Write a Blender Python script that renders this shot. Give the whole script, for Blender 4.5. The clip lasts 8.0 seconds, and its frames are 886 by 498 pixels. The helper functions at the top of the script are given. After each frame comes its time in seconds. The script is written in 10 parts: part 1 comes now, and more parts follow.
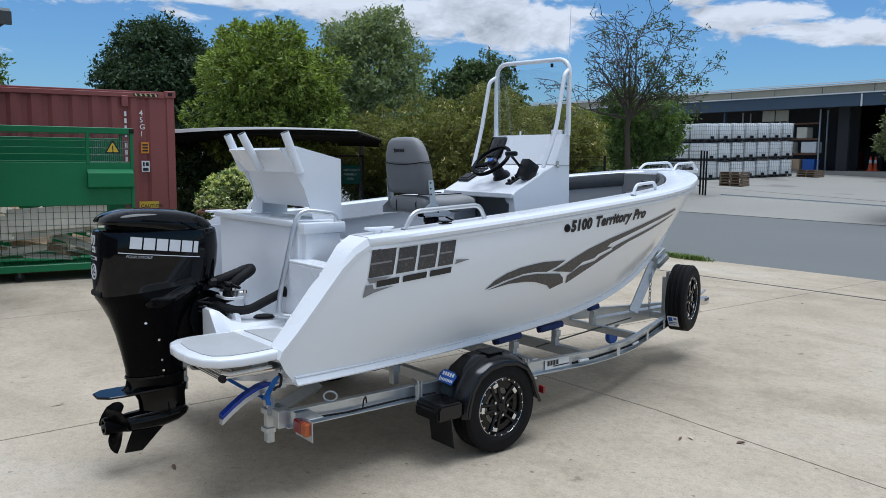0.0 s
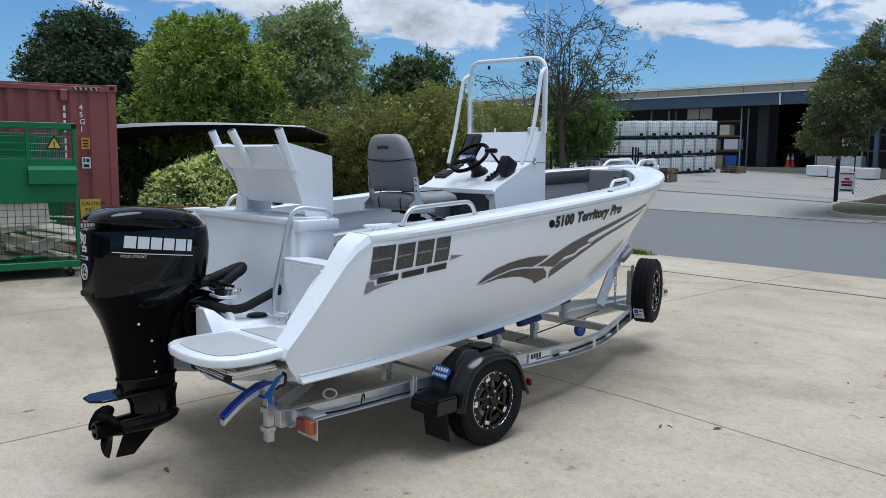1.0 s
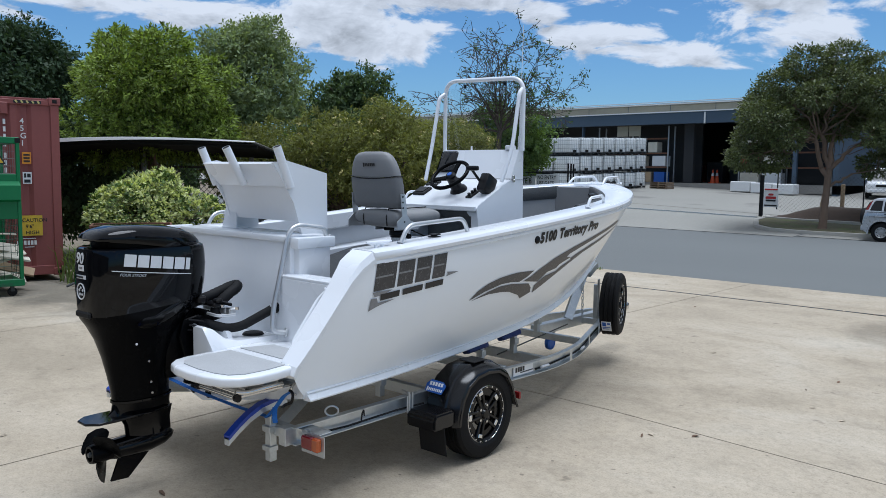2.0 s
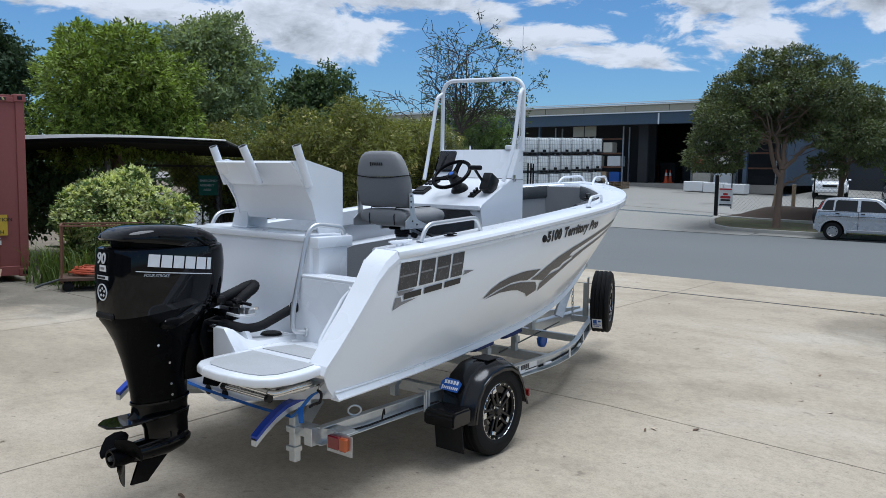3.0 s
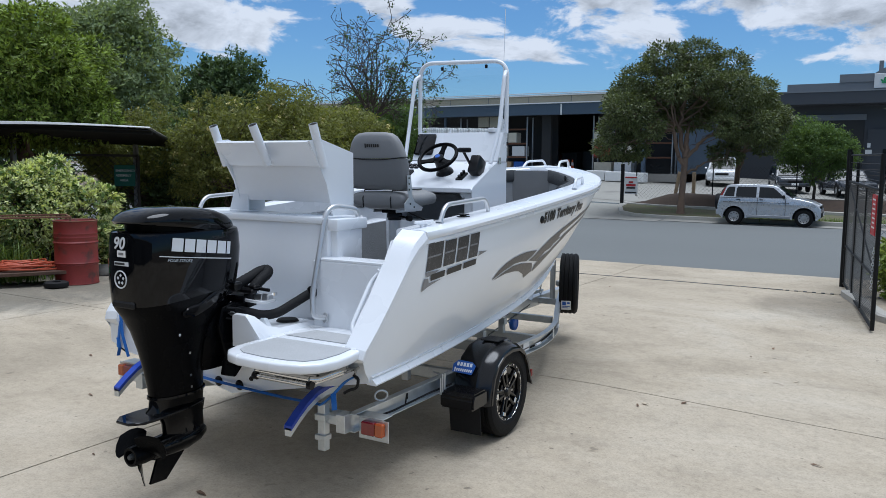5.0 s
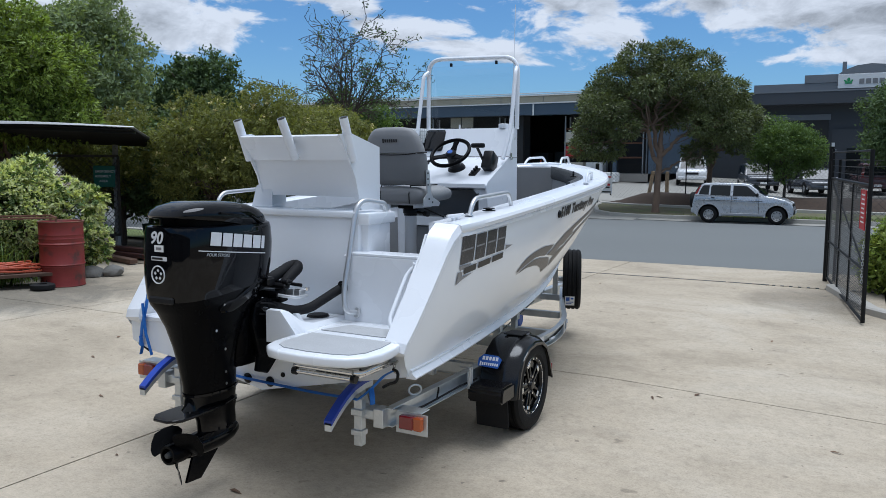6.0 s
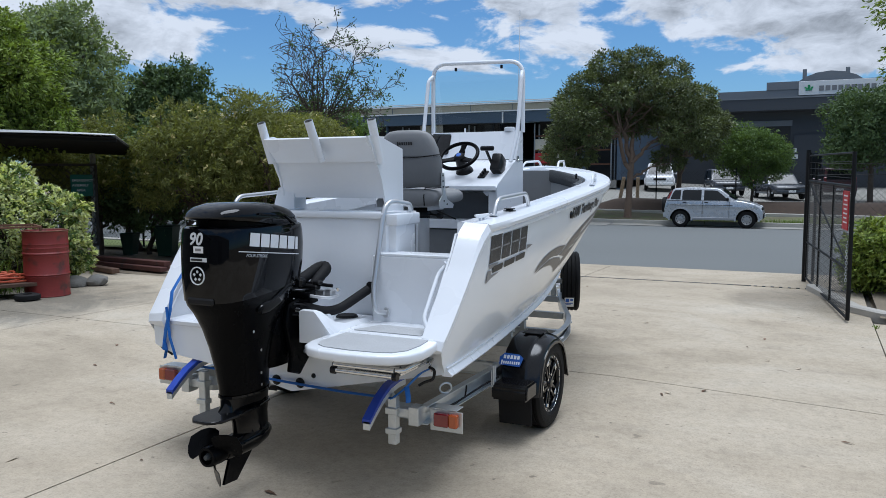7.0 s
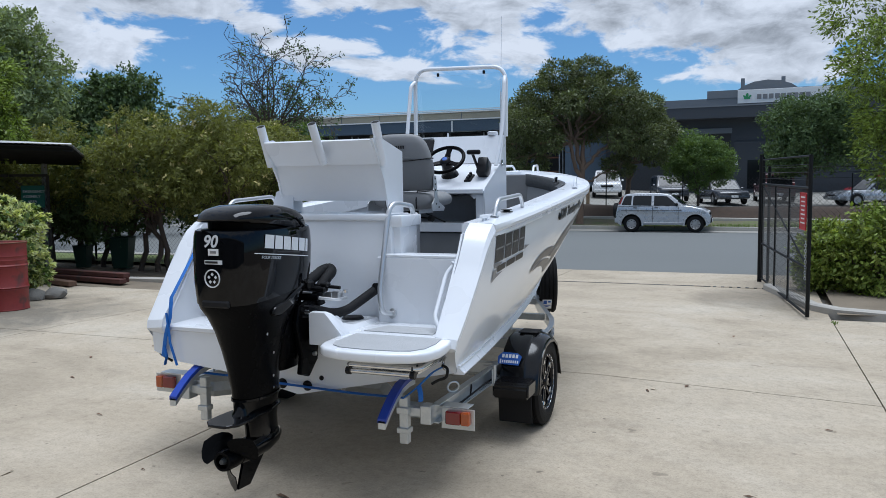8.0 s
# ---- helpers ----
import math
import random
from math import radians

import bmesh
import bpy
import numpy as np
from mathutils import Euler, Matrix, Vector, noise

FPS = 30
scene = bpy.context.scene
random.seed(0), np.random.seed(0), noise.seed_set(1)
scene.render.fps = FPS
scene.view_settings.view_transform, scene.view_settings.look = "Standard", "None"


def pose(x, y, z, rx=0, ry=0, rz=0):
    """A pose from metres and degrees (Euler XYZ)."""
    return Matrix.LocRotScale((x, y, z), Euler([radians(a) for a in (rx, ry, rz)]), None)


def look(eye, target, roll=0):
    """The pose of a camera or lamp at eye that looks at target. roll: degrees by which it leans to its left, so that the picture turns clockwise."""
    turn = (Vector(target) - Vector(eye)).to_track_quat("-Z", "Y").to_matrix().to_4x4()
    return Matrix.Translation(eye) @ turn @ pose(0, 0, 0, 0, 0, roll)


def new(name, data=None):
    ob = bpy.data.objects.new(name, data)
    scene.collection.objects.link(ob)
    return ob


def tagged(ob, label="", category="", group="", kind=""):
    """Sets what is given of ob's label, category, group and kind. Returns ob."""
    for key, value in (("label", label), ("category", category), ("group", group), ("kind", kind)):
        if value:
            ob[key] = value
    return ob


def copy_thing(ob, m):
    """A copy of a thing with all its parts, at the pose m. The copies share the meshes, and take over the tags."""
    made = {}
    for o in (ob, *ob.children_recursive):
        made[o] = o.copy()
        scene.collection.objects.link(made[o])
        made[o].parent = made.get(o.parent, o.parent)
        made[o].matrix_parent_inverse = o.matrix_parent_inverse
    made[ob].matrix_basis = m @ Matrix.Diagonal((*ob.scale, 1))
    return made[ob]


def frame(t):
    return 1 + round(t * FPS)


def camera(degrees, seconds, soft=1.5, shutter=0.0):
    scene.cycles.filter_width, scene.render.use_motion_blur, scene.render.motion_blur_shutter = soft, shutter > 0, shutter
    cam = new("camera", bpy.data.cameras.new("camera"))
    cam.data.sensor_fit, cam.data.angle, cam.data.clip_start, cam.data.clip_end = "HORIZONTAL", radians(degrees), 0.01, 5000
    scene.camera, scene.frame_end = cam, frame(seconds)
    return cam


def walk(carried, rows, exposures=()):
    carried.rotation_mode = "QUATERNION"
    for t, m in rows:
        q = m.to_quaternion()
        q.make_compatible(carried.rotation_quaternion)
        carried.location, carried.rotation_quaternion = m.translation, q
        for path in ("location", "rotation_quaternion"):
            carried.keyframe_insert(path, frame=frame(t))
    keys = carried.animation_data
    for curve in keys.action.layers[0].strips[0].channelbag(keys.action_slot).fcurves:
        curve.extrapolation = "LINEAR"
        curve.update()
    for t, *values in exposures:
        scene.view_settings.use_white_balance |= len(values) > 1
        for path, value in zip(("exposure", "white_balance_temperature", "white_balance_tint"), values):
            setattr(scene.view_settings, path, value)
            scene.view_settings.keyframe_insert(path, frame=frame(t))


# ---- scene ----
cam = camera(58.5, 8.0, 0.5)
PATH = [
    (0, (4.64, -1.961, 1.836), (3.092, -0.714, 1.614), 0.53),
    (0.5, (4.52, -2.122, 1.838), (3.033, -0.807, 1.603), 0.65),
    (1, (4.413, -2.286, 1.838), (2.984, -0.906, 1.608), 0.58),
    (1.5, (4.298, -2.456, 1.848), (2.928, -1.014, 1.641), 0.61),
    (2, (4.173, -2.613, 1.849), (2.868, -1.11, 1.659), 0.75),
    (3.5, (3.734, -3.005, 1.833), (2.566, -1.393, 1.634), 0.83),
    (4, (3.582, -3.101, 1.809), (2.473, -1.45, 1.602), 0.68),
    (4.5, (3.424, -3.17, 1.787), (2.378, -1.478, 1.578), 0.64),
    (6, (2.952, -3.416, 1.718), (2.023, -1.656, 1.514), 0.36),
    (6.5, (2.807, -3.511, 1.694), (1.917, -1.732, 1.495), 0.14),
    (7, (2.668, -3.625, 1.674), (1.814, -1.825, 1.491), -0.08),
    (7.5, (2.524, -3.741, 1.651), (1.719, -1.918, 1.479), -0.4),
    (8, (2.388, -3.811, 1.63), (1.657, -1.956, 1.47), -0.64),
]
walk(cam, [(t, look(eye, target, roll)) for t, eye, target, roll in PATH], exposures=[(0.0, 0.10, 5580, 10), (8.0, 0.10, 5580, 10)])

# ---- light ----
SUN_TO = Vector((0.10, 0.04, 1.5)).normalized()
world = bpy.data.worlds.new("world")
scene.world = world
world.use_nodes = True


# cloud banks: azimuth and elevation of the middle, half width and half height, in degrees
BANKS = [(-68, 10.7, 11, 1.9), (-48, 9.3, 9.5, 1.5), (-42, 13.2, 9, 2.0), (-29.5, 9.8, 4.6, 1.0), (-25, 8.0, 6.6, 1.2), (-34.5, 11.2, 2.4, 0.9), (-23, 13.4, 12, 2.2), (-9, 12.6, 19, 5.0), (-4, 10.6, 14, 3.6), (6, 10.5, 18, 4.6), (2, 7.2, 9, 1.2), (22, 9.0, 14, 3.4), (-95, 9.0, 12, 2.4), (-16, 9.6, 8, 1.6), (-56, 10.7, 11, 1.9), (10, 13.5, 22, 4.5)]


def build_sky():
    nt = world.node_tree
    nt.nodes.clear()
    N, L = nt.nodes.new, nt.links.new

    def calc(op, *vals):
        n = N("ShaderNodeMath")
        n.operation = op
        for k, v in enumerate(vals):
            if isinstance(v, (int, float)):
                n.inputs[k].default_value = v
            else:
                L(v, n.inputs[k])
        return n.outputs[0]

    def fractal(x, y, z, scale, detail, rough=0.55, warp=0.0):
        c, n = N("ShaderNodeCombineXYZ"), N("ShaderNodeTexNoise")
        for k, v in enumerate((x, y, z)):
            if isinstance(v, (int, float)):
                c.inputs[k].default_value = v
            else:
                L(v, c.inputs[k])
        n.inputs["Scale"].default_value, n.inputs["Detail"].default_value = scale, detail
        n.inputs["Roughness"].default_value, n.inputs["Distortion"].default_value = rough, warp
        L(c.outputs[0], n.inputs["Vector"])
        return n.outputs["Fac"]

    sky = N("ShaderNodeTexSky")
    sky.sky_type, sky.sun_disc = "NISHITA", False
    sky.sun_elevation = math.asin(SUN_TO.z)
    sky.sun_rotation = math.atan2(SUN_TO.x, SUN_TO.y)
    sky.air_density, sky.dust_density, sky.ozone_density = 1.0, 0.6, 2.0
    tc, sep = N("ShaderNodeTexCoord"), N("ShaderNodeSeparateXYZ")
    L(tc.outputs["Generated"], sep.inputs[0])
    X, Y, Z = sep.outputs["X"], sep.outputs["Y"], sep.outputs["Z"]
    az = calc("MULTIPLY", calc("ARCTAN2", X, Y), 180 / math.pi)
    el = calc("MULTIPLY", calc("ARCSINE", calc("MINIMUM", calc("MAXIMUM", Z, -1.0), 1.0)), 180 / math.pi)
    # even cover overhead, as a layer seen in perspective
    up = calc("ADD", calc("MAXIMUM", Z, 0.0), 0.12)
    layer = fractal(calc("DIVIDE", X, up), calc("DIVIDE", Y, up), 3.7, 0.95, 8.0, 0.54, 0.2)
    high = N("ShaderNodeMapRange")
    high.inputs["From Min"].default_value, high.inputs["From Max"].default_value = 12.0, 20.0
    high.inputs["To Min"].default_value, high.inputs["To Max"].default_value = -0.6, 0.55
    L(el, high.inputs["Value"])
    over = calc("ADD", high.outputs[0], calc("MULTIPLY", calc("SUBTRACT", layer, 0.5), 2.6))

    def thickness(v):
        """How thick the cloud is towards this azimuth, at elevation v."""
        d = over
        for a, e, w, h in BANKS:
            r = calc("SQRT", calc("ADD", calc("POWER", calc("DIVIDE", calc("SUBTRACT", az, a), w), 2.0), calc("POWER", calc("DIVIDE", calc("SUBTRACT", v, e), h), 2.0)))
            d = calc("MAXIMUM", d, calc("SUBTRACT", 0.92, r))
        puff = fractal(calc("DIVIDE", az, 3.4), calc("DIVIDE", v, 1.5), 2.3, 0.55, 9.0, 0.60, 0.35)
        return calc("ADD", d, calc("MULTIPLY", calc("SUBTRACT", puff, 0.5), 3.9))

    here, above = thickness(el), thickness(calc("ADD", el, 0.75))
    veil = N("ShaderNodeValToRGB")
    e = veil.color_ramp.elements
    e[0].position, e[1].position = 0.0, 0.42
    veil.color_ramp.interpolation = "EASE"
    L(here, veil.inputs[0])
    body = N("ShaderNodeValToRGB")
    e = body.color_ramp.elements
    e[0].position, e[0].color = 0.12, (7.0, 7.05, 7.1, 1)
    e[1].position, e[1].color = 0.95, (2.9, 3.0, 3.1, 1)
    k = e.new(0.50)
    k.color = (5.3, 5.4, 5.5, 1)
    grain = fractal(calc("DIVIDE", az, 2.2), calc("DIVIDE", el, 1.0), 7.9, 0.7, 7.0, 0.62, 0.6)
    shade = calc("ADD", calc("MULTIPLY", calc("MINIMUM", above, 1.15), 0.62), calc("MULTIPLY", calc("SUBTRACT", grain, 0.5), 1.5))
    L(shade, body.inputs[0])
    tint = N("ShaderNodeMix"); tint.data_type = "RGBA"; tint.blend_type = "MULTIPLY"
    tint.inputs["Factor"].default_value = 1.0
    L(sky.outputs[0], tint.inputs["A"]); tint.inputs["B"].default_value = (0.60, 0.81, 0.95, 1)
    mix = N("ShaderNodeMix"); mix.data_type = "RGBA"
    L(veil.outputs[0], mix.inputs["Factor"]); L(tint.outputs["Result"], mix.inputs["A"]); L(body.outputs[0], mix.inputs["B"])
    bg, out = N("ShaderNodeBackground"), N("ShaderNodeOutputWorld")
    bg.inputs["Strength"].default_value = 0.1
    L(mix.outputs["Result"], bg.inputs[0]); L(bg.outputs[0], out.inputs[0])


build_sky()
sun = new("sun", bpy.data.lights.new("sun", "SUN"))
sun.data.energy, sun.data.angle, sun.data.color = 2.6, radians(38), (1.0, 0.975, 0.93)
sun.matrix_world = look(SUN_TO * 40, (0, 0, 0))


# ---- materials ----
def material(name, color, rough=0.5, metal=0.0, vary=0.12, scale=6.0, fine=60.0, bump=0.0, bump_scale=80.0, spots=None, coat=0.0,
             island=0.0, per_object=0.0, spec=0.5, transl=0.0, rough_vary=0.1, stretch=(1, 1, 1), alpha_ior=None):
    """A surface with variation at two scales; spots = (colour, amount, scale) for stains or wear."""
    m = bpy.data.materials.new(name)
    m.use_nodes = True
    nt = m.node_tree
    N, L = nt.nodes.new, nt.links.new
    b = nt.nodes["Principled BSDF"]
    b.inputs["Metallic"].default_value, b.inputs["Roughness"].default_value = metal, rough
    b.inputs["Specular IOR Level"].default_value = spec
    b.inputs["Coat Weight"].default_value, b.inputs["Coat Roughness"].default_value = coat, 0.06
    tc, mp = N("ShaderNodeTexCoord"), N("ShaderNodeMapping")
    mp.inputs["Scale"].default_value = stretch
    L(tc.outputs["Object"], mp.inputs[0])

    def noise(s, detail=4.0):
        n = N("ShaderNodeTexNoise")
        n.inputs["Scale"].default_value, n.inputs["Detail"].default_value = s, detail
        L(mp.outputs[0], n.inputs["Vector"])
        return n.outputs["Fac"]

    def math_(op, a, c):
        n = N("ShaderNodeMath"); n.operation = op
        for i, v in enumerate((a, c)):
            if isinstance(v, (int, float)): n.inputs[i].default_value = v
            else: L(v, n.inputs[i])
        return n.outputs[0]

    a, c = noise(scale), noise(fine)
    f = math_("ADD", math_("MULTIPLY", math_("SUBTRACT", a, 0.5), 2.2 * vary), math_("MULTIPLY", math_("SUBTRACT", c, 0.5), 1.4 * vary))
    if island:
        g = N("ShaderNodeNewGeometry")
        f = math_("ADD", f, math_("MULTIPLY", math_("SUBTRACT", g.outputs["Random Per Island"], 0.5), island))
    if per_object:
        o = N("ShaderNodeObjectInfo")
        f = math_("ADD", f, math_("MULTIPLY", math_("SUBTRACT", o.outputs["Random"], 0.5), per_object))
    f = math_("ADD", f, 1.0)
    mul = N("ShaderNodeVectorMath"); mul.operation = "SCALE"
    mul.inputs[0].default_value = color[:3]
    L(f, mul.inputs["Scale"])
    col = mul.outputs[0]
    if spots:
        sc, amount, ss = spots
        r = N("ShaderNodeValToRGB")
        r.color_ramp.elements[0].position, r.color_ramp.elements[1].position = 0.66 - amount * 0.3, 0.74 - amount * 0.2
        L(noise(ss, 6.0), r.inputs[0])
        mx = N("ShaderNodeMix"); mx.data_type = "RGBA"
        L(r.outputs[0], mx.inputs["Factor"]); L(col, mx.inputs["A"]); mx.inputs["B"].default_value = (*sc, 1)
        col = mx.outputs["Result"]
    L(col, b.inputs["Base Color"])
    if rough_vary:
        L(math_("ADD", math_("MULTIPLY", math_("SUBTRACT", a, 0.5), rough_vary * 2), rough), b.inputs["Roughness"])
    if bump:
        bp = N("ShaderNodeBump")
        bp.inputs["Strength"].default_value, bp.inputs["Distance"].default_value = bump, 0.01
        L(noise(bump_scale, 3.0), bp.inputs["Height"])
        L(bp.outputs[0], b.inputs["Normal"])
    if transl:
        out = nt.nodes["Material Output"]
        t, mx = N("ShaderNodeBsdfTranslucent"), N("ShaderNodeMixShader")
        tint = N("ShaderNodeVectorMath"); tint.operation = "MULTIPLY"
        tint.inputs[1].default_value = (1.5, 1.5, 0.6)
        L(col, tint.inputs[0]); L(tint.outputs[0], t.inputs["Color"])
        mx.inputs[0].default_value = transl
        L(b.outputs[0], mx.inputs[1]); L(t.outputs[0], mx.inputs[2]); L(mx.outputs[0], out.inputs[0])
    return m


def glass(name, tint=(1, 1, 1), rough=0.0):
    m = bpy.data.materials.new(name)
    m.use_nodes = True
    b = m.node_tree.nodes["Principled BSDF"]
    b.inputs["Base Color"].default_value = (*tint, 1)
    b.inputs["Roughness"].default_value, b.inputs["Transmission Weight"].default_value, b.inputs["IOR"].default_value = rough, 1.0, 1.45
    return m


M = dict(
    joint=material("joint_filler", (0.10, 0.09, 0.075), 0.95, vary=0.3),
    soil=material("soil", (0.20, 0.165, 0.12), 0.95, vary=0.3, scale=2, bump=0.6, bump_scale=40),
    asphalt=material("asphalt", (0.150, 0.158, 0.155), 0.9, vary=0.10, scale=0.35, fine=60, bump=0.3, bump_scale=180, spots=((0.12, 0.125, 0.13), 0.2, 0.25), stretch=(0.3, 1, 1)),
    kerb=material("kerb_concrete", (0.42, 0.40, 0.36), 0.85, vary=0.16, scale=1.5, bump=0.2),
    bark_mulch=material("mulch", (0.050, 0.034, 0.024), 0.95, vary=0.4, scale=8, fine=40, bump=0.9, bump_scale=30),
    grass=material("grass_blades", (0.13, 0.19, 0.045), 0.7, vary=0.25, scale=3, island=0.5, transl=0.25),
    dry_turf=material("dry_turf", (0.115, 0.108, 0.058), 0.95, vary=0.35, scale=1.2, fine=30, bump=0.8, bump_scale=60, spots=((0.10, 0.125, 0.04), 0.5, 1.1)),
    apron=material("grey_driveway_concrete", (0.275, 0.268, 0.240), 0.85, vary=0.12, scale=0.25, fine=9, bump=0.15, bump_scale=60, spots=((0.19, 0.18, 0.165), 0.25, 0.35)),
    turf=material("turf", (0.12, 0.15, 0.05), 0.95, vary=0.35, scale=1.2, fine=30, bump=0.8, bump_scale=60),
    white=material("white_paint", (0.765, 0.79, 0.825), 0.28, vary=0.012, scale=2, fine=30, coat=0.25, rough_vary=0.06),
    white_tex=material("white_flowcoat", (0.78, 0.805, 0.84), 0.45, vary=0.02, scale=3, fine=40, bump=0.08, bump_scale=260),
    hull_white=material("hull_paint", (0.83, 0.86, 0.895), 0.24, vary=0.012, scale=1.2, fine=12, coat=0.4, rough_vary=0.05),
    tread=material("grey_tread", (0.40, 0.41, 0.42), 0.8, vary=0.08, scale=8, bump=0.4, bump_scale=320),
    carpet=material("grey_carpet", (0.205, 0.212, 0.220), 0.95, vary=0.12, scale=10, fine=200, bump=0.6, bump_scale=500),
    carpet_dark=material("charcoal_carpet", (0.075, 0.08, 0.085), 0.95, vary=0.2, scale=14, fine=220, bump=0.6, bump_scale=500),
    panel_grey=material("grey_panel", (0.32, 0.33, 0.34), 0.6, vary=0.06, scale=6, bump=0.1, bump_scale=300),
    vinyl=material("grey_vinyl", (0.182, 0.183, 0.184), 0.48, vary=0.06, scale=6, bump=0.12, bump_scale=350),
    vinyl_light=material("light_grey_vinyl", (0.235, 0.236, 0.237), 0.5, vary=0.06, scale=6, bump=0.12, bump_scale=350),
    alloy=material("anodised_alloy", (0.62, 0.63, 0.64), 0.38, metal=0.85, vary=0.05, scale=8),
    rail_white=material("white_powdercoat_tube", (0.77, 0.80, 0.84), 0.3, vary=0.015, coat=0.2),
    stainless=material("stainless", (0.66, 0.66, 0.66), 0.12, metal=1.0, vary=0.03),
    galv=material("galvanised_steel", (0.56, 0.59, 0.61), 0.36, metal=0.75, vary=0.14, scale=14, fine=90, bump=0.05, spots=((0.62, 0.64, 0.65), 0.3, 25)),
    gloss_black=material("gloss_black", (0.0025, 0.0027, 0.0035), 0.04, vary=0.1, spec=0.27, rough_vary=0.02),
    satin_black=material("satin_black", (0.0022, 0.0024, 0.0030), 0.26, vary=0.15, scale=5, spec=0.06),
    rubber=material("black_rubber", (0.012, 0.012, 0.013), 0.7, vary=0.2, scale=8, bump=0.2, bump_scale=200, spec=0.25),
    plastic=material("black_plastic", (0.006, 0.006, 0.007), 0.32, vary=0.15, scale=5, bump=0.06, bump_scale=300, spec=0.25),
    guard_black=material("moulded_black_gloss", (0.006, 0.006, 0.007), 0.16, vary=0.15, scale=5, spec=0.4, rough_vary=0.05),
    screen=material("black_screen", (0.004, 0.004, 0.005), 0.06, vary=0.05, rough_vary=0.0),
    silver=material("machined_alloy", (0.72, 0.73, 0.74), 0.2, metal=1.0, vary=0.03),
    rim_black=material("rim_black", (0.004, 0.004, 0.0045), 0.16, vary=0.1, spec=0.3),
    decal_dark=material("decal_charcoal", (0.052, 0.049, 0.050), 0.35, vary=0.5, scale=9, fine=90, spots=((0.115, 0.11, 0.11), 0.35, 75)),
    decal_black=material("decal_black", (0.012, 0.012, 0.014), 0.35, vary=0.1),
    decal_grey=material("decal_grey", (0.22, 0.22, 0.225), 0.35, vary=0.25, scale=20),
    decal_white=material("decal_white", (0.8, 0.8, 0.8), 0.35, vary=0.02),
    decal_silver=material("decal_silver", (0.66, 0.68, 0.70), 0.3, vary=0.03),
    blue=material("blue_poly", (0.015, 0.05, 0.36), 0.35, vary=0.08),
    blue_dark=material("navy_poly", (0.010, 0.026, 0.14), 0.45, vary=0.1),
    blue_strap=material("blue_webbing", (0.02, 0.14, 0.50), 0.7, vary=0.12, bump=0.3, bump_scale=300),
    blue_label=material("blue_label", (0.02, 0.10, 0.42), 0.35, vary=0.05),
    red_lens=material("red_lens", (0.20, 0.008, 0.008), 0.15, vary=0.1, scale=30, coat=0.5),
    amber_lens=material("amber_lens", (0.40, 0.075, 0.008), 0.15, vary=0.1, scale=30, coat=0.5),
    container=material("container_red", (0.262, 0.078, 0.070), 0.62, vary=0.10, scale=1.1, fine=18, bump=0.08, bump_scale=40, spots=((0.13, 0.06, 0.045), 0.06, 2.3)),
    bin_green=material("bin_green", (0.003, 0.155, 0.047), 0.5, vary=0.10, scale=2, fine=25, spots=((0.02, 0.10, 0.05), 0.1, 3)),
    rust=material("rusty_steel", (0.16, 0.075, 0.045), 0.85, vary=0.35, scale=9, bump=0.3),
    drum_red=material("drum_red", (0.215, 0.026, 0.022), 0.5, vary=0.28, scale=3.0, spots=((0.085, 0.028, 0.022), 0.36, 5)),
    edging=material("edging", (0.17, 0.165, 0.15), 0.95, vary=0.3, scale=5, fine=50, bump=0.5, bump_scale=40, spots=((0.08, 0.08, 0.07), 0.3, 9)),
    beam_red=material("beam_red", (0.085, 0.032, 0.026), 0.8, vary=0.3, scale=4, spots=((0.05, 0.03, 0.028), 0.3, 6)),
    hose=material("orange_hose", (0.50, 0.10, 0.045), 0.5, vary=0.15, scale=6),
    wood=material("pale_timber", (0.40, 0.29, 0.18), 0.8, vary=0.2, scale=3, fine=50, stretch=(1, 8, 8), per_object=0.3),
    wood_dark=material("old_timber", (0.11, 0.065, 0.045), 0.9, vary=0.3, scale=3, fine=50, stretch=(1, 6, 6), per_object=0.3),
    pallet_wood=material("pallet_wood", (0.20, 0.145, 0.095), 0.85, vary=0.3, scale=3, per_object=0.3),
    mesh_green=material("mesh_green", (0.045, 0.085, 0.06), 0.5, metal=0.3, vary=0.2),
    card=material("waste_board", (0.62, 0.58, 0.48), 0.85, vary=0.15, scale=4, per_object=0.4),
    roof_sheet=material("roof_sheet", (0.44, 0.45, 0.44), 0.5, metal=0.2, vary=0.15, scale=2),
    dark_steel=material("dark_steel", (0.045, 0.05, 0.052), 0.55, vary=0.2, scale=4),
    lattice=material("lattice_timber", (0.05, 0.045, 0.04), 0.8, vary=0.3, scale=6),
    sign_green=material("sign_green", (0.01, 0.13, 0.10), 0.5, vary=0.05),
    sign_red=material("sign_red", (0.45, 0.025, 0.03), 0.5, vary=0.08),
    yellow=material("warning_yellow", (0.62, 0.42, 0.03), 0.55, vary=0.15, scale=9),
    orange=material("label_orange", (0.70, 0.27, 0.02), 0.55, vary=0.15, scale=9),
    bin_dark=material("bin_dark_green", (0.006, 0.035, 0.022), 0.5, vary=0.1),
    dry_leaf=material("dry_brown_leaf", (0.17, 0.10, 0.06), 0.8, vary=0.3, scale=20, per_object=0.5),
    dry_pale=material("dry_pale_leaf", (0.46, 0.39, 0.29), 0.8, vary=0.2, scale=20, per_object=0.3),
    trunk=material("bark", (0.085, 0.065, 0.05), 0.9, vary=0.3, scale=6, fine=30, bump=0.7, bump_scale=30, stretch=(2, 2, 0.5)),
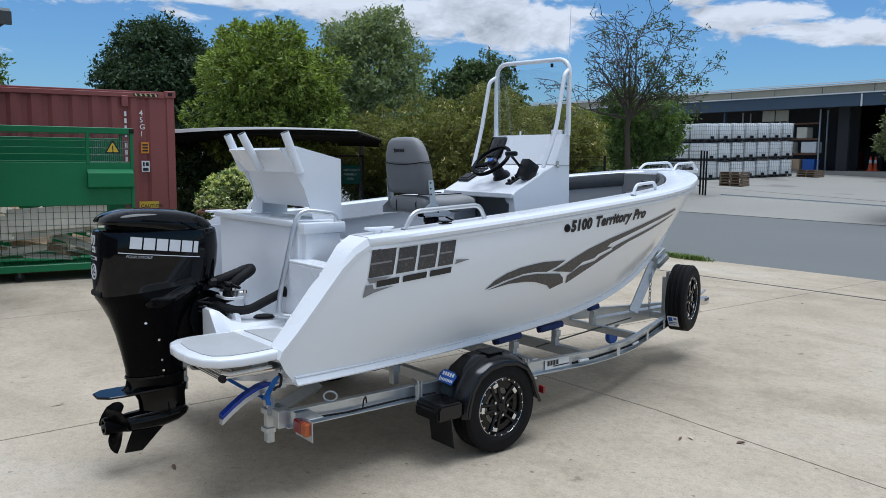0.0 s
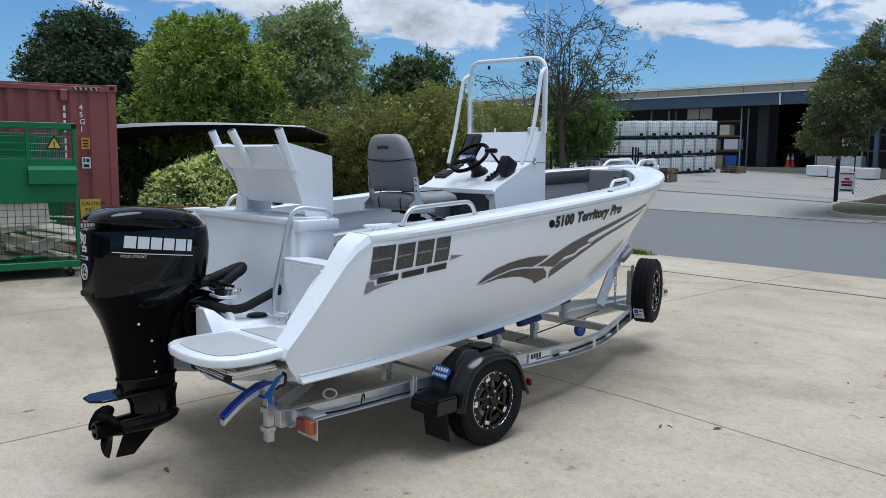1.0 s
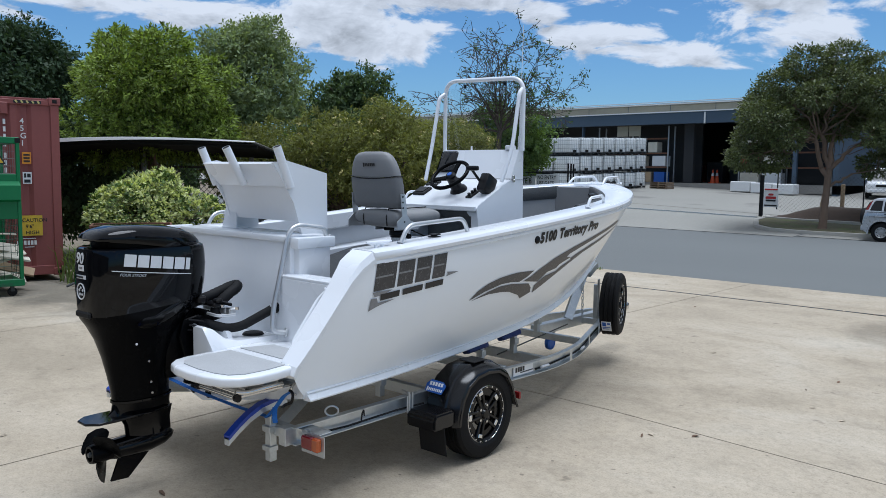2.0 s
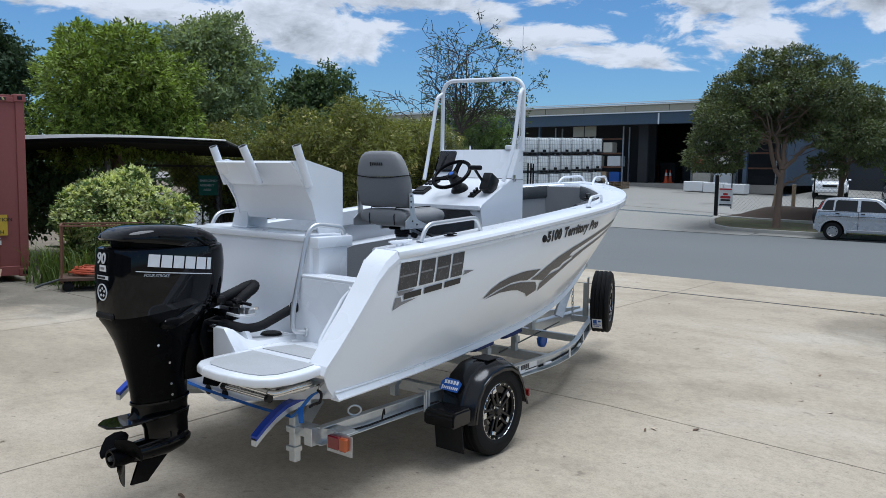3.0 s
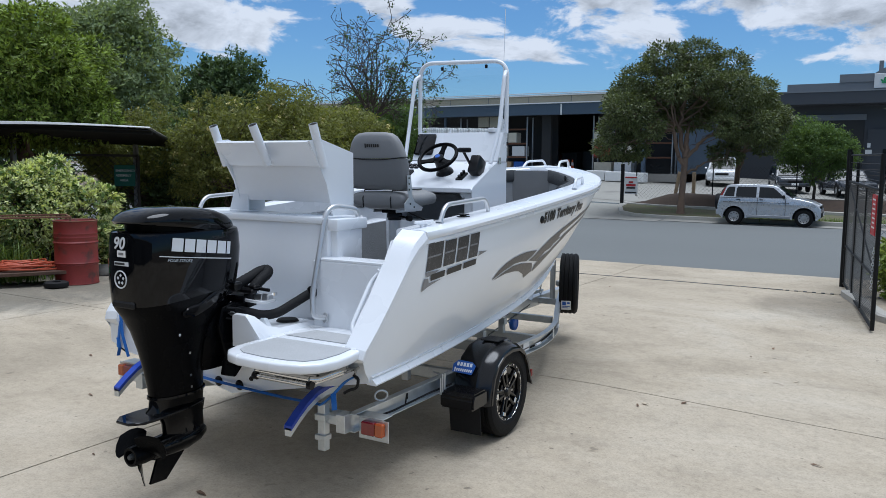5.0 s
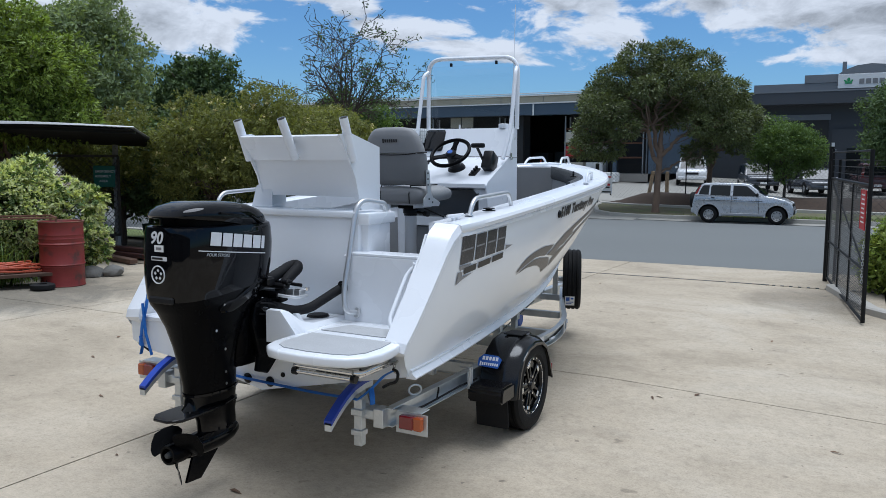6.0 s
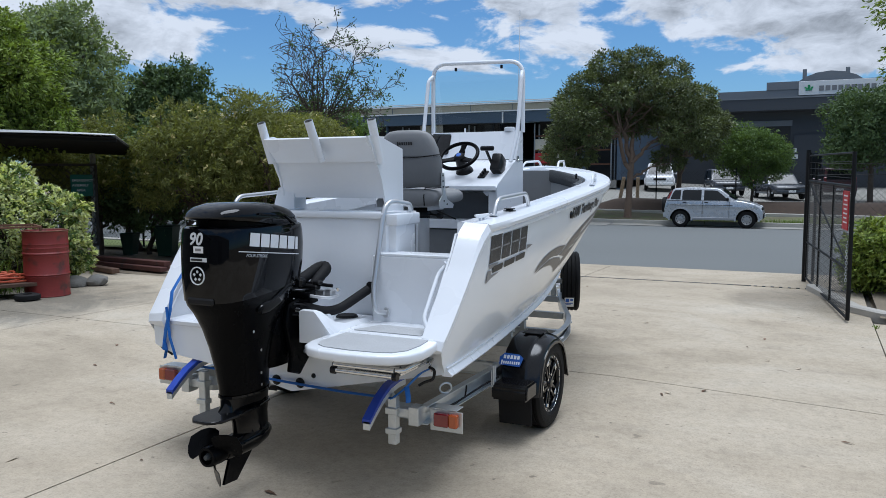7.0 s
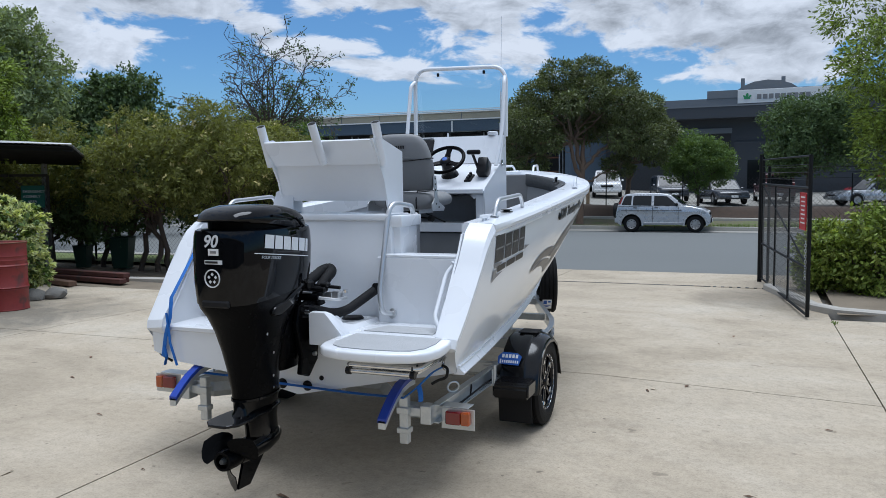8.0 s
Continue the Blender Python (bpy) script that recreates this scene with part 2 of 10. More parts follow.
    trunk_red=material("reddish_bark", (0.185, 0.128, 0.092), 0.9, vary=0.3, scale=5, fine=30, bump=0.6, bump_scale=30, stretch=(2, 2, 0.5)),
    leaf_bright=material("bright_leaf", (0.188, 0.252, 0.046), 0.5, spec=0.35, vary=0.3, scale=2.0, island=1.3, transl=0.22),
    leaf_tip=material("new_tip_leaf", (0.34, 0.40, 0.105), 0.5, spec=0.3, vary=0.25, scale=2.0, island=1.0, transl=0.3),
    leaf_mid=material("mid_leaf", (0.115, 0.175, 0.060), 0.6, spec=0.22, vary=0.2, scale=1.2, island=0.75, transl=0.38),
    leaf_grey=material("grey_green_leaf", (0.205, 0.255, 0.135), 0.6, spec=0.22, vary=0.2, scale=1.2, island=0.8, transl=0.38),
    leaf_dark=material("dark_leaf", (0.085, 0.128, 0.055), 0.6, spec=0.22, vary=0.2, scale=0.8, island=0.75, transl=0.25),
    leaf_deep=material("deep_green_leaf", (0.045, 0.075, 0.036), 0.6, spec=0.2, vary=0.2, scale=0.8, island=0.7, transl=0.2),
    leaf_street=material("glossy_dark_leaf", (0.118, 0.142, 0.058), 0.42, spec=0.38, vary=0.25, scale=1.0, island=1.1, transl=0.22),
    # near-black that puts the shade under the carport roof into the colour
    underside_shade=material("underside_shade", (0.012, 0.0125, 0.013), 0.8, vary=0.2, scale=3, spec=0.2),
    leaf_olive=material("olive_leaf", (0.172, 0.186, 0.060), 0.6, spec=0.22, vary=0.22, scale=0.9, island=0.8, transl=0.38),
    leaf_pale=material("pale_variegated_leaf", (0.58, 0.62, 0.32), 0.6, spec=0.22, vary=0.15, scale=1.5, island=0.9, transl=0.3),
    blossom=material("cream_blossom", (0.50, 0.44, 0.17), 0.7, vary=0.2, island=0.5),
    car_silver=material("car_silver", (0.47, 0.49, 0.52), 0.28, metal=0.5, vary=0.03, coat=0.5),
    car_silver_dull=material("dull_silver_plastic", (0.30, 0.31, 0.33), 0.5, metal=0.2, vary=0.05),
    car_white=material("car_white", (0.72, 0.73, 0.74), 0.25, vary=0.02, coat=0.5),
    car_dark=material("car_dark", (0.045, 0.05, 0.06), 0.25, vary=0.05, coat=0.5),
    car_red=material("car_red", (0.36, 0.02, 0.025), 0.25, vary=0.05, coat=0.5),
    car_maroon=material("car_maroon", (0.10, 0.045, 0.05), 0.25, vary=0.05, coat=0.5),
    car_glass=material("car_window", (0.010, 0.012, 0.014), 0.06, vary=0.05, rough_vary=0.0, spec=0.35),
    hubcap=material("steel_wheel", (0.40, 0.40, 0.40), 0.4, metal=0.6, vary=0.1),
    headlamp=material("headlamp", (0.6, 0.62, 0.64), 0.12, vary=0.05, coat=0.6),
    ware_cream=material("cream_cladding", (0.36, 0.33, 0.25), 0.6, vary=0.12, scale=0.5, fine=4),
    ware_blue=material("blue_beam", (0.055, 0.085, 0.125), 0.55, vary=0.08, scale=0.5, fine=4),
    ware_roof=material("warehouse_roof", (0.46, 0.48, 0.50), 0.5, vary=0.06, scale=0.5),
    # near-black where the bays lie unlit; the shade is in the colour
    ware_dark=material("unlit_dark", (0.035, 0.036, 0.038), 0.85, vary=0.15, scale=0.8),
    ware_floor=material("workshop_floor", (0.25, 0.24, 0.22), 0.8, vary=0.15, scale=0.8),
    navy=material("charcoal_cladding", (0.048, 0.054, 0.065), 0.6, vary=0.06, scale=0.5, fine=5),
    navy_light=material("grey_parapet", (0.17, 0.185, 0.205), 0.6, vary=0.06, scale=0.5, fine=5),
    sign_white=material("sign_white", (0.72, 0.73, 0.73), 0.5, vary=0.03),
    leaf_green_logo=material("logo_green", (0.05, 0.32, 0.12), 0.5, vary=0.03),
    ibc_white=material("tank_plastic", (0.82, 0.84, 0.83), 0.4, vary=0.08, scale=2, transl=0.0, per_object=0.12),
    ibc_cage=material("cage_steel", (0.36, 0.38, 0.40), 0.45, metal=0.4, vary=0.1),
    cone=material("cone_orange", (0.70, 0.10, 0.025), 0.5, vary=0.05),
    pole_grey=material("painted_post", (0.30, 0.31, 0.31), 0.6, vary=0.15, scale=5),
    mesh_black=material("coated_wire", (0.055, 0.058, 0.060), 0.4, vary=0.2, spec=0.6),
    gate_black=material("black_gate_steel", (0.008, 0.0085, 0.0095), 0.5, vary=0.2, scale=6, spec=0.2),
    fence_grey=material("fence_wire", (0.22, 0.23, 0.23), 0.5, metal=0.4, vary=0.2),
    tyre_wall=material("tyre_rubber", (0.009, 0.009, 0.0095), 0.66, vary=0.18, scale=9, fine=80, bump=0.25, bump_scale=150, spec=0.15),
    shed_wall=material("workshop_wall", (0.12, 0.125, 0.13), 0.6, vary=0.08, scale=0.6),
)


def yard_concrete():
    """Broom-finished concrete: wide dusty and grey patches, blotches, aggregate grain, scattered dark spots."""
    m = bpy.data.materials.new("concrete")
    m.use_nodes = True
    nt = m.node_tree
    N, L = nt.nodes.new, nt.links.new
    b = nt.nodes["Principled BSDF"]
    tc = N("ShaderNodeTexCoord")
    mp = N("ShaderNodeMapping")
    mp.inputs["Rotation"].default_value = (0, 0, radians(38))
    mp.inputs["Scale"].default_value = (0.85, 1.1, 1)
    L(tc.outputs["Object"], mp.inputs[0])

    def noise_(s, detail, rough=0.55, warp=0.0, src=None):
        n = N("ShaderNodeTexNoise")
        n.inputs["Scale"].default_value, n.inputs["Detail"].default_value = s, detail
        n.inputs["Roughness"].default_value, n.inputs["Distortion"].default_value = rough, warp
        L(src or tc.outputs["Object"], n.inputs["Vector"])
        return n.outputs["Fac"]

    def ramp_(v, stops):
        r = N("ShaderNodeValToRGB")
        e = r.color_ramp.elements
        while len(e) < len(stops):
            e.new(0.5)
        for k, (p, c) in zip(e, stops):
            k.position, k.color = p, (*c, 1)
        L(v, r.inputs[0])
        return r.outputs[0]

    def times(a, c):
        n = N("ShaderNodeMix"); n.data_type, n.blend_type = "RGBA", "MULTIPLY"
        n.inputs["Factor"].default_value = 1.0
        L(a, n.inputs["A"]); L(c, n.inputs["B"])
        return n.outputs["Result"]

    g = lambda v: (v, v, v)
    col = ramp_(noise_(0.45, 7, 0.6, 0.6, mp.outputs[0]), [(0.36, (0.362, 0.308, 0.230)), (0.47, (0.436, 0.372, 0.280)), (0.56, (0.472, 0.408, 0.314)), (0.66, (0.512, 0.454, 0.362))])
    col = times(col, ramp_(noise_(2.6, 6, 0.65, 0.4, mp.outputs[0]), [(0.33, g(0.86)), (0.45, g(0.97)), (0.58, g(1.0)), (0.72, g(1.06))]))
    col = times(col, ramp_(noise_(17.0, 5, 0.7), [(0.30, g(0.84)), (0.50, g(1.0)), (0.70, g(1.08))]))
    col = times(col, ramp_(noise_(70.0, 4, 0.8), [(0.30, g(0.70)), (0.46, g(0.97)), (0.60, g(1.05)), (0.74, g(1.20))]))
    # small oil drips and old stains
    col = times(col, ramp_(noise_(4.4, 3, 0.5), [(0.705, g(1.0)), (0.735, g(0.70)), (0.80, g(0.60))]))
    col = times(col, ramp_(noise_(13.0, 2, 0.5), [(0.715, g(1.0)), (0.745, g(0.62)), (0.80, g(0.52))]))
    # darker ragged-edged areas of concrete by the container and at the foot of the gate
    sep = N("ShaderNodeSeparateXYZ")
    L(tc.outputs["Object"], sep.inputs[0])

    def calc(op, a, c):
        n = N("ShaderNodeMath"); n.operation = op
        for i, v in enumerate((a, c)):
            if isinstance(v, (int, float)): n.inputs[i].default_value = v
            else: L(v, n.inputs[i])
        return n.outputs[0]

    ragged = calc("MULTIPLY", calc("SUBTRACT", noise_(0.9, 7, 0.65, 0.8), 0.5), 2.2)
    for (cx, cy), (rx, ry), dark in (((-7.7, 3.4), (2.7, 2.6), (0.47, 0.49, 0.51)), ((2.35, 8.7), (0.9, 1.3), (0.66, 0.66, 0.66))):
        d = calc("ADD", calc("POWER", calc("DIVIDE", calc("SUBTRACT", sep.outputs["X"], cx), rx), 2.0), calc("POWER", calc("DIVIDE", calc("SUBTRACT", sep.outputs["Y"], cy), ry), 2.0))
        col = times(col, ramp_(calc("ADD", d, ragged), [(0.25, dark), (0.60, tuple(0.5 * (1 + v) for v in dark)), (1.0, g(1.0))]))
    L(col, b.inputs["Base Color"])
    b.inputs["Roughness"].default_value, b.inputs["Specular IOR Level"].default_value = 0.88, 0.35
    bp = N("ShaderNodeBump")
    bp.inputs["Strength"].default_value, bp.inputs["Distance"].default_value = 0.35, 0.01
    L(noise_(120.0, 4, 0.7), bp.inputs["Height"])
    L(bp.outputs[0], b.inputs["Normal"])
    return m


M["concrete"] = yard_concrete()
M["acrylic"] = glass("clear_acrylic", (0.97, 0.98, 0.98))


# ---- mesh helpers ----
def mesh_object(name, bm, mat, smooth=32):
    me = bpy.data.meshes.new(name)
    bm.normal_update()
    bm.to_mesh(me)
    bm.free()
    if smooth:
        me.polygons.foreach_set("use_smooth", [True] * len(me.polygons))
        me.set_sharp_from_angle(angle=radians(smooth))
    for x in mat if isinstance(mat, (list, tuple)) else [mat]:
        me.materials.append(x)
    return new(name, me)


def part(name, bm, mat, parent, label="", smooth=32):
    ob = mesh_object(name, bm, mat, smooth)
    ob.parent = parent
    if label:
        tagged(ob, label)
    return ob


def thing(name, label, category, group="", at=None, kind=""):
    ob = new(name)
    ob.empty_display_size = 0.1
    if at is not None:
        ob.matrix_basis = at
    return tagged(ob, label, category, group, kind)


def box(bm, c, s, bevel=0.0, rot=None, segs=1):
    """A box of size s about c; rot: a Matrix turning it about its centre."""
    g = bmesh.ops.create_cube(bm, size=1.0)["verts"]
    m = Matrix.Translation(c) @ (rot.to_4x4() if rot else Matrix()) @ Matrix.Diagonal((*s, 1))
    bmesh.ops.transform(bm, matrix=m, verts=g)
    if bevel:
        es = list({e for v in g for e in v.link_edges})
        bmesh.ops.bevel(bm, geom=es, offset=bevel, segments=segs, affect="EDGES", profile=0.5)
    return bm


def boxes(*items):
    bm = bmesh.new()
    for it in items:
        box(bm, *it)
    return bm


def rot(rx=0, ry=0, rz=0):
    return Euler([radians(a) for a in (rx, ry, rz)]).to_matrix()


def fillet(pts, r, n=5):
    """Round the inner corners of a line of points."""
    pts = [Vector(p) for p in pts]
    out = [pts[0]]
    for a, b, c in zip(pts, pts[1:], pts[2:]):
        d1, d2 = (a - b), (c - b)
        k = min(r, d1.length * 0.49, d2.length * 0.49)
        p, q = b + d1.normalized() * k, b + d2.normalized() * k
        for i in range(n + 1):
            t = i / n
            out.append((1 - t) ** 2 * p + 2 * t * (1 - t) * b + t * t * q)
    out.append(pts[-1])
    return out


def tube(bm, pts, r, seg=10, closed=False, caps=True, flat=1.0):
    pts = [Vector(p) for p in pts]
    n = len(pts)
    rr = r if isinstance(r, (list, tuple)) else [r] * n
    tang = []
    for i in range(n):
        a = pts[(i - 1) % n] if closed or i else pts[0]
        b = pts[(i + 1) % n] if closed or i < n - 1 else pts[-1]
        tang.append((b - a).normalized())
    ref = Vector((0, 0, 1)) if abs(tang[0].z) < 0.9 else Vector((1, 0, 0))
    u = tang[0].cross(ref).normalized()
    rings = []
    for i in range(n):
        u = (u - tang[i] * u.dot(tang[i])).normalized()
        w = tang[i].cross(u)
        rings.append([bm.verts.new(pts[i] + rr[i] * (math.cos(2 * math.pi * k / seg) * u + flat * math.sin(2 * math.pi * k / seg) * w)) for k in range(seg)])
    for i in range(n if closed else n - 1):
        A, B = rings[i], rings[(i + 1) % n]
        for k in range(seg):
            bm.faces.new((A[k], A[(k + 1) % seg], B[(k + 1) % seg], B[k]))
    if caps and not closed:
        bm.faces.new(rings[0][::-1])
        bm.faces.new(rings[-1])
    return bm


def loft(bm, secs, closed=False, cap0=False, cap1=False):
    rows = [[bm.verts.new(p) for p in s] for s in secs]
    n = len(rows[0])
    for A, B in zip(rows, rows[1:]):
        for k in range(n if closed else n - 1):
            j = (k + 1) % n
            try:
                bm.faces.new((A[k], A[j], B[j], B[k]))
            except ValueError:
                pass
    if cap0:
        bm.faces.new(rows[0][::-1])
    if cap1:
        bm.faces.new(rows[-1])
    return rows


def lathe(bm, prof, seg=32, axis="X", at=(0, 0, 0)):
    """Turn a profile of (radius, along) about an axis."""
    secs = []
    for i in range(seg):
        a = 2 * math.pi * i / seg
        row = []
        for r, h in prof:
            p = {"X": (h, r * math.cos(a), r * math.sin(a)), "Y": (r * math.cos(a), h, r * math.sin(a)), "Z": (r * math.cos(a), r * math.sin(a), h)}[axis]
            row.append(Vector(p) + Vector(at))
        secs.append(row)
    secs.append(secs[0])
    loft(bm, secs)
    bmesh.ops.remove_doubles(bm, verts=bm.verts, dist=1e-5)
    bmesh.ops.recalc_face_normals(bm, faces=bm.faces)
    return bm


def prism(bm, outline, depth, m=None):
    """An outline in the xy plane, thickened along z from 0 to depth, then moved by m."""
    a = [bm.verts.new((x, y, 0)) for x, y in outline]
    b = [bm.verts.new((x, y, depth)) for x, y in outline]
    n = len(a)
    fs = [bm.faces.new(a[::-1]), bm.faces.new(b)]
    for i in range(n):
        fs.append(bm.faces.new((a[i], a[(i + 1) % n], b[(i + 1) % n], b[i])))
    if m is not None:
        bmesh.ops.transform(bm, matrix=m, verts=a + b)
    bmesh.ops.recalc_face_normals(bm, faces=fs)
    return bm


def solid(bm, t):
    """Give a sheet a thickness."""
    bmesh.ops.recalc_face_normals(bm, faces=bm.faces)
    bmesh.ops.solidify(bm, geom=bm.faces[:], thickness=t)
    return bm


def axes(o, x, y):
    """A frame at o with its x and y axes along the given ways."""
    x = Vector(x).normalized()
    y = Vector(y)
    y = (y - x * y.dot(x)).normalized()
    z = x.cross(y)
    m = Matrix((x, y, z)).transposed().to_4x4()
    m.translation = o
    return m


def letters(body, size, shear=0.0, bold=0.0, spacing=1.0, depth=0.0008):
    """The built-in font as a bmesh in its xy plane."""
    cu = bpy.data.curves.new("letters", "FONT")
    cu.body, cu.size, cu.shear, cu.offset, cu.extrude, cu.space_character = body, size, shear, bold, depth, spacing
    cu.resolution_u = 3
    ob = new("letters", cu)
    me = bpy.data.meshes.new_from_object(ob.evaluated_get(bpy.context.evaluated_depsgraph_get()))
    bpy.data.objects.remove(ob)
    bpy.data.curves.remove(cu)
    bm = bmesh.new()
    bm.from_mesh(me)
    bpy.data.meshes.remove(me)
    return bm


def put(bm, m):
    bmesh.ops.transform(bm, matrix=m, verts=bm.verts)
    return bm


def sheet_mesh(name, verts, faces, mat, smooth=0):
    me = bpy.data.meshes.new(name)
    me.from_pydata(verts, [], faces)
    me.materials.append(mat)
    me.update()
    if smooth:
        me.polygons.foreach_set("use_smooth", [True] * len(me.polygons))
    return new(name, me)


# ---- ground ----
def ease(t):
    t = min(max(t, 0.0), 1.0)
    return t * t * (3 - 2 * t)


ROAD_NEAR, ROAD_FAR = 12.15, 26.35


def ground_z(x, y):
    """Height of the lie of the land: a yard that drains to the road, the road, and the rise across it."""
    z = -0.037 * min(max(x - 1.05, 0.0), 2.3) * (1 - ease((y - 7) / 4)) - 0.0125 * min(max(y - 3, 0.0), 7.5)
    if y > 10.5:
        z -= 0.02 * ease((y - 10.5) / 2)
    if y > ROAD_FAR - 2:
        z += 0.12 * ease((y - ROAD_FAR + 0.2) / 3) + 0.040 * max(-x - 2, 0.0) * ease((y - 23.5) / 8) * (1 if x > -30 else 30 / -x)
    if y > 33:
        z += 0.033 * min(y - 33, 26)
    return z


def ground_sheet(name, xs, ys, mat, lift=0.0):
    verts = [(x, y, ground_z(x, y) + lift) for y in ys for x in xs]
    n = len(xs)
    faces = [(j * n + i, j * n + i + 1, (j + 1) * n + i + 1, (j + 1) * n + i) for j in range(len(ys) - 1) for i in range(n - 1)]
    return sheet_mesh(name, verts, faces, mat, 1)


def steps(*runs):
    out = []
    for a, b, n in runs:
        out += [a + (b - a) * i / n for i in range(n)]
    return out + [runs[-1][1]]


ground = ground_sheet("ground", steps((-900, -60, 8), (-60, -12, 24), (-12, 12, 48), (12, 60, 24), (60, 900, 8)),
                      steps((-900, -40, 6), (-40, -6, 17), (-6, 40, 92), (40, 70, 20), (70, 1200, 8)), M["soil"], -0.07)
tagged(ground, "brown bare earth under and around the concrete yard", "ground", kind="structure")
road = ground_sheet("road", steps((-120, -30, 18), (-30, 20, 50), (20, 120, 18)), steps((ROAD_NEAR, 23.4, 16), (23.4, ROAD_FAR, 8)), M["asphalt"], -0.012)
tagged(road, "grey worn asphalt street in front of the yard", "road", kind="structure")


# ---- boat: lines ----
def sheer_x(y):
    t = min(max((y - 2.85) / 1.70, 0.0), 1.0)
    return 1.035 * max(1 - t ** 2.1, 0.0) ** (1 / 1.46)


def sheer_z(y):
    return 1.346 + 0.05 * y + 0.008 * y * y


def chine_x(y):
    t = min(max(y / 4.43, 0.0), 1.0)
    return (0.958 - 0.118 * max(y, 0.0)) * max(1 - t ** 9, 0.0) ** 0.5


def chine_z(y):
    return 0.656 - 0.0268 * y + 0.019 * y * y + 0.0457 * max(y - 2, 0.0) ** 3


def keel_z(y):
    return 0.459 - 0.0218 * y if y < 2.2 else 0.411 + 0.043 * (y - 2.2) ** 2 + 0.037 * (y - 2.2) ** 3


def side_x(y, z):
    a, b = chine_z(y), sheer_z(y)
    v = (z - a) / max(b - a, 1e-4)
    u = min(max(v, 0.0), 1.0)
    return chine_x(y) + (sheer_x(y) - chine_x(y)) * v + (0.015 + 0.055 * math.sin(math.pi * min(max(y / 3.8, 0.0), 1.0))) * 4 * u * (1 - u)


QUARTER = [(0.0, 0.0), (0.10, -0.06), (0.20, -0.098), (0.265, -0.082), (0.40, 0.0), (0.55, 0.085), (0.70, 0.17), (0.85, 0.26), (0.94, 0.34), (1.0, 0.43)]


def quarter_y(v):
    for (a, p), (b, q) in zip(QUARTER, QUARTER[1:]):
        if v <= b:
            return p + (q - p) * (v - a) / (b - a)
    return QUARTER[-1][1]


BOW = 4.43
boat = thing("boat", "white plate-alloy open fishing boat with grey graphics, on a trailer", "boat")


def topside(sgn):
    bm = bmesh.new()
    vs = [0, 0.05, 0.1, 0.15, 0.2, 0.265, 0.33, 0.4, 0.475, 0.55, 0.625, 0.7, 0.775, 0.85, 0.94, 1.0]
    secs = []
    for v in vs:
        y0 = quarter_y(v)
        row = []
        for i in range(49):
            y = y0 + (BOW - y0) * math.sin(i / 48 * math.pi / 2)
            z = chine_z(max(y, 0)) + (sheer_z(y) - chine_z(max(y, 0))) * v
            row.append((sgn * side_x(max(y, 0), z), y, z))
        row.append((0, BOW + 0.12 * v, row[-1][2] + 0.01 * v))
        secs.append(row)
    loft(bm, secs)
    bmesh.ops.recalc_face_normals(bm, faces=bm.faces)
    return bm


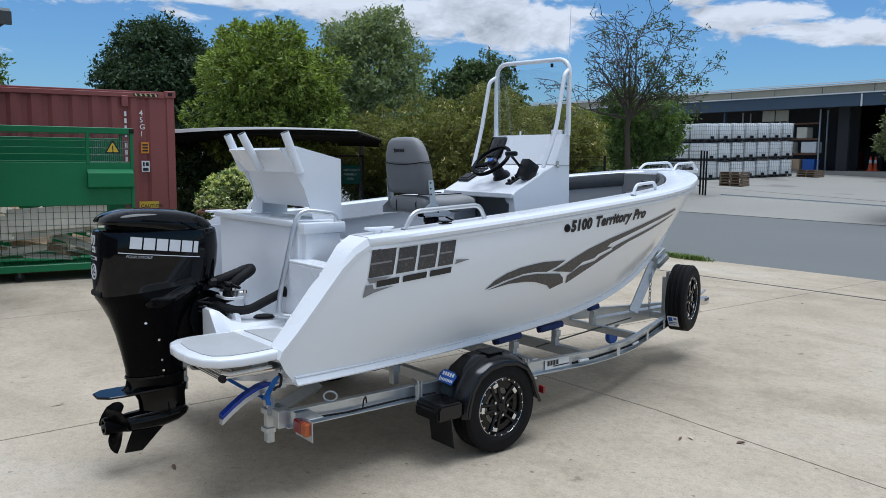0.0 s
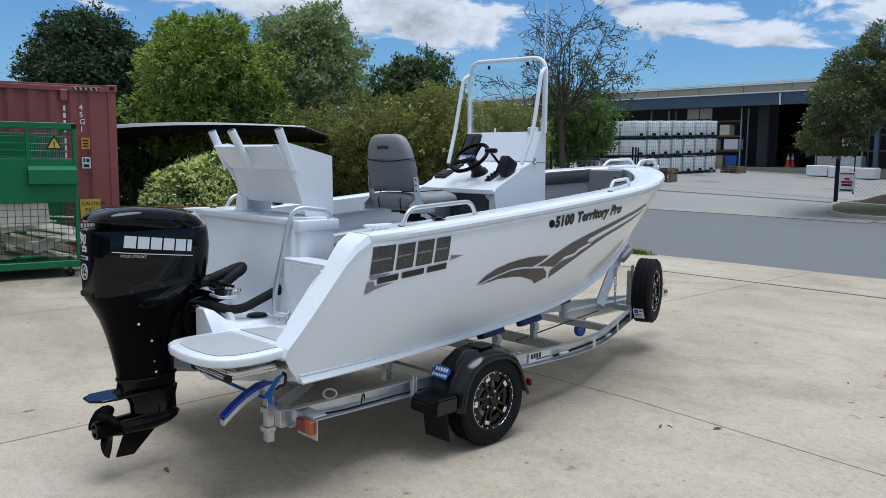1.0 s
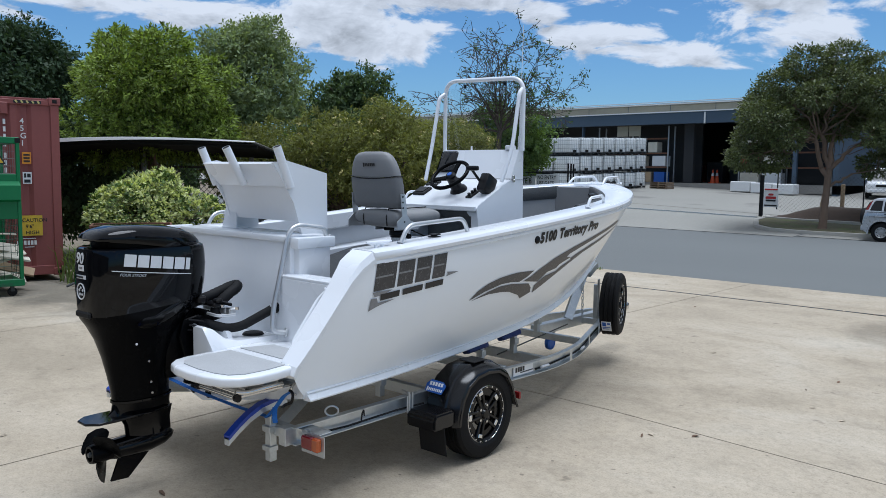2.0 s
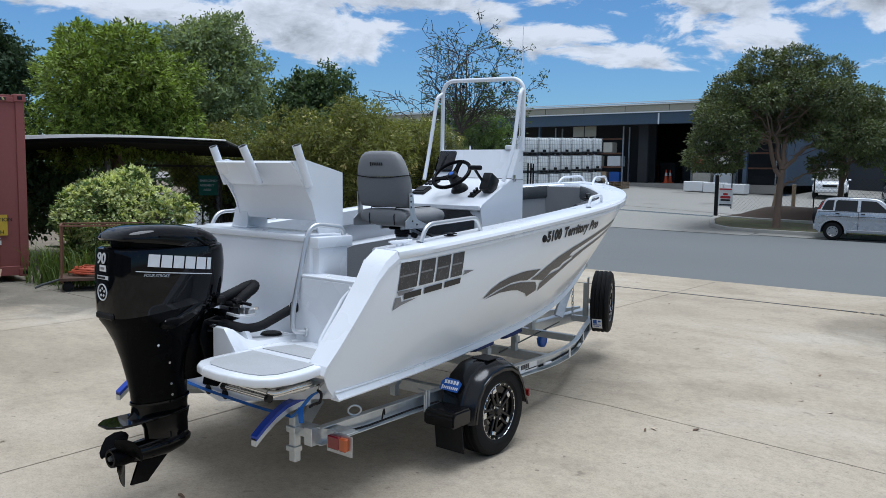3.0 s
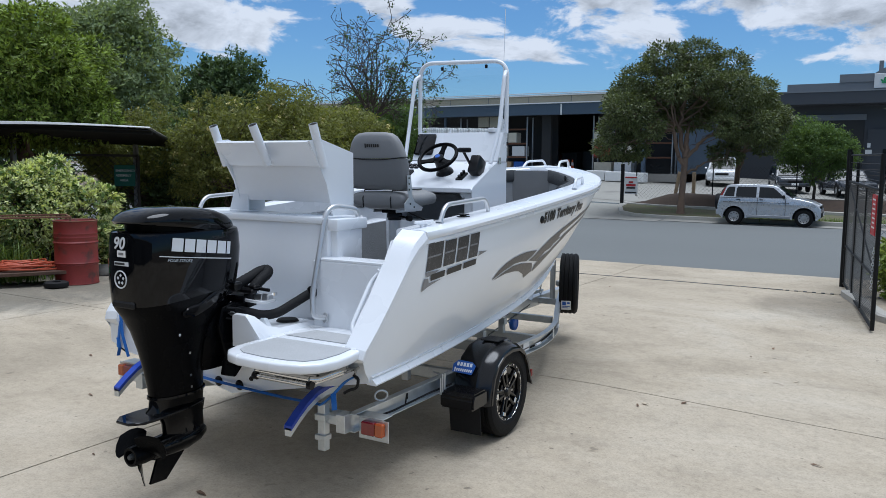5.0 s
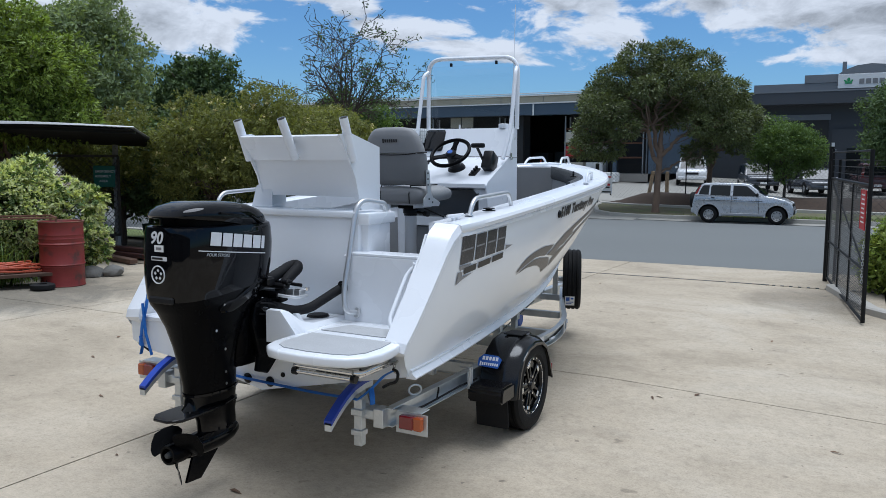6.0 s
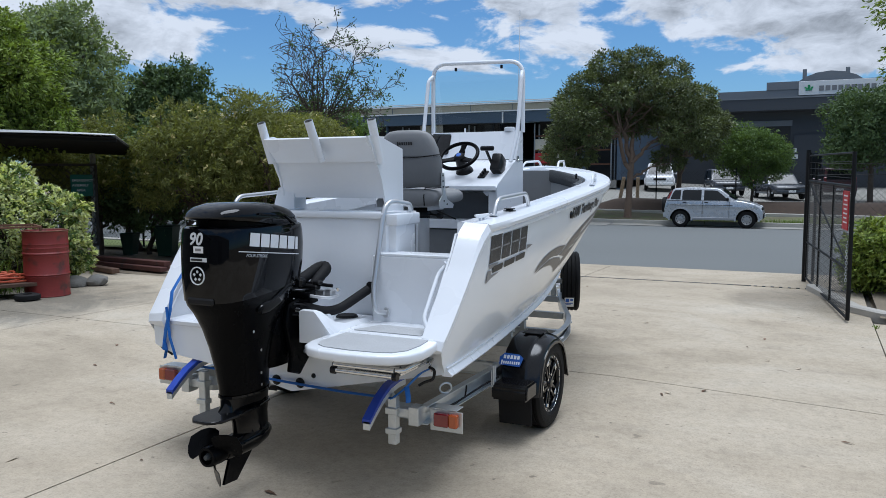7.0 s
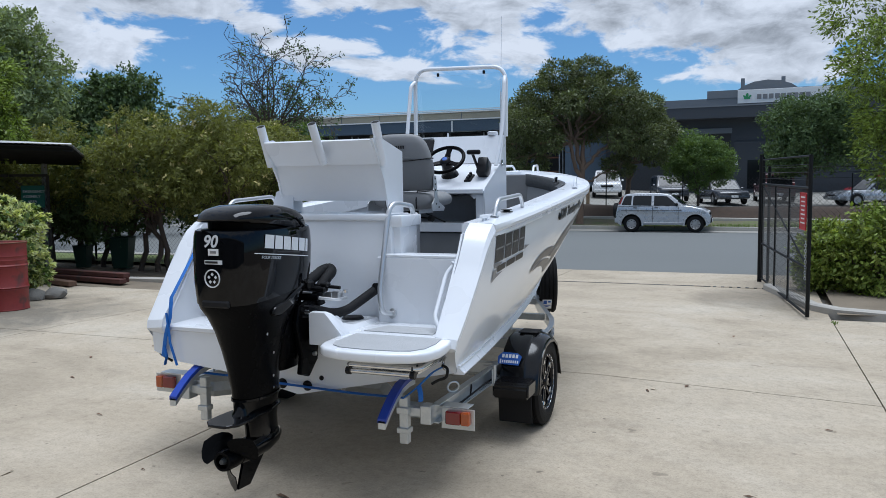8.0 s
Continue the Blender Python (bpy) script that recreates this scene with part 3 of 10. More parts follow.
for s in (1, -1):
    part("topside", topside(s), M["hull_white"], boat, "glossy white painted side plate", smooth=40)
    # turned strip along the chine
    bm = bmesh.new()
    secs = []
    for i in range(49):
        y = 4.36 * math.sin(i / 48 * math.pi / 2)
        x, z = chine_x(y), chine_z(y)
        k = 0.030 * (1 - 0.4 * (y / BOW) ** 2)
        o = 0.038
        q = side_x(y, z + k)
        secs.append([(s * (x - 0.02), y, z - 0.012), (s * (x + o), y, z - 0.012), (s * (x + o + 0.003), y, z - 0.004), (s * (q + 0.010), y, z + k - 0.012), (s * (q + 0.005), y, z + k - 0.006), (s * (q + 0.011), y, z + k - 0.002), (s * (q + 0.010), y, z + k + 0.003), (s * (q - 0.002), y, z + k + 0.006)])
    loft(bm, secs, cap0=True)
    bmesh.ops.recalc_face_normals(bm, faces=bm.faces)
    part("chine_strip", bm, M["white"], boat, "pressed white strip along the chine", smooth=28)
    # bottom plate
    bm = bmesh.new()
    secs = []
    for i in range(41):
        y = BOW * math.sin(i / 40 * math.pi / 2)
        x, z, kz = chine_x(y), chine_z(y), min(keel_z(y), chine_z(y))
        secs.append([(s * x * k, y, kz + (z - kz) * k ** (1.0 - 0.25 * y / BOW) - 0.002) for k in (1, 0.75, 0.5, 0.25, 0)])
    loft(bm, secs)
    bmesh.ops.recalc_face_normals(bm, faces=bm.faces)
    part("bottom_plate", bm, M["white"], boat, smooth=50)
    # gunwale with a double moulding outside and a coaming inside
    bm = bmesh.new()
    secs = []
    for i in range(57):
        y = 0.425 + (4.54 - 0.425) * math.sin(i / 56 * math.pi / 2)
        x, z = sheer_x(y), sheer_z(y)
        q = 0.15 + 0.85 * ease((y - 0.43) / 0.22)
        ins = min(0.20 + 0.16 * ease((y - 3.2) / 1.2), x)
        w = lambda d: s * max(x - d, 0.0)
        e = lambda d: s * (x + d * q)
        secs.append([(e(-0.003), y, z - 0.032), (e(0.010), y, z - 0.028), (e(0.010), y, z - 0.012), (e(0.004), y, z - 0.007), (e(0.016), y, z), (e(0.020), y, z + 0.02), (e(0.010), y, z + 0.037),
                     (w(0.02), y, z + 0.046), (w(ins - 0.015), y, z + 0.050), (w(ins), y, z + 0.04), (w(ins), y, z - 0.07), (w(ins - 0.02), y, z - 0.08)])
    loft(bm, secs, cap0=True)
    bmesh.ops.recalc_face_normals(bm, faces=bm.faces)
    part("gunwale", bm, M["white"], boat, "wide white gunwale with a pressed edge", smooth=40)
    # inner lining
    bm = bmesh.new()
    secs = []
    for i in range(33):
        y = 0.30 + (3.75 - 0.30) * i / 32
        secs.append([(s * (side_x(y, z) - 0.05), y, z) for z in (sheer_z(y) - 0.05, max(1.1, chine_z(y) + 0.12), max(0.82, chine_z(y) + 0.05))])
    loft(bm, secs)
    part("lining", solid(bm, 0.01), M["white_tex"], boat, "white inner side lining")
    # swept flange down the quarter
    bm = bmesh.new()
    secs = []
    for v in [0.20, 0.265, 0.33, 0.40, 0.475, 0.55, 0.625, 0.70, 0.775, 0.85, 0.90, 0.94, 0.97, 1.0]:
        y = quarter_y(v)
        z = chine_z(max(y, 0)) + (sheer_z(y) - chine_z(max(y, 0))) * v
        x = side_x(y, z)
        wd = 0.115 + 0.020 * ease((v - 0.2) / 0.3)
        up = 0.012 + 0.034 * ease((v - 0.72) / 0.28)
        secs.append([(s * (x + 0.004), y + 0.012, z - 0.012), (s * (x + 0.004), y - 0.004, z + 0.004), (s * (x - 0.012), y - 0.008, z + up - 0.004), (s * (x - wd), y - 0.012 - 0.035 * ease((v - 0.80) * 5), z + up + 0.006), (s * (x - wd - 0.006), y, z - 0.02)])
    loft(bm, secs, closed=True, cap0=True, cap1=True)
    bmesh.ops.recalc_face_normals(bm, faces=bm.faces)
    part("quarter_flange", bm, M["white"], boat, "broad white flange sweeping down to the platform", smooth=18)
    # inside cheek of the quarter
    bm = bmesh.new()
    prism(bm, [(-0.09, 0.80), (-0.05, 0.86), (0.0, 0.93), (0.085, 1.04), (0.17, 1.15), (0.26, 1.26), (0.32, 1.36), (0.42, 1.36), (0.42, 0.80)], 0.012, axes((s * 0.868, 0, 0), (0, 1, 0), (0, 0, 1)))
    part("quarter_cheek", bm, M["white_tex"], boat)

# stem bar
bm = bmesh.new()
tube(bm, [(0, y, min(keel_z(y), chine_z(y)) + 0.01) for y in [2.6 + 1.83 * k / 14 for k in range(15)]] + [(0, 4.50, 1.66), (0, 4.54, 1.74)], 0.014, 6)
part("stem_bar", bm, M["white"], boat)

# floor, casting deck and its grey carpeted front
bm = bmesh.new()
ys = [0.32 + 2.78 * k / 12 for k in range(13)]
prism(bm, [(side_x(y, 0.83) - 0.05, y) for y in ys] + [(0.05 - side_x(y, 0.83), y) for y in ys[::-1]], 0.012, Matrix.Translation((0, 0, 0.82)))
part("deck_floor", bm, M["carpet"], boat, "dark grey carpeted cockpit floor")
bm = bmesh.new()
prism(bm, [(-0.80, 3.12), (0.80, 3.12), (0.74, 3.45), (0.52, 3.85), (0.20, 4.15), (-0.20, 4.15), (-0.52, 3.85), (-0.74, 3.45)], 0.02, Matrix.Translation((0, 0, 1.34)))
part("casting_deck", bm, M["carpet_dark"], boat, "charcoal carpeted casting deck in the bow")
bm = bmesh.new()
prism(bm, [(-0.42, 0.87), (0.42, 0.87), (0.80, 1.34), (-0.80, 1.34)], 0.02, axes((0, 3.12, 0), (1, 0, 0), (0, 0, 1)))
part("deck_front", bm, M["panel_grey"], boat, "grey bulkhead below the casting deck")
for s in (1, -1):
    bm = bmesh.new()
    loft(bm, [[(s * max(sheer_x(y) - 0.226 - 0.16 * ease((y - 3.2) / 1.2), 0.02), y, sheer_z(y) + 0.044), (s * max(sheer_x(y) - 0.25 - 0.16 * ease((y - 3.2) / 1.2), 0.01), y, 1.345)] for y in [2.93 + 1.22 * k / 18 for k in range(19)]])
    part("bow_lining", solid(bm, 0.012), M["panel_grey"], boat, "grey panel lining round the bow")
    bm = bmesh.new()
    secs = []
    for k in range(19):
        y = 2.93 + 1.22 * k / 18
        x, z = max(sheer_x(y) - 0.226 - 0.16 * ease((y - 3.2) / 1.2), 0.03), sheer_z(y)
        secs.append([(s * (x - a), y, z + b) for a, b in ((0.0, 0.046), (0.03, 0.048), (0.045, 0.035), (0.048, -0.055), (0.035, -0.075), (0.005, -0.078))])
    loft(bm, secs, cap0=True, cap1=True)
    part("bow_bolster", bm, M["carpet_dark"], boat, "padded charcoal bolster under the bow gunwale", smooth=50)
bm = bmesh.new()
prism(bm, [(-0.25, 4.15), (0.25, 4.15), (0.12, 4.36), (-0.12, 4.36)], 0.03, Matrix.Translation((0, 0, 1.705)))
part("bow_deck", bm, M["white"], boat, "white foredeck over the anchor well")
part("locker_front", boxes(((0, 4.14, 1.53), (0.46, 0.014, 0.40), 0.003)), M["vinyl_light"], boat, "grey anchor locker front")
part("deck_panel", boxes(((0.18, 3.10, 1.19), (0.96, 0.012, 0.25), 0.003)), M["panel_grey"], boat, "framed grey hatch in the bulkhead")

# transom and motor well
bm = bmesh.new()
prism(bm, [(0, keel_z(0)), (0.955, chine_z(0)), (0.965, 0.80), (0.33, 0.80), (0.25, 0.92), (-0.25, 0.92), (-0.33, 0.80), (-0.965, 0.80), (-0.955, chine_z(0))], 0.03, axes((0, 0.015, 0), (1, 0, 0), (0, 0, 1)))
part("transom", bm, M["hull_white"], boat, "white transom plate with a cut-down motor well")
part("well_floor", boxes(((0, 0.16, 0.84), (0.62, 0.32, 0.02), 0.004)), M["white_tex"], boat)
bm = bmesh.new()
loft(bm, [[(0.185, y, 0.79), (0.185, y, z), (0.205, y, z + 0.008), (xs - 0.012, y, z + 0.008), (xs, y, z - 0.002), (0.378, y, 0.853), (0.384, y, 0.79)] for y, z, xs in ((-0.185, 0.955, 0.290), (-0.17, 0.962, 0.295), (-0.13, 0.945, 0.305), (-0.07, 0.888, 0.340), (0.0, 0.868, 0.365), (0.28, 0.866, 0.37))], closed=True, cap0=True, cap1=True)
bmesh.ops.recalc_face_normals(bm, faces=bm.faces)
part("well_cheek", bm, M["white"], boat, "white moulded shoulder beside the motor", smooth=35)
bm = bmesh.new()
prism(bm, [(-0.08, 0.79), (0.04, 0.95), (0.30, 0.95), (0.30, 0.79)], 0.03, axes((-0.335, 0, 0), (0, 1, 0), (0, 0, 1)))
part("well_cheek", bm, M["white"], boat)
# stern bulkhead with rounded lid and the port live well
part("stern_bulkhead", boxes(((-0.12, 0.42, 1.14), (1.14, 0.24, 0.60), 0.03, None, 2)), M["white_tex"], boat, "white bulkhead box across the stern")
bm = boxes(((-0.14, 0.43, 1.451), (1.16, 0.30, 0.036), 0.007, None, 2))
part("bulkhead_lid", bm, M["white"], boat, "white overhanging lid on the stern box")
bm = bmesh.new()
box(bm, (-0.66, 0.60, 1.42), (0.36, 0.34, 0.05), 0.02, None, 2)
box(bm, (-0.66, 0.60, 1.455), (0.28, 0.26, 0.03), 0.012, None, 2)
part("tank_lid", bm, M["white"], boat, "stepped white live well lid")
# starboard post box and step-through sill
part("post_box", boxes(((0.415, 0.455, 1.30), (0.165, 0.25, 0.24), 0.025, None, 2)), M["white"], boat, "white post beside the walk-through")
part("post_cap", boxes(((0.415, 0.455, 1.428), (0.195, 0.29, 0.066), 0.009, None, 2)), M["white"], boat)
part("sill", boxes(((0.625, 0.30, 1.01), (0.49, 0.10, 0.44), 0.008)), M["white"], boat, "white walk-through sill")
part("sill_cap", boxes(((0.64, 0.315, 1.235), (0.44, 0.13, 0.018), 0.005)), M["white"], boat)
part("inner_step", boxes(((0.66, 0.43, 0.99), (0.38, 0.14, 0.36), 0.006)), M["carpet"], boat, "grey carpeted step inside the walk-through")


for s in (1, -1):
    bm = bmesh.new()
    secs = []
    for k in range(13):
        y = 0.62 + 2.0 * k / 12
        x, zt = side_x(y, 1.15) - 0.19, 1.084 + 0.0795 * y
        zb = zt - (max(0.20 - 0.075 * y, 0.05) if s > 0 else 0.125)
        secs.append([(s * (x + 0.13), y, zt), (s * x, y, zt), (s * (x - 0.008), y, zt - 0.01), (s * x, y, zb), (s * (x + 0.012), y, zb), (s * (x + 0.02), y, zt - 0.015)])
    loft(bm, secs, closed=True, cap0=True, cap1=True)
    bmesh.ops.recalc_face_normals(bm, faces=bm.faces)
    part("side_ledge", bm, M["white"], boat, "white ledge along the cockpit side", smooth=25)
    bm = bmesh.new()
    loft(bm, [[(s * (side_x(y, 1.0) - 0.13), y, 1.07 + 0.0795 * y), (s * (side_x(y, 0.84) - 0.10), y, 0.834)] for y in [0.62 + 2.0 * k / 12 for k in range(13)]])
    part("kick_panel", solid(bm, 0.01), M["carpet"], boat, "grey carpeted panel under the ledge")


def platform(s):
    bm = bmesh.new()
    out = [(0.33, 0.24), (0.36, -0.34), (0.385, -0.42), (0.44, -0.475), (0.53, -0.505), (0.66, -0.515), (0.80, -0.505), (0.90, -0.475), (0.965, -0.41), (0.99, -0.31), (0.985, -0.20), (0.955, -0.07), (0.93, 0.24)]
    prism(bm, [(s * x, y) for x, y in out], 0.05, Matrix.Translation((0, 0, 0.795)))
    tops = [e for e in bm.edges if len(e.link_faces) == 2 and abs(e.verts[0].co.z - e.verts[1].co.z) < 1e-5]
    bmesh.ops.bevel(bm, geom=tops, offset=0.014, segments=3, affect="EDGES", profile=0.5)
    p = part("swim_platform", bm, M["white"], boat, "white swim platform with a rolled edge", smooth=45)
    bm = bmesh.new()
    prism(bm, [(s * x, y) for x, y in [(0.42, -0.09), (0.425, -0.34), (0.45, -0.40), (0.51, -0.44), (0.66, -0.455), (0.80, -0.445), (0.88, -0.42), (0.925, -0.35), (0.93, -0.22), (0.91, -0.09)]], 0.004, Matrix.Translation((0, 0, 0.8455)))
    part("tread_pad", bm, M["tread"], p, "grey non-slip pad")
    box(bm := bmesh.new(), (s * 0.64, 0.08, 0.842), (0.60, 0.36, 0.020), 0.006)
    part("boarding_step", bm, M["white"], boat)
    bm = bmesh.new()
    prism(bm, [(s * 0.44, -0.045), (s * 0.84, -0.045), (s * 0.815, 0.135), (s * 0.50, 0.135)], 0.004, Matrix.Translation((0, 0, 0.8525)))
    part("tread_pad", bm, M["tread"], boat, "grey non-slip pad on the step")
    return p


platform(1)
part("port_shelf", boxes(((-0.645, 0.08, 0.805), (0.64, 0.34, 0.035), 0.008)), M["white"], boat, "flush white shelf beside the motor")
bm = bmesh.new()
prism(bm, [(-0.965, 0.80), (-0.33, 0.80), (-0.33, 0.56), (-0.80, 0.61), (-0.955, 0.66)], 0.07, axes((0, -0.012, 0), (1, 0, 0), (0, 0, 1)))
part("port_skirt", bm, M["hull_white"], boat, "white lower transom plate")
part("platform_bracket", boxes(((0.64, -0.15, 0.745), (0.44, 0.10, 0.09), 0.006)), M["alloy"], boat)

# folded boarding ladder under the starboard platform
bm = bmesh.new()
for k, (y, z) in enumerate([(-0.36, 0.745), (-0.36, 0.715), (-0.30, 0.742)]):
    tube(bm, [(0.52, y, z), (0.86, y, z)], 0.013, 10)
tube(bm, fillet([(0.86, -0.36, 0.745), (0.89, -0.33, 0.74), (0.89, -0.10, 0.745)], 0.03), 0.013, 10)
tube(bm, fillet([(0.52, -0.36, 0.745), (0.50, -0.33, 0.74), (0.50, -0.10, 0.745)], 0.03), 0.013, 10)
ladder = part("boarding_ladder", bm, M["stainless"], boat, "folded stainless boarding ladder", smooth=50)
for x in (0.515, 0.865):
    bm = bmesh.new()
    tube(bm, [(x - 0.012, -0.36, 0.715), (x + 0.012, -0.36, 0.715)], 0.02, 10)
    part("ladder_cap", bm, M["plastic"], ladder)
part("ladder_plate", boxes(((0.76, -0.18, 0.725), (0.26, 0.34, 0.012), 0.002)), M["stainless"], ladder)

# rails, cleats and handles
def rail(name, pts, r, mat, radius=0.06, label="", feet=True):
    bm = bmesh.new()
    pts = [Vector(p) for p in pts]
    tube(bm, fillet(pts, radius, 6), r, 10)
    ob = part(name, bm, mat, boat, label, smooth=50)
    if feet:
        for a, b in ((pts[0], pts[1]), (pts[-1], pts[-2])):
            d = (b - a).normalized()
            part("rail_foot", tube(bmesh.new(), [a - d * 0.002, a + d * 0.006], r * 1.9, 12), mat, ob)
    return ob


rail("stern_rail", [(0.475, 0.246, 0.905), (0.445, 0.175, 0.915), (0.420, 0.195, 1.03), (0.435, 0.315, 1.54), (0.475, 0.54, 1.51), (0.475, 0.56, 1.455)], 0.0155, M["alloy"], 0.09, "brushed alloy grab rail at the stern")
rail("quarter_rail", [(0.862, 0.00, 0.88), (0.825, 0.02, 0.93), (0.825, 0.20, 1.15), (0.862, 0.235, 1.20)], 0.012, M["rail_white"], 0.05, "small white grab rail on the quarter")
for s in (1, -1):
    z = sheer_z(1.0) + 0.045
    g0 = 0.0 if s > 0 else -0.12
    rail("gunwale_rail", [(s * 0.93, 0.74 + g0, z - 0.015), (s * 0.93, 0.80 + g0, z + 0.09), (s * 0.93, 1.32 + g0, z + 0.115), (s * 0.93, 1.37 + g0, z + 0.012)], 0.014, M["alloy"], 0.07, "alloy grab rail on the gunwale")
    z = sheer_z(2.9) + 0.045
    rail("bow_side_rail", [(s * 0.985, 2.77, z - 0.004), (s * 0.98, 2.81, z + 0.070), (s * 0.925, 3.10, z + 0.085), (s * 0.915, 3.14, z + 0.012)], 0.012, M["rail_white"], 0.05, "white grab rail near the bow")
    rail("bow_rail", [(s * 0.20, 4.36, 1.745), (s * 0.185, 4.44, 1.825), (s * 0.14, 4.78, 1.84), (s * 0.13, 4.84, 1.765)], 0.012, M["rail_white"], 0.06, "white bow rail")
bm = bmesh.new()
prism(bm, [(-0.23, 4.30), (0.23, 4.30), (0.155, 4.84), (0.12, 4.88), (-0.12, 4.88), (-0.155, 4.84)], 0.028, Matrix.Translation((0, 0, 1.738)))
part("bow_sprit", bm, M["rail_white"], boat, "white bowsprit plate")
bm = lathe(bmesh.new(), [(0.0, -0.04), (0.035, -0.04), (0.02, 0.0), (0.035, 0.04), (0.0, 0.04)], 14, "X", (0, 4.89, 1.765))
part("bow_roller", bm, M["rubber"], boat)


def cleat(x, y, z, turn, mat):
    bm = bmesh.new()
    R = Matrix.Translation((x, y, z)) @ pose(0, 0, 0, 0, 0, turn)
    box(bm, (0, 0, 0.005), (0.05, 0.10, 0.01), 0.003)
    for k in (-0.025, 0.025):
        box(bm, (0, k, 0.022), (0.016, 0.018, 0.03), 0.003)
    tube(bm, [(0, -0.10, 0.044), (0, -0.05, 0.038), (0, 0.05, 0.038), (0, 0.10, 0.044)], [0.006, 0.012, 0.012, 0.006], 8)
    return part("cleat", put(bm, R), mat, boat)


cleat(0.93, 0.56, sheer_z(0.56) + 0.034, 0, M["white"])
cleat(-0.93, 0.40, sheer_z(0.4) + 0.045, 0, M["white"])
cleat(0.70, 3.30, sheer_z(3.3) + 0.048, 18, M["plastic"])
cleat(-0.70, 3.30, sheer_z(3.3) + 0.048, -18, M["plastic"])
for s in (1, -1):
    bm = lathe(bmesh.new(), [(0, 0.012), (0.02, 0.012), (0.022, 0.006), (0.04, 0.004), (0.042, 0)], 18, "Z", (s * 0.91, 1.06, sheer_z(1.06) + 0.048))
    box(bm, (s * 0.91, 1.06, sheer_z(1.06) + 0.062), (0.05, 0.075, 0.008), 0.003)
    part("rod_holder_cap", bm, M["plastic"], boat, "black rod holder cap on the gunwale")
# fuel vent beside the lettering
bm = lathe(bmesh.new(), [(0, 0.014), (0.016, 0.014), (0.026, 0.008), (0.029, 0.0)], 20, "X", (side_x(2.02, 1.392) + 0.001, 2.02, 1.392))
part("hull_vent", bm, M["plastic"], boat, "round black vent")
# drain bung and transom details
for x, z, r in ((0.155, 0.566, 0.014), (0.063, 0.515, 0.030), (-0.10, 0.515, 0.030)):
    bm = bmesh.new()
    lathe(bm, [(0, -0.012), (r * 0.6, -0.012), (r, -0.004), (r, 0.0)], 16, "Y", (x, -0.016, z))
    part("transom_fitting", bm, M["plastic"], boat, "small black drain fitting")
for s in (1, -1):
    bm = bmesh.new()
    tube(bm, fillet([(s * 0.90, -0.018, 0.735), (s * 0.90, -0.05, 0.72), (s * 0.90, -0.05, 0.685), (s * 0.90, -0.018, 0.67)], 0.02), 0.007, 8)
    part("tie_down_eye", bm, M["stainless"], boat)
# port inner side: side pocket framing and rod tube
for y in (1.05, 1.17):
    part("side_frame", boxes(((-0.90, y, 1.13), (0.03, 0.03, 0.50), 0.004)), M["white"], boat)
part("side_pocket", boxes(((-0.895, 1.11, 1.10), (0.02, 0.085, 0.46), 0.004)), M["blue_label"], boat, "dark blue net pocket inside the port side")
bm = bmesh.new()
tube(bm, [(-0.87, 0.86, 1.30), (-0.83, 0.95, 1.22)], 0.022, 12)
part("rod_tube", bm, M["white"], boat)


def on_side(bm, s=1, lift=0.004):
    """Lay a flat drawing in (along, up) on the hull's side plate."""
    for v in bm.verts:
        y, z = v.co.x, v.co.y
        v.co = (s * (side_x(y, z) + lift + 0.3 * v.co.z), y, z)
    return bm


def flat(outline, cuts=6):
    bm = bmesh.new()
    bm.faces.new([bm.verts.new((x, y, 0)) for x, y in outline])
    bmesh.ops.triangulate(bm, faces=bm.faces[:])
    bmesh.ops.subdivide_edges(bm, edges=bm.edges[:], cuts=2, use_grid_fill=True)
    return bm


def decal(name, outlines, mat, lift=0.004, label="", smooth=60):
    for s in (1, -1):
        bm = bmesh.new()
        for o in outlines:
            t = flat(o)
            me = bpy.data.meshes.new("t"); t.to_mesh(me); t.free(); bm.from_mesh(me); bpy.data.meshes.remove(me)
        on_side(bm, s, lift)
        bmesh.ops.recalc_face_normals(bm, faces=bm.faces)
        part(name, bm, mat, boat, label, smooth=smooth)


SWOOSH_TOP = [(1.324, 1.03), (1.40, 1.085), (1.50, 1.125), (1.625, 1.152), (1.75, 1.165), (1.842, 1.171), (2.07, 1.165), (1.99, 1.125), (1.90, 1.098), (1.78, 1.108), (1.661, 1.105), (1.48, 1.073)]
SWOOSH_MAIN = [(1.955, 1.096), (2.05, 1.125), (2.14, 1.165), (2.315, 1.232), (2.527, 1.288), (2.752, 1.339), (3.026, 1.403), (3.40, 1.478), (3.46, 1.462), (3.02, 1.372), (2.75, 1.302), (2.56, 1.252), (2.53, 1.228), (2.60, 1.222), (2.44, 1.178), (2.41, 1.152), (2.28, 1.134), (2.18, 1.07)]
SWOOSH_EDGE = [(2.15, 1.045), (2.27, 1.105), (2.43, 1.128), (2.48, 1.158), (2.62, 1.200), (2.60, 1.212), (2.66, 1.235), (2.86, 1.292), (3.10, 1.352), (3.44, 1.432), (3.42, 1.420), (3.06, 1.318), (2.80, 1.248), (2.60, 1.170), (2.40, 1.085), (2.26, 1.025), (2.165, 0.985)]
SWOOSH_LOW = [(1.343, 1.025), (1.531, 1.070), (1.66, 1.092), (1.80, 1.093), (1.92, 1.082), (2.05, 1.070), (2.105, 1.035), (2.13, 0.995), (2.00, 0.962), (1.95, 0.995), (1.883, 1.013), (1.80, 1.036), (1.701, 1.047), (1.536, 1.050)]
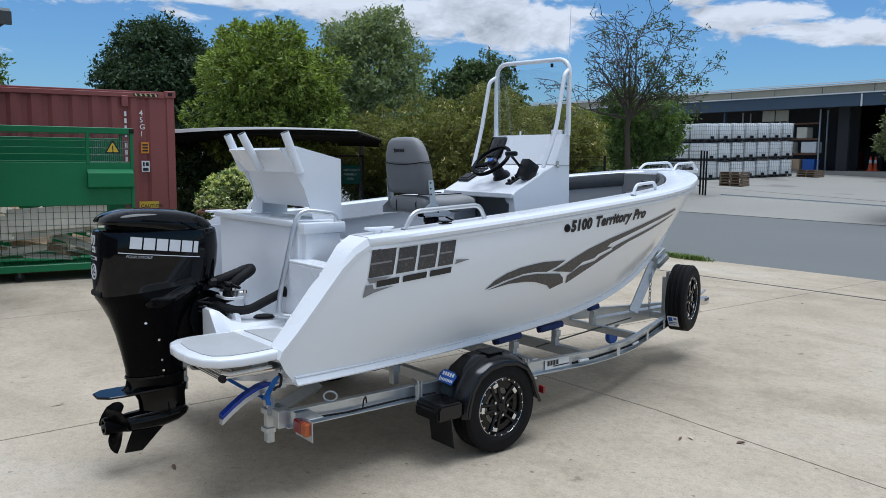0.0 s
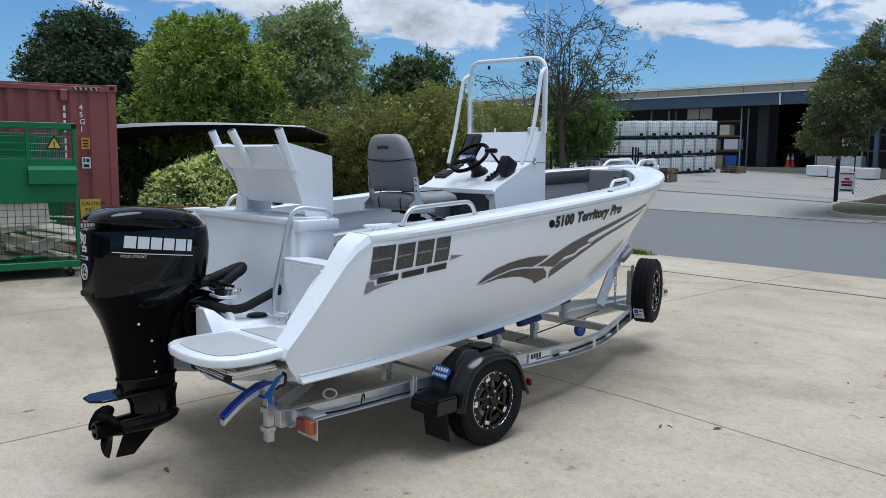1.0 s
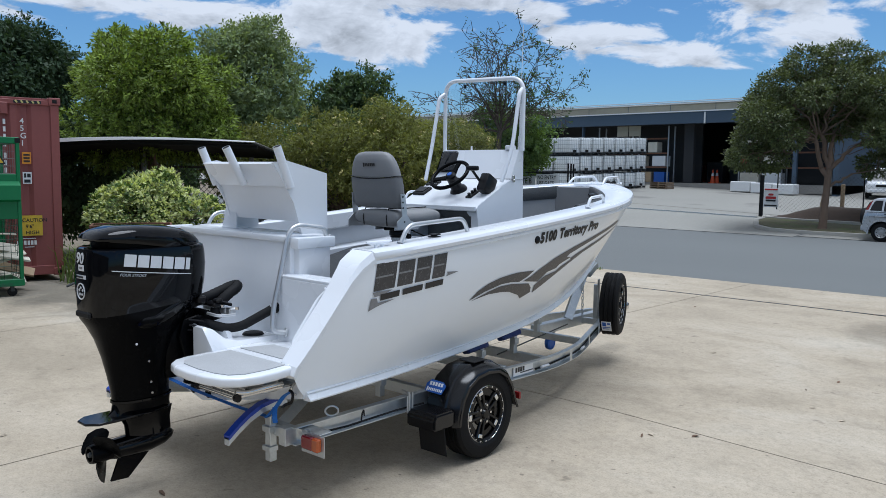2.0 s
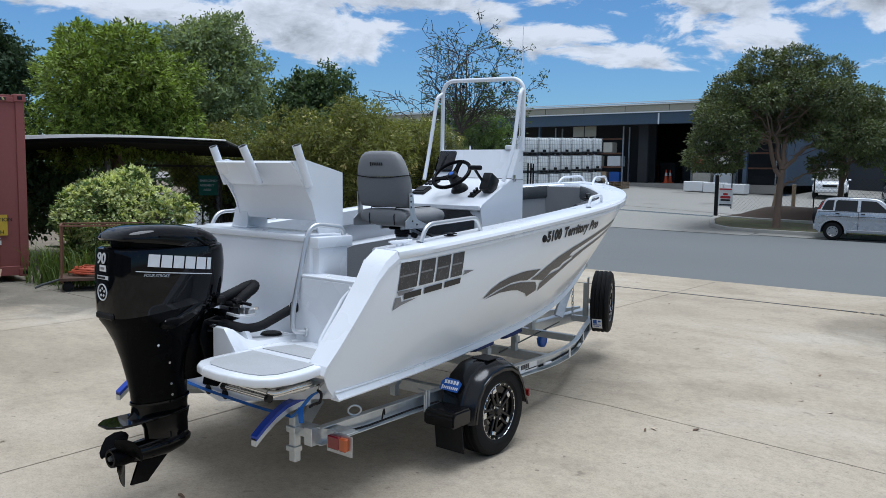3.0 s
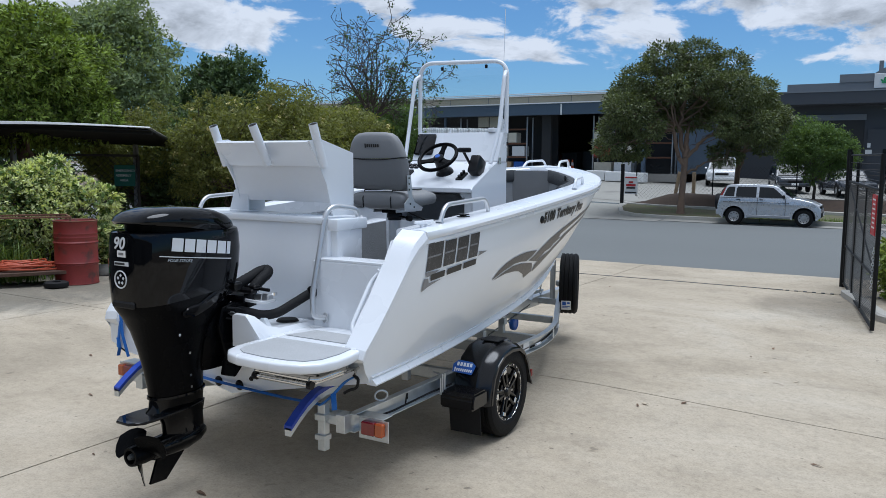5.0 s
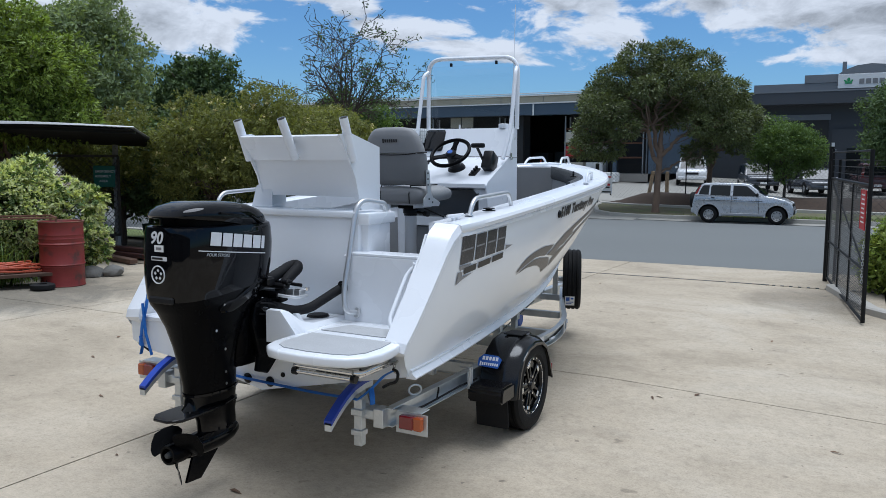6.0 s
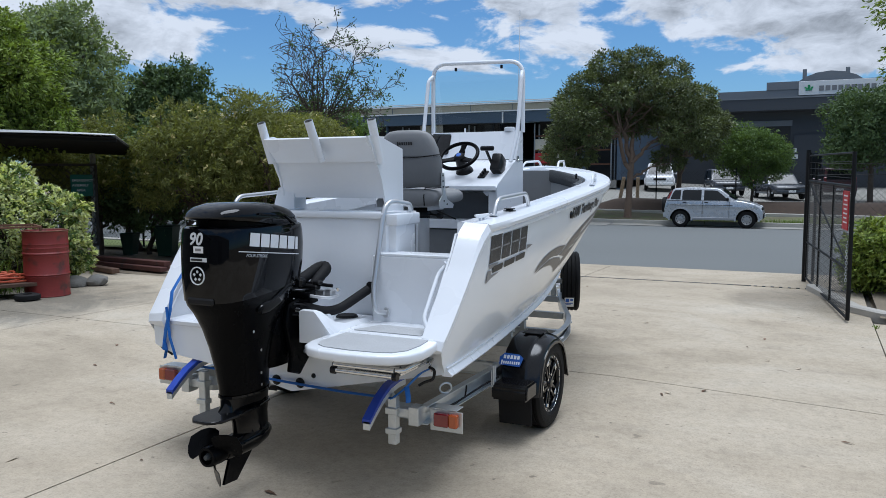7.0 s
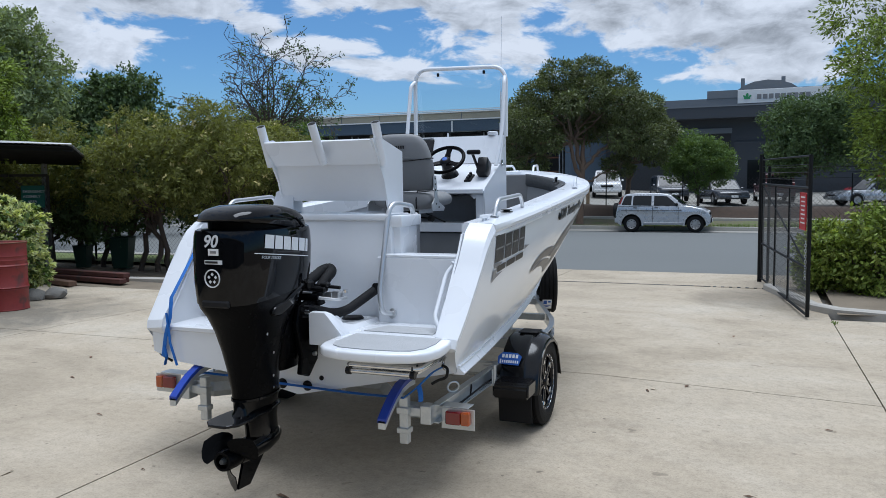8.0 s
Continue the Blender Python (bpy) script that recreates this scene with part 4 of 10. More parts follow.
decal("side_graphic", [SWOOSH_TOP, SWOOSH_MAIN, SWOOSH_EDGE, SWOOSH_LOW], M["decal_dark"], 0.004, "charcoal checker-plate patterned swoosh")


# maker's mark drawn as plain blocks
T0, T1 = 1.205, 1.345


def block(x0, x1, z0=T0, z1=T1, lean=0.02, rise=0.035):
    f = lambda x, z: (x + lean * (z - z0) / 0.14, z + rise * (x - 0.44) / 0.6)
    return [f(x0, z0), f(x1, z0), f(x1, z1), f(x0, z1)]


marks = [block(0.42, 0.585, 1.190, 1.345), block(0.605, 0.735, 1.190, 1.335), block(0.755, 0.885, 1.190, 1.335), block(0.905, 1.02, 1.190, 1.335)]
for o in marks:
    decal("mark_block", [o], M["decal_dark"], 0.004, "charcoal block of the maker's mark")
for o in ([(0.413, 1.185), (0.57, 1.188), (0.50, 1.165), (0.43, 1.158)], [(0.405, 1.150), (0.45, 1.150), (0.46, 1.122), (0.60, 1.132), (0.46, 1.103), (0.389, 1.08)], [(1.03, 1.220), (1.155, 1.244), (1.04, 1.250), (1.05, 1.236)]):
    decal("mark_slash", [o], M["decal_grey"], 0.005, "grey slash beside the mark")
for a, b in ((0.43, 0.575), (0.615, 0.725), (0.765, 0.875), (0.915, 1.01)):
    decal("mark_stripe", [block(a, b, 1.262, 1.272)], M["decal_grey"], 0.0052)
words = [block(a, b, 1.130, 1.166, 0.01, 0.045) for a, b in ((0.475, 0.628), (0.655, 0.825), (0.850, 1.01))]
for o in words:
    decal("word_bar", [o], M["decal_black"], 0.006, "small dark word shown as a plain bar")
for s in (1,):
    bm = letters("5100", 0.100, 0.10, 0.0062, 1.08)
    bmesh.ops.transform(bm, matrix=Matrix.Translation((2.062, 1.366, 0)) @ pose(0, 0, 0, 0, 0, 4.5), verts=bm.verts)
    part("model_number", on_side(bm, s, 0.004), M["decal_black"], boat, "black model number", smooth=0)
    bm = letters("Territory Pro", 0.100, 0.10, 0.0058, 1.08)
    bmesh.ops.transform(bm, matrix=Matrix.Translation((2.318, 1.387, 0)) @ pose(0, 0, 0, 0, 0, 4.5) @ Matrix.Diagonal((0.962, 1, 1, 1)), verts=bm.verts)
    part("model_name", on_side(bm, s, 0.004), M["decal_black"], boat, "black model lettering", smooth=0)

# ---- bait station ----
bait = thing("bait_station", "white bait board with three rod holders on the stern box", "bait board")
for x in (0.36, -0.36):
    bm = bmesh.new()
    prism(bm, [(0.245, 1.90), (0.34, 1.915), (0.655, 1.84), (0.66, 1.465), (0.46, 1.465), (0.395, 1.66)], 0.012, axes((x - 0.006, 0, 0), (0, 1, 0), (0, 0, 1)))
    part("side_plate", bm, M["white"], bait)
bm = bmesh.new()
loft(bm, [[(-0.355, 0.245, 1.90), (0.355, 0.245, 1.90)], [(-0.355, 0.36, 1.765), (0.355, 0.36, 1.765)]])
part("back_lip", solid(bm, 0.012), M["white"], bait)
bm = bmesh.new()
loft(bm, [[(-0.355, 0.372, 1.77), (0.355, 0.372, 1.77)], [(-0.355, 0.452, 1.548), (0.355, 0.452, 1.548)]])
part("back_panel", solid(bm, 0.01), M["white_tex"], bait)
bm = bmesh.new()
loft(bm, [[(-0.355, 0.25, 1.895), (0.355, 0.25, 1.895)], [(-0.355, 0.34, 1.906), (0.355, 0.34, 1.906)], [(-0.355, 0.655, 1.83), (0.355, 0.655, 1.83)], [(-0.355, 0.655, 1.62), (0.355, 0.655, 1.62)]])
part("cutting_board", solid(bm, 0.012), M["white"], bait)
bm = boxes(((-0.355, 0.47, 1.475), (0.16, 0.10, 0.012), 0.003))
prism(bm, [(-0.44, 1.475), (-0.28, 1.475), (-0.28, 1.58), (-0.36, 1.62), (-0.40, 1.60)], 0.01, axes((0, 0.44, 0), (1, 0, 0), (0, 0, 1)))
part("foot_plate", bm, M["white"], bait)
for a, b in (((-0.37, 0.235, 1.993), (-0.376, 0.345, 1.76)), ((0.03, 0.15, 1.99), (0.030, 0.275, 1.765)), ((0.376, 0.265, 1.995), (0.374, 0.365, 1.755))):
    bm = bmesh.new()
    a, b = Vector(a), Vector(b)
    d = (b - a).normalized()
    tube(bm, [a, b], 0.0255, 16, caps=False)
    tube(bm, [b, a + d * 0.004], 0.0215, 16, caps=False)
    u = d.cross(Vector((1, 0, 0))).normalized()
    h = part("rod_holder", bm, M["rail_white"], bait, "white tube rod holder", smooth=50)
    # black plug just inside the mouth, in place of the bore's shade
    bm = bmesh.new()
    tube(bm, [a + d * 0.0015, a + d * 0.11], 0.0212, 16)
    part("rod_holder_core", bm, M["rubber"], h, "black plug painting in the shade inside the tube")

# ---- console ----
console = thing("helm_console", "white centre console with wheel, throttle and windscreen rail", "console")
for x in (0.395, -0.407):
    bm = bmesh.new()
    prism(bm, [(2.17, 0.81), (2.14, 1.42), (2.11, 1.585), (2.13, 1.608), (2.54, 1.806), (2.645, 2.045), (2.705, 2.045), (2.73, 0.81)], 0.012, axes((x, 0, 0), (0, 1, 0), (0, 0, 1)))
    part("side_panel", bm, M["white"], console)
bm = bmesh.new()
loft(bm, [[(x, y, z) for x in (-0.40, 0.40)] for y, z in [(2.112, 1.585), (2.13, 1.61), (2.54, 1.808), (2.645, 2.05), (2.708, 2.05), (2.735, 0.82)]])
part("dash", solid(bm, 0.012), M["white"], console, "white dash and top")
part("dash_seam", boxes(((0.408, 2.625, 1.806), (0.004, 0.165, 0.004)), ((0, 2.541, 1.812), (0.81, 0.004, 0.004))), M["vinyl"], console)
part("foot_panel", boxes(((0, 2.44, 1.18), (0.77, 0.015, 0.72), 0.003)), M["carpet"], console, "grey carpeted foot recess")
part("dash_lip", boxes(((0, 2.108, 1.583), (0.80, 0.018, 0.04), 0.006)), M["white"], console)
for x in (0.36, -0.36):
    bm = bmesh.new()
    box(bm, (x, 2.15, 1.18), (0.07, 0.02, 0.76), 0.006)
    box(bm, (x - 0.045 * (1 if x > 0 else -1), 2.15, 1.555), (0.05, 0.016, 0.06), 0.006, rot(0, 45, 0))
    part("front_stile", bm, M["white"], console)
bm = bmesh.new()
box(bm, (-0.31, 0.02, 0), (0.185, 0.195, 0.02), 0.02, None, 3)
put(bm, axes((0.0, 2.592, 1.93), (1, 0, 0), (0, 0.115, 0.25)))
part("display", bm, M["screen"], console, "black chart plotter screen")
# locker across the foot of the console
part("locker_rail", boxes(((0, 2.165, 1.292), (0.65, 0.022, 0.075), 0.004), ((-0.30, 2.166, 1.03), (0.05, 0.020, 0.45), 0.003), ((0.30, 2.166, 1.03), (0.05, 0.020, 0.45), 0.003)), M["white"], console, "white frame of the foot locker")
part("locker_shelf", boxes(((0, 2.30, 1.322), (0.74, 0.26, 0.010), 0.003)), M["white"], console)
part("locker_door", boxes(((0, 2.182, 1.03), (0.56, 0.012, 0.43), 0.003)), M["carpet"], console, "grey carpeted locker door")
# steering wheel
WC, WN = Vector((0.035, 2.225, 1.838)), Vector((0.0, -0.66, 0.75)).normalized()
wm = axes(WC, (1, 0, 0), Vector((0, WN.z, -WN.y)))
bm = bmesh.new()
tube(bm, [wm @ Vector((0.158 * math.cos(a), 0.158 * math.sin(a), 0)) for a in [2 * math.pi * k / 40 for k in range(40)]], 0.0155, 10, closed=True)
wheel = part("steering_wheel", bm, M["satin_black"], console, "black three-spoke steering wheel", smooth=60)
bm = bmesh.new()
for a in (90, 205, 335):
    c, s_ = math.cos(radians(a)), math.sin(radians(a))
    loft(bm, [[wm @ Vector((c * r - s_ * w, s_ * r + c * w, h)) for w, h in ((-wd, -0.03 * (1 - r / 0.18)), (wd, -0.03 * (1 - r / 0.18)), (wd * 0.8, 0.012 - 0.03 * (1 - r / 0.18)), (-wd * 0.8, 0.012 - 0.03 * (1 - r / 0.18)))] for r, wd in ((0.03, 0.032), (0.095, 0.021), (0.152, 0.026))], closed=True)
part("spoke", bm, M["satin_black"], wheel)
bm = lathe(bmesh.new(), [(0, 0.012), (0.03, 0.010), (0.045, -0.005), (0.042, -0.05), (0.05, -0.13), (0.07, -0.155), (0.075, -0.175)], 20, "Z")
part("hub", put(bm, wm), M["plastic"], wheel)
bm = lathe(bmesh.new(), [(0, 0.016), (0.02, 0.014), (0.022, 0.01)], 16, "Z")
part("hub_badge", put(bm, wm), M["blue_label"], wheel, "small blue hub badge")
# throttle box and lever
part("control_box", boxes(((0.335, 2.325, 1.765), (0.085, 0.13, 0.15), 0.014, rot(-28, 0, 0), 2)), M["plastic"], console, "black throttle control box")
bm = bmesh.new()
tube(bm, fillet([(0.285, 2.335, 1.76), (0.282, 2.27, 1.82), (0.282, 2.195, 1.885)], 0.02), 0.013, 8, flat=0.7)
box(bm, (0.295, 2.19, 1.893), (0.115, 0.038, 0.038), 0.014, None, 2)
part("throttle_lever", bm, M["plastic"], console, "black throttle lever")
bm = boxes(((0.225, 2.28, 1.688), (0.06, 0.12, 0.016), 0.004, rot(26, 0, 0)))
for y in (2.245, 2.285, 2.32):
    tube(bm, [(0.225, y, 1.69 + 0.48 * (y - 2.28)), (0.225, y - 0.012, 1.715 + 0.48 * (y - 2.28))], 0.012, 10)
part("ignition_panel", bm, M["plastic"], console, "black ignition switch panel")
part("radio", boxes(((-0.33, 2.30, 1.70), (0.125, 0.12, 0.03), 0.004, rot(26, 0, 0)), ((-0.33, 2.295, 1.716), (0.09, 0.08, 0.006), 0, rot(26, 0, 0))), M["plastic"], console, "black marine radio")
bm = bmesh.new()
for i in range(3):
    for j in range(2):
        box(bm, (-0.375 + 0.045 * i, 2.42 + 0.04 * j, 1.754 + 0.0195 * j), (0.034, 0.03, 0.018), 0.003, rot(26, 0, 0))
part("switch_panel", bm, M["plastic"], console, "black rocker switches")
for s in (1, -1):
    bm = bmesh.new()
    tube(bm, fillet([(s * 0.405, 2.42, 1.79), (s * 0.43, 2.52, 2.05), (s * 0.425, 2.61, 2.50), (s * 0.41, 2.665, 2.535)], 0.12), 0.0165, 10)
    part("side_rail", bm, M["rail_white"], console, "white angled grab rail", smooth=50)
bm = bmesh.new()
tube(bm, fillet([(-0.415, 2.68, 2.04), (-0.415, 2.68, 2.645), (0.415, 2.68, 2.625), (0.415, 2.68, 2.04)], 0.13, 8), 0.0175, 12)
part("windscreen_hoop", bm, M["rail_white"], console, "white tube hoop round the windscreen", smooth=50)
bm = bmesh.new()
box(bm, (0, 2.70, 2.31), (0.80, 0.006, 0.54))
ws = part("windscreen", bm, M["acrylic"], console, "clear acrylic windscreen")
ws.visible_shadow = False
for x in (-0.20, 0.22):
    part("hoop_clip", boxes(((x, 2.685, 2.59), (0.02, 0.02, 0.03), 0.004)), M["plastic"], console)
bm = bmesh.new()
lathe(bm, [(0, 0.035), (0.035, 0.035), (0.045, 0.03), (0.045, 0.0)], 18, "Z", (0.30, 2.675, 2.05))
part("nav_light", bm, M["white"], console)
part("screen_stud", tube(bmesh.new(), [(-0.11, 2.675, 2.05), (-0.11, 2.675, 2.085)], 0.008, 8), M["white"], console)
bm = bmesh.new()
tube(bm, [(0.36, 2.72, 2.02), (0.36, 2.72, 2.16)], 0.014, 8)
tube(bm, [(0.36, 2.72, 2.16), (0.36, 2.72, 2.42)], 0.006, 6)
tube(bm, [(0.36, 2.72, 2.42), (0.365, 2.73, 3.05)], 0.0025, 5)
part("aerial", bm, M["rail_white"], console, "thin white whip aerial")
part("latch", boxes(((0.414, 2.57, 1.815), (0.010, 0.022, 0.055), 0.003), ((0.420, 2.57, 1.80), (0.012, 0.014, 0.022), 0.003)), M["stainless"], console)

# ---- helm seat ----
seat = thing("pedestal_chair", "grey padded swivel helm seat on an alloy pedestal", "seat")


def cushion(secs, mat, name, label=""):
    bm = bmesh.new()
    loft(bm, secs, closed=True, cap0=True, cap1=True)
    bmesh.ops.recalc_face_normals(bm, faces=bm.faces)
    return part(name, bm, mat, seat, label, smooth=70)


def ring(cx, cy, cz, w, d, n=20, p=3.2, tilt=0.0):
    out = []
    for k in range(n):
        a = 2 * math.pi * k / n
        c, s_ = math.cos(a), math.sin(a)
        x, y = w * math.copysign(abs(c) ** (2 / p), c), d * math.copysign(abs(s_) ** (2 / p), s_)
        out.append((cx + x, cy + y, cz + tilt * y))
    return out


SX = 0.0
cushion([ring(SX, 1.475 - 0.16 * (z - 1.60), z, w, d) for z, w, d in [(1.595, 0.205, 0.03), (1.60, 0.232, 0.045), (1.64, 0.243, 0.055), (1.75, 0.25, 0.06), (1.80, 0.246, 0.057), (1.815, 0.244, 0.056)]], M["vinyl"], "backrest", "grey vinyl backrest")
cushion([ring(SX, 1.475 - 0.16 * (z - 1.60), z, w, d) for z, w, d in [(1.818, 0.240, 0.053), (1.87, 0.229, 0.055), (1.93, 0.205, 0.052), (1.97, 0.176, 0.046), (1.992, 0.14, 0.034), (2.0, 0.085, 0.02)]], M["vinyl_light"], "headrest", "lighter grey upper backrest")
bm = bmesh.new()
tube(bm, [(x + SX, y, z - 0.020 * (1 - (x / 0.244) ** 2)) for x, y, z in ring(0, 1.475 - 0.16 * 0.215, 1.826, 0.2455, 0.0595, 40)], 0.0035, 6, closed=True)
part("piping", bm, M["rubber"], seat, "dark piped seam across the backrest")
bm = bmesh.new()
secs = []
for y, w, h, zc in [(1.43, 0.20, 0.03, 1.525), (1.44, 0.225, 0.055, 1.525), (1.50, 0.235, 0.065, 1.52), (1.70, 0.235, 0.06, 1.52), (1.84, 0.23, 0.062, 1.53), (1.905, 0.215, 0.055, 1.525), (1.935, 0.19, 0.035, 1.515)]:
    secs.append([(SX + x, y, zc + z) for x, z, _ in [(a[0], a[1], 0) for a in ring(0, 0, 0, w, h)]])
loft(bm, secs, closed=True, cap0=True, cap1=True)
bmesh.ops.recalc_face_normals(bm, faces=bm.faces)
part("seat_cushion", bm, M["vinyl_light"], seat, "light grey vinyl seat cushion", smooth=70)
for x in (-0.12, 0.12):
    bm = bmesh.new()
    tube(bm, [(SX + x, 1.434, 1.465), (SX + x, 1.425, 1.53), (SX + x, 1.45, 1.592), (SX + x, 1.60, 1.588), (SX + x, 1.85, 1.594)], 0.004, 6)
    part("cushion_piping", bm, M["rubber"], seat)
for s in (1, -1):
    bm = bmesh.new()
    prism(bm, [(1.40, 1.45), (1.62, 1.445), (1.64, 1.47), (1.53, 1.51), (1.50, 1.55), (1.475, 1.70), (1.435, 1.70), (1.45, 1.54), (1.40, 1.50)], 0.008, axes((SX + s * 0.255 - 0.004, 0, 0), (0, 1, 0), (0, 0, 1)))
    hp = part("hinge_plate", bm, M["alloy"], seat, "alloy hinge plate")
    bm = bmesh.new()
    for hy, hz in ((1.455, 1.60), (1.452, 1.64), (1.45, 1.68), (1.47, 1.50), (1.52, 1.475)):
        tube(bm, [(SX + s * 0.258, hy, hz), (SX + s * 0.263, hy, hz)], 0.007, 8)
    part("hinge_bolt", bm, M["dark_steel"], hp)
part("seat_base", boxes(((SX, 1.66, 1.457), (0.27, 0.30, 0.012), 0.004), ((SX - 0.10, 1.66, 1.440), (0.012, 0.26, 0.03), 0.003), ((SX + 0.10, 1.66, 1.440), (0.012, 0.26, 0.03), 0.003)), M["alloy"], seat, "alloy seat base plate")
part("seat_slide", boxes(((SX, 1.66, 1.430), (0.13, 0.16, 0.022), 0.006)), M["satin_black"], seat)
bm = lathe(bmesh.new(), [(0.0, 1.42), (0.052, 1.42), (0.058, 1.410), (0.058, 1.385), (0.050, 1.378), (0.050, 1.365), (0.0, 1.365)], 24, "Z", (SX, 1.66, 0))
part("swivel", bm, M["plastic"], seat)
bm = lathe(bmesh.new(), [(0.0, 1.37), (0.044, 1.37), (0.044, 0.83), (0.12, 0.82), (0.12, 0.812), (0, 0.812)], 24, "Z", (SX, 1.66, 0))
part("pedestal", bm, M["alloy"], seat, "round alloy pedestal")
bm = bmesh.new()
tube(bm, [(SX + 0.05, 1.66, 1.395), (SX + 0.15, 1.62, 1.385)], 0.008, 8)
tube(bm, [(SX + 0.14, 1.62, 1.387), (SX + 0.175, 1.61, 1.383)], 0.02, 10)
part("lever", bm, M["plastic"], seat)
bm = bmesh.new()
tube(bm, [(SX + 0.06, 1.75, 1.42), (SX + 0.18, 1.85, 1.35)], 0.006, 8)
part("lever", bm, M["plastic"], seat)
bm = bmesh.new()
for k in range(7):
    box(bm, (SX - 0.055 + 0.018 * k, 1.376 - 0.012, 1.905), (0.012, 0.002, 0.022 if k else 0.030), 0, rot(9, 0, 0))
part("seat_mark", bm, M["decal_black"], seat)

# ---- outboard motor ----
motor = thing("outboard_motor", "gloss black four-stroke outboard motor on the transom", "outboard motor")


def sring(cx, cy, z, w, d, n=36, p=3.0, dz=0.0, front=1.0, dq=0.0):
    """A rounded-square ring; front narrows its forward half."""
    out = []
    for k in range(n):
        a = 2 * math.pi * k / n
        c, s_ = math.cos(a), math.sin(a)
        x, y = w * math.copysign(abs(c) ** (2 / p), c), d * math.copysign(abs(s_) ** (2 / p), s_)
        if y > 0:
            x *= 1 - (1 - front) * (y / d) ** 2
        out.append((cx + x, cy + y, z + dz * y + dq * y * y))
    return out


def rings(secs, mat, name, parent=None, label="", smooth=45, cap0=True, cap1=True):
    bm = bmesh.new()
    loft(bm, secs, closed=True, cap0=cap0, cap1=cap1)
    bmesh.ops.recalc_face_normals(bm, faces=bm.faces)
    return part(name, bm, mat, parent or motor, label, smooth=smooth)


cowl = rings([sring(0, cy, z, w, d, dz=dz, front=0.90, p=3.3) for z, cy, w, d, dz in [(1.085, -0.395, 0.175, 0.305, 0.10), (1.10, -0.39, 0.195, 0.333, 0.10), (1.20, -0.385, 0.208, 0.343, 0.06), (1.32, -0.380, 0.211, 0.346, 0.0), (1.395, -0.380, 0.208, 0.340, 0.0), (1.424, -0.380, 0.203, 0.333, 0.0), (1.432, -0.380, 0.190, 0.318, 0.0)]],
             M["gloss_black"], "cowl", label="gloss black engine cowl")
rings([sring(0, -0.375, z, w, d, dz=-0.10, front=0.84) for z, w, d in [(1.40, 0.165, 0.275), (1.49, 0.165, 0.275)]], M["satin_black"], "air_intake", cowl, "recessed black air intake")
rings([sring(0, cy, z, w, d, dz=dz, front=0.86, p=3.0, dq=dq) for z, cy, w, d, dz, dq in [(1.430, -0.382, 0.17, 0.295, -0.16, -0.15), (1.434, -0.382, 0.193, 0.324, -0.17, -0.20), (1.474, -0.384, 0.197, 0.330, -0.11, -0.28), (1.508, -0.383, 0.188, 0.318, -0.09, -0.38), (1.528, -0.380, 0.168, 0.288, -0.08, -0.38), (1.540, -0.375, 0.125, 0.215, -0.08, -0.30), (1.545, -0.370, 0.06, 0.11, -0.06, -0.2)]],
      M["gloss_black"], "cowl_cap", cowl, "gloss black cowl top with an overhanging rear lip", smooth=60)
for s in (1, -1):
    part("cowl_crease", tube(bmesh.new(), [(s * 0.196, -0.52, 1.492), (s * 0.192, -0.36, 1.474), (s * 0.165, -0.20, 1.440), (s * 0.13, -0.12, 1.405)], 0.006, 6), M["satin_black"], cowl)
    part("cowl_crease", tube(bmesh.new(), [(s * 0.196, -0.30, 1.472), (s * 0.185, -0.20, 1.420), (s * 0.16, -0.115, 1.37)], 0.005, 6), M["satin_black"], cowl)


def ramp(x, table):
    for (a, va), (b, vb) in zip(table, table[1:]):
        if x <= b:
            return va + (vb - va) * max(0.0, (x - a) / (b - a))
    return table[-1][1]


def flank(y, z, out):
    """A point on the starboard flank of the lower cowl, a little proud of it."""
    w, d = ramp(z, [(0.58, 0.085), (0.72, 0.100), (0.82, 0.118), (0.92, 0.140), (1.0, 0.165), (1.06, 0.186), (1.098, 0.195), (1.2, 0.208)]), ramp(z, [(0.58, 0.166), (0.72, 0.18), (0.82, 0.203), (0.92, 0.24), (1.0, 0.285), (1.06, 0.312), (1.098, 0.326), (1.2, 0.343)])
    v = (y + 0.405) / d
    x = w * max(1e-4, 1 - abs(v) ** 2.8) ** (1 / 2.8) * (1 - 0.2 * max(v, 0) ** 2)
    return x + out


SIDE_TOP = [(-0.515, 1.022), (-0.47, 1.050), (-0.42, 1.052), (-0.36, 1.085), (-0.27, 1.125), (-0.17, 1.145)]
SIDE_LOW = [(-0.515, 1.008), (-0.49, 0.988), (-0.42, 0.983), (-0.34, 1.010), (-0.25, 1.055), (-0.17, 1.098)]
for s in (1, -1):
    bm = bmesh.new()
    secs = []
    for k in range(19):
        y = -0.513 + 0.341 * k / 18
        hi, lo = ramp(y, SIDE_TOP), ramp(y, SIDE_LOW)
        secs.append([(s * flank(y, lo + (hi - lo) * u, 0.002 + 0.008 * (0 < u < 1)), y, lo + (hi - lo) * u) for u in (0, 0.12, 0.35, 0.65, 0.88, 1)])
    loft(bm, secs)
    part("side_cover", solid(bm, 0.012), M["gloss_black"], cowl, "raised gloss black side cover", smooth=50)
    for y, z in ((-0.42, 0.79), (-0.40, 0.665), (-0.39, 0.60), (-0.50, 0.90)):
        bm = bmesh.new()
        tube(bm, [(s * (flank(y, z, -0.006)), y, z), (s * (flank(y, z, 0.004)), y, z)], 0.0075, 8)
        part("cover_bolt", bm, M["stainless"], motor)
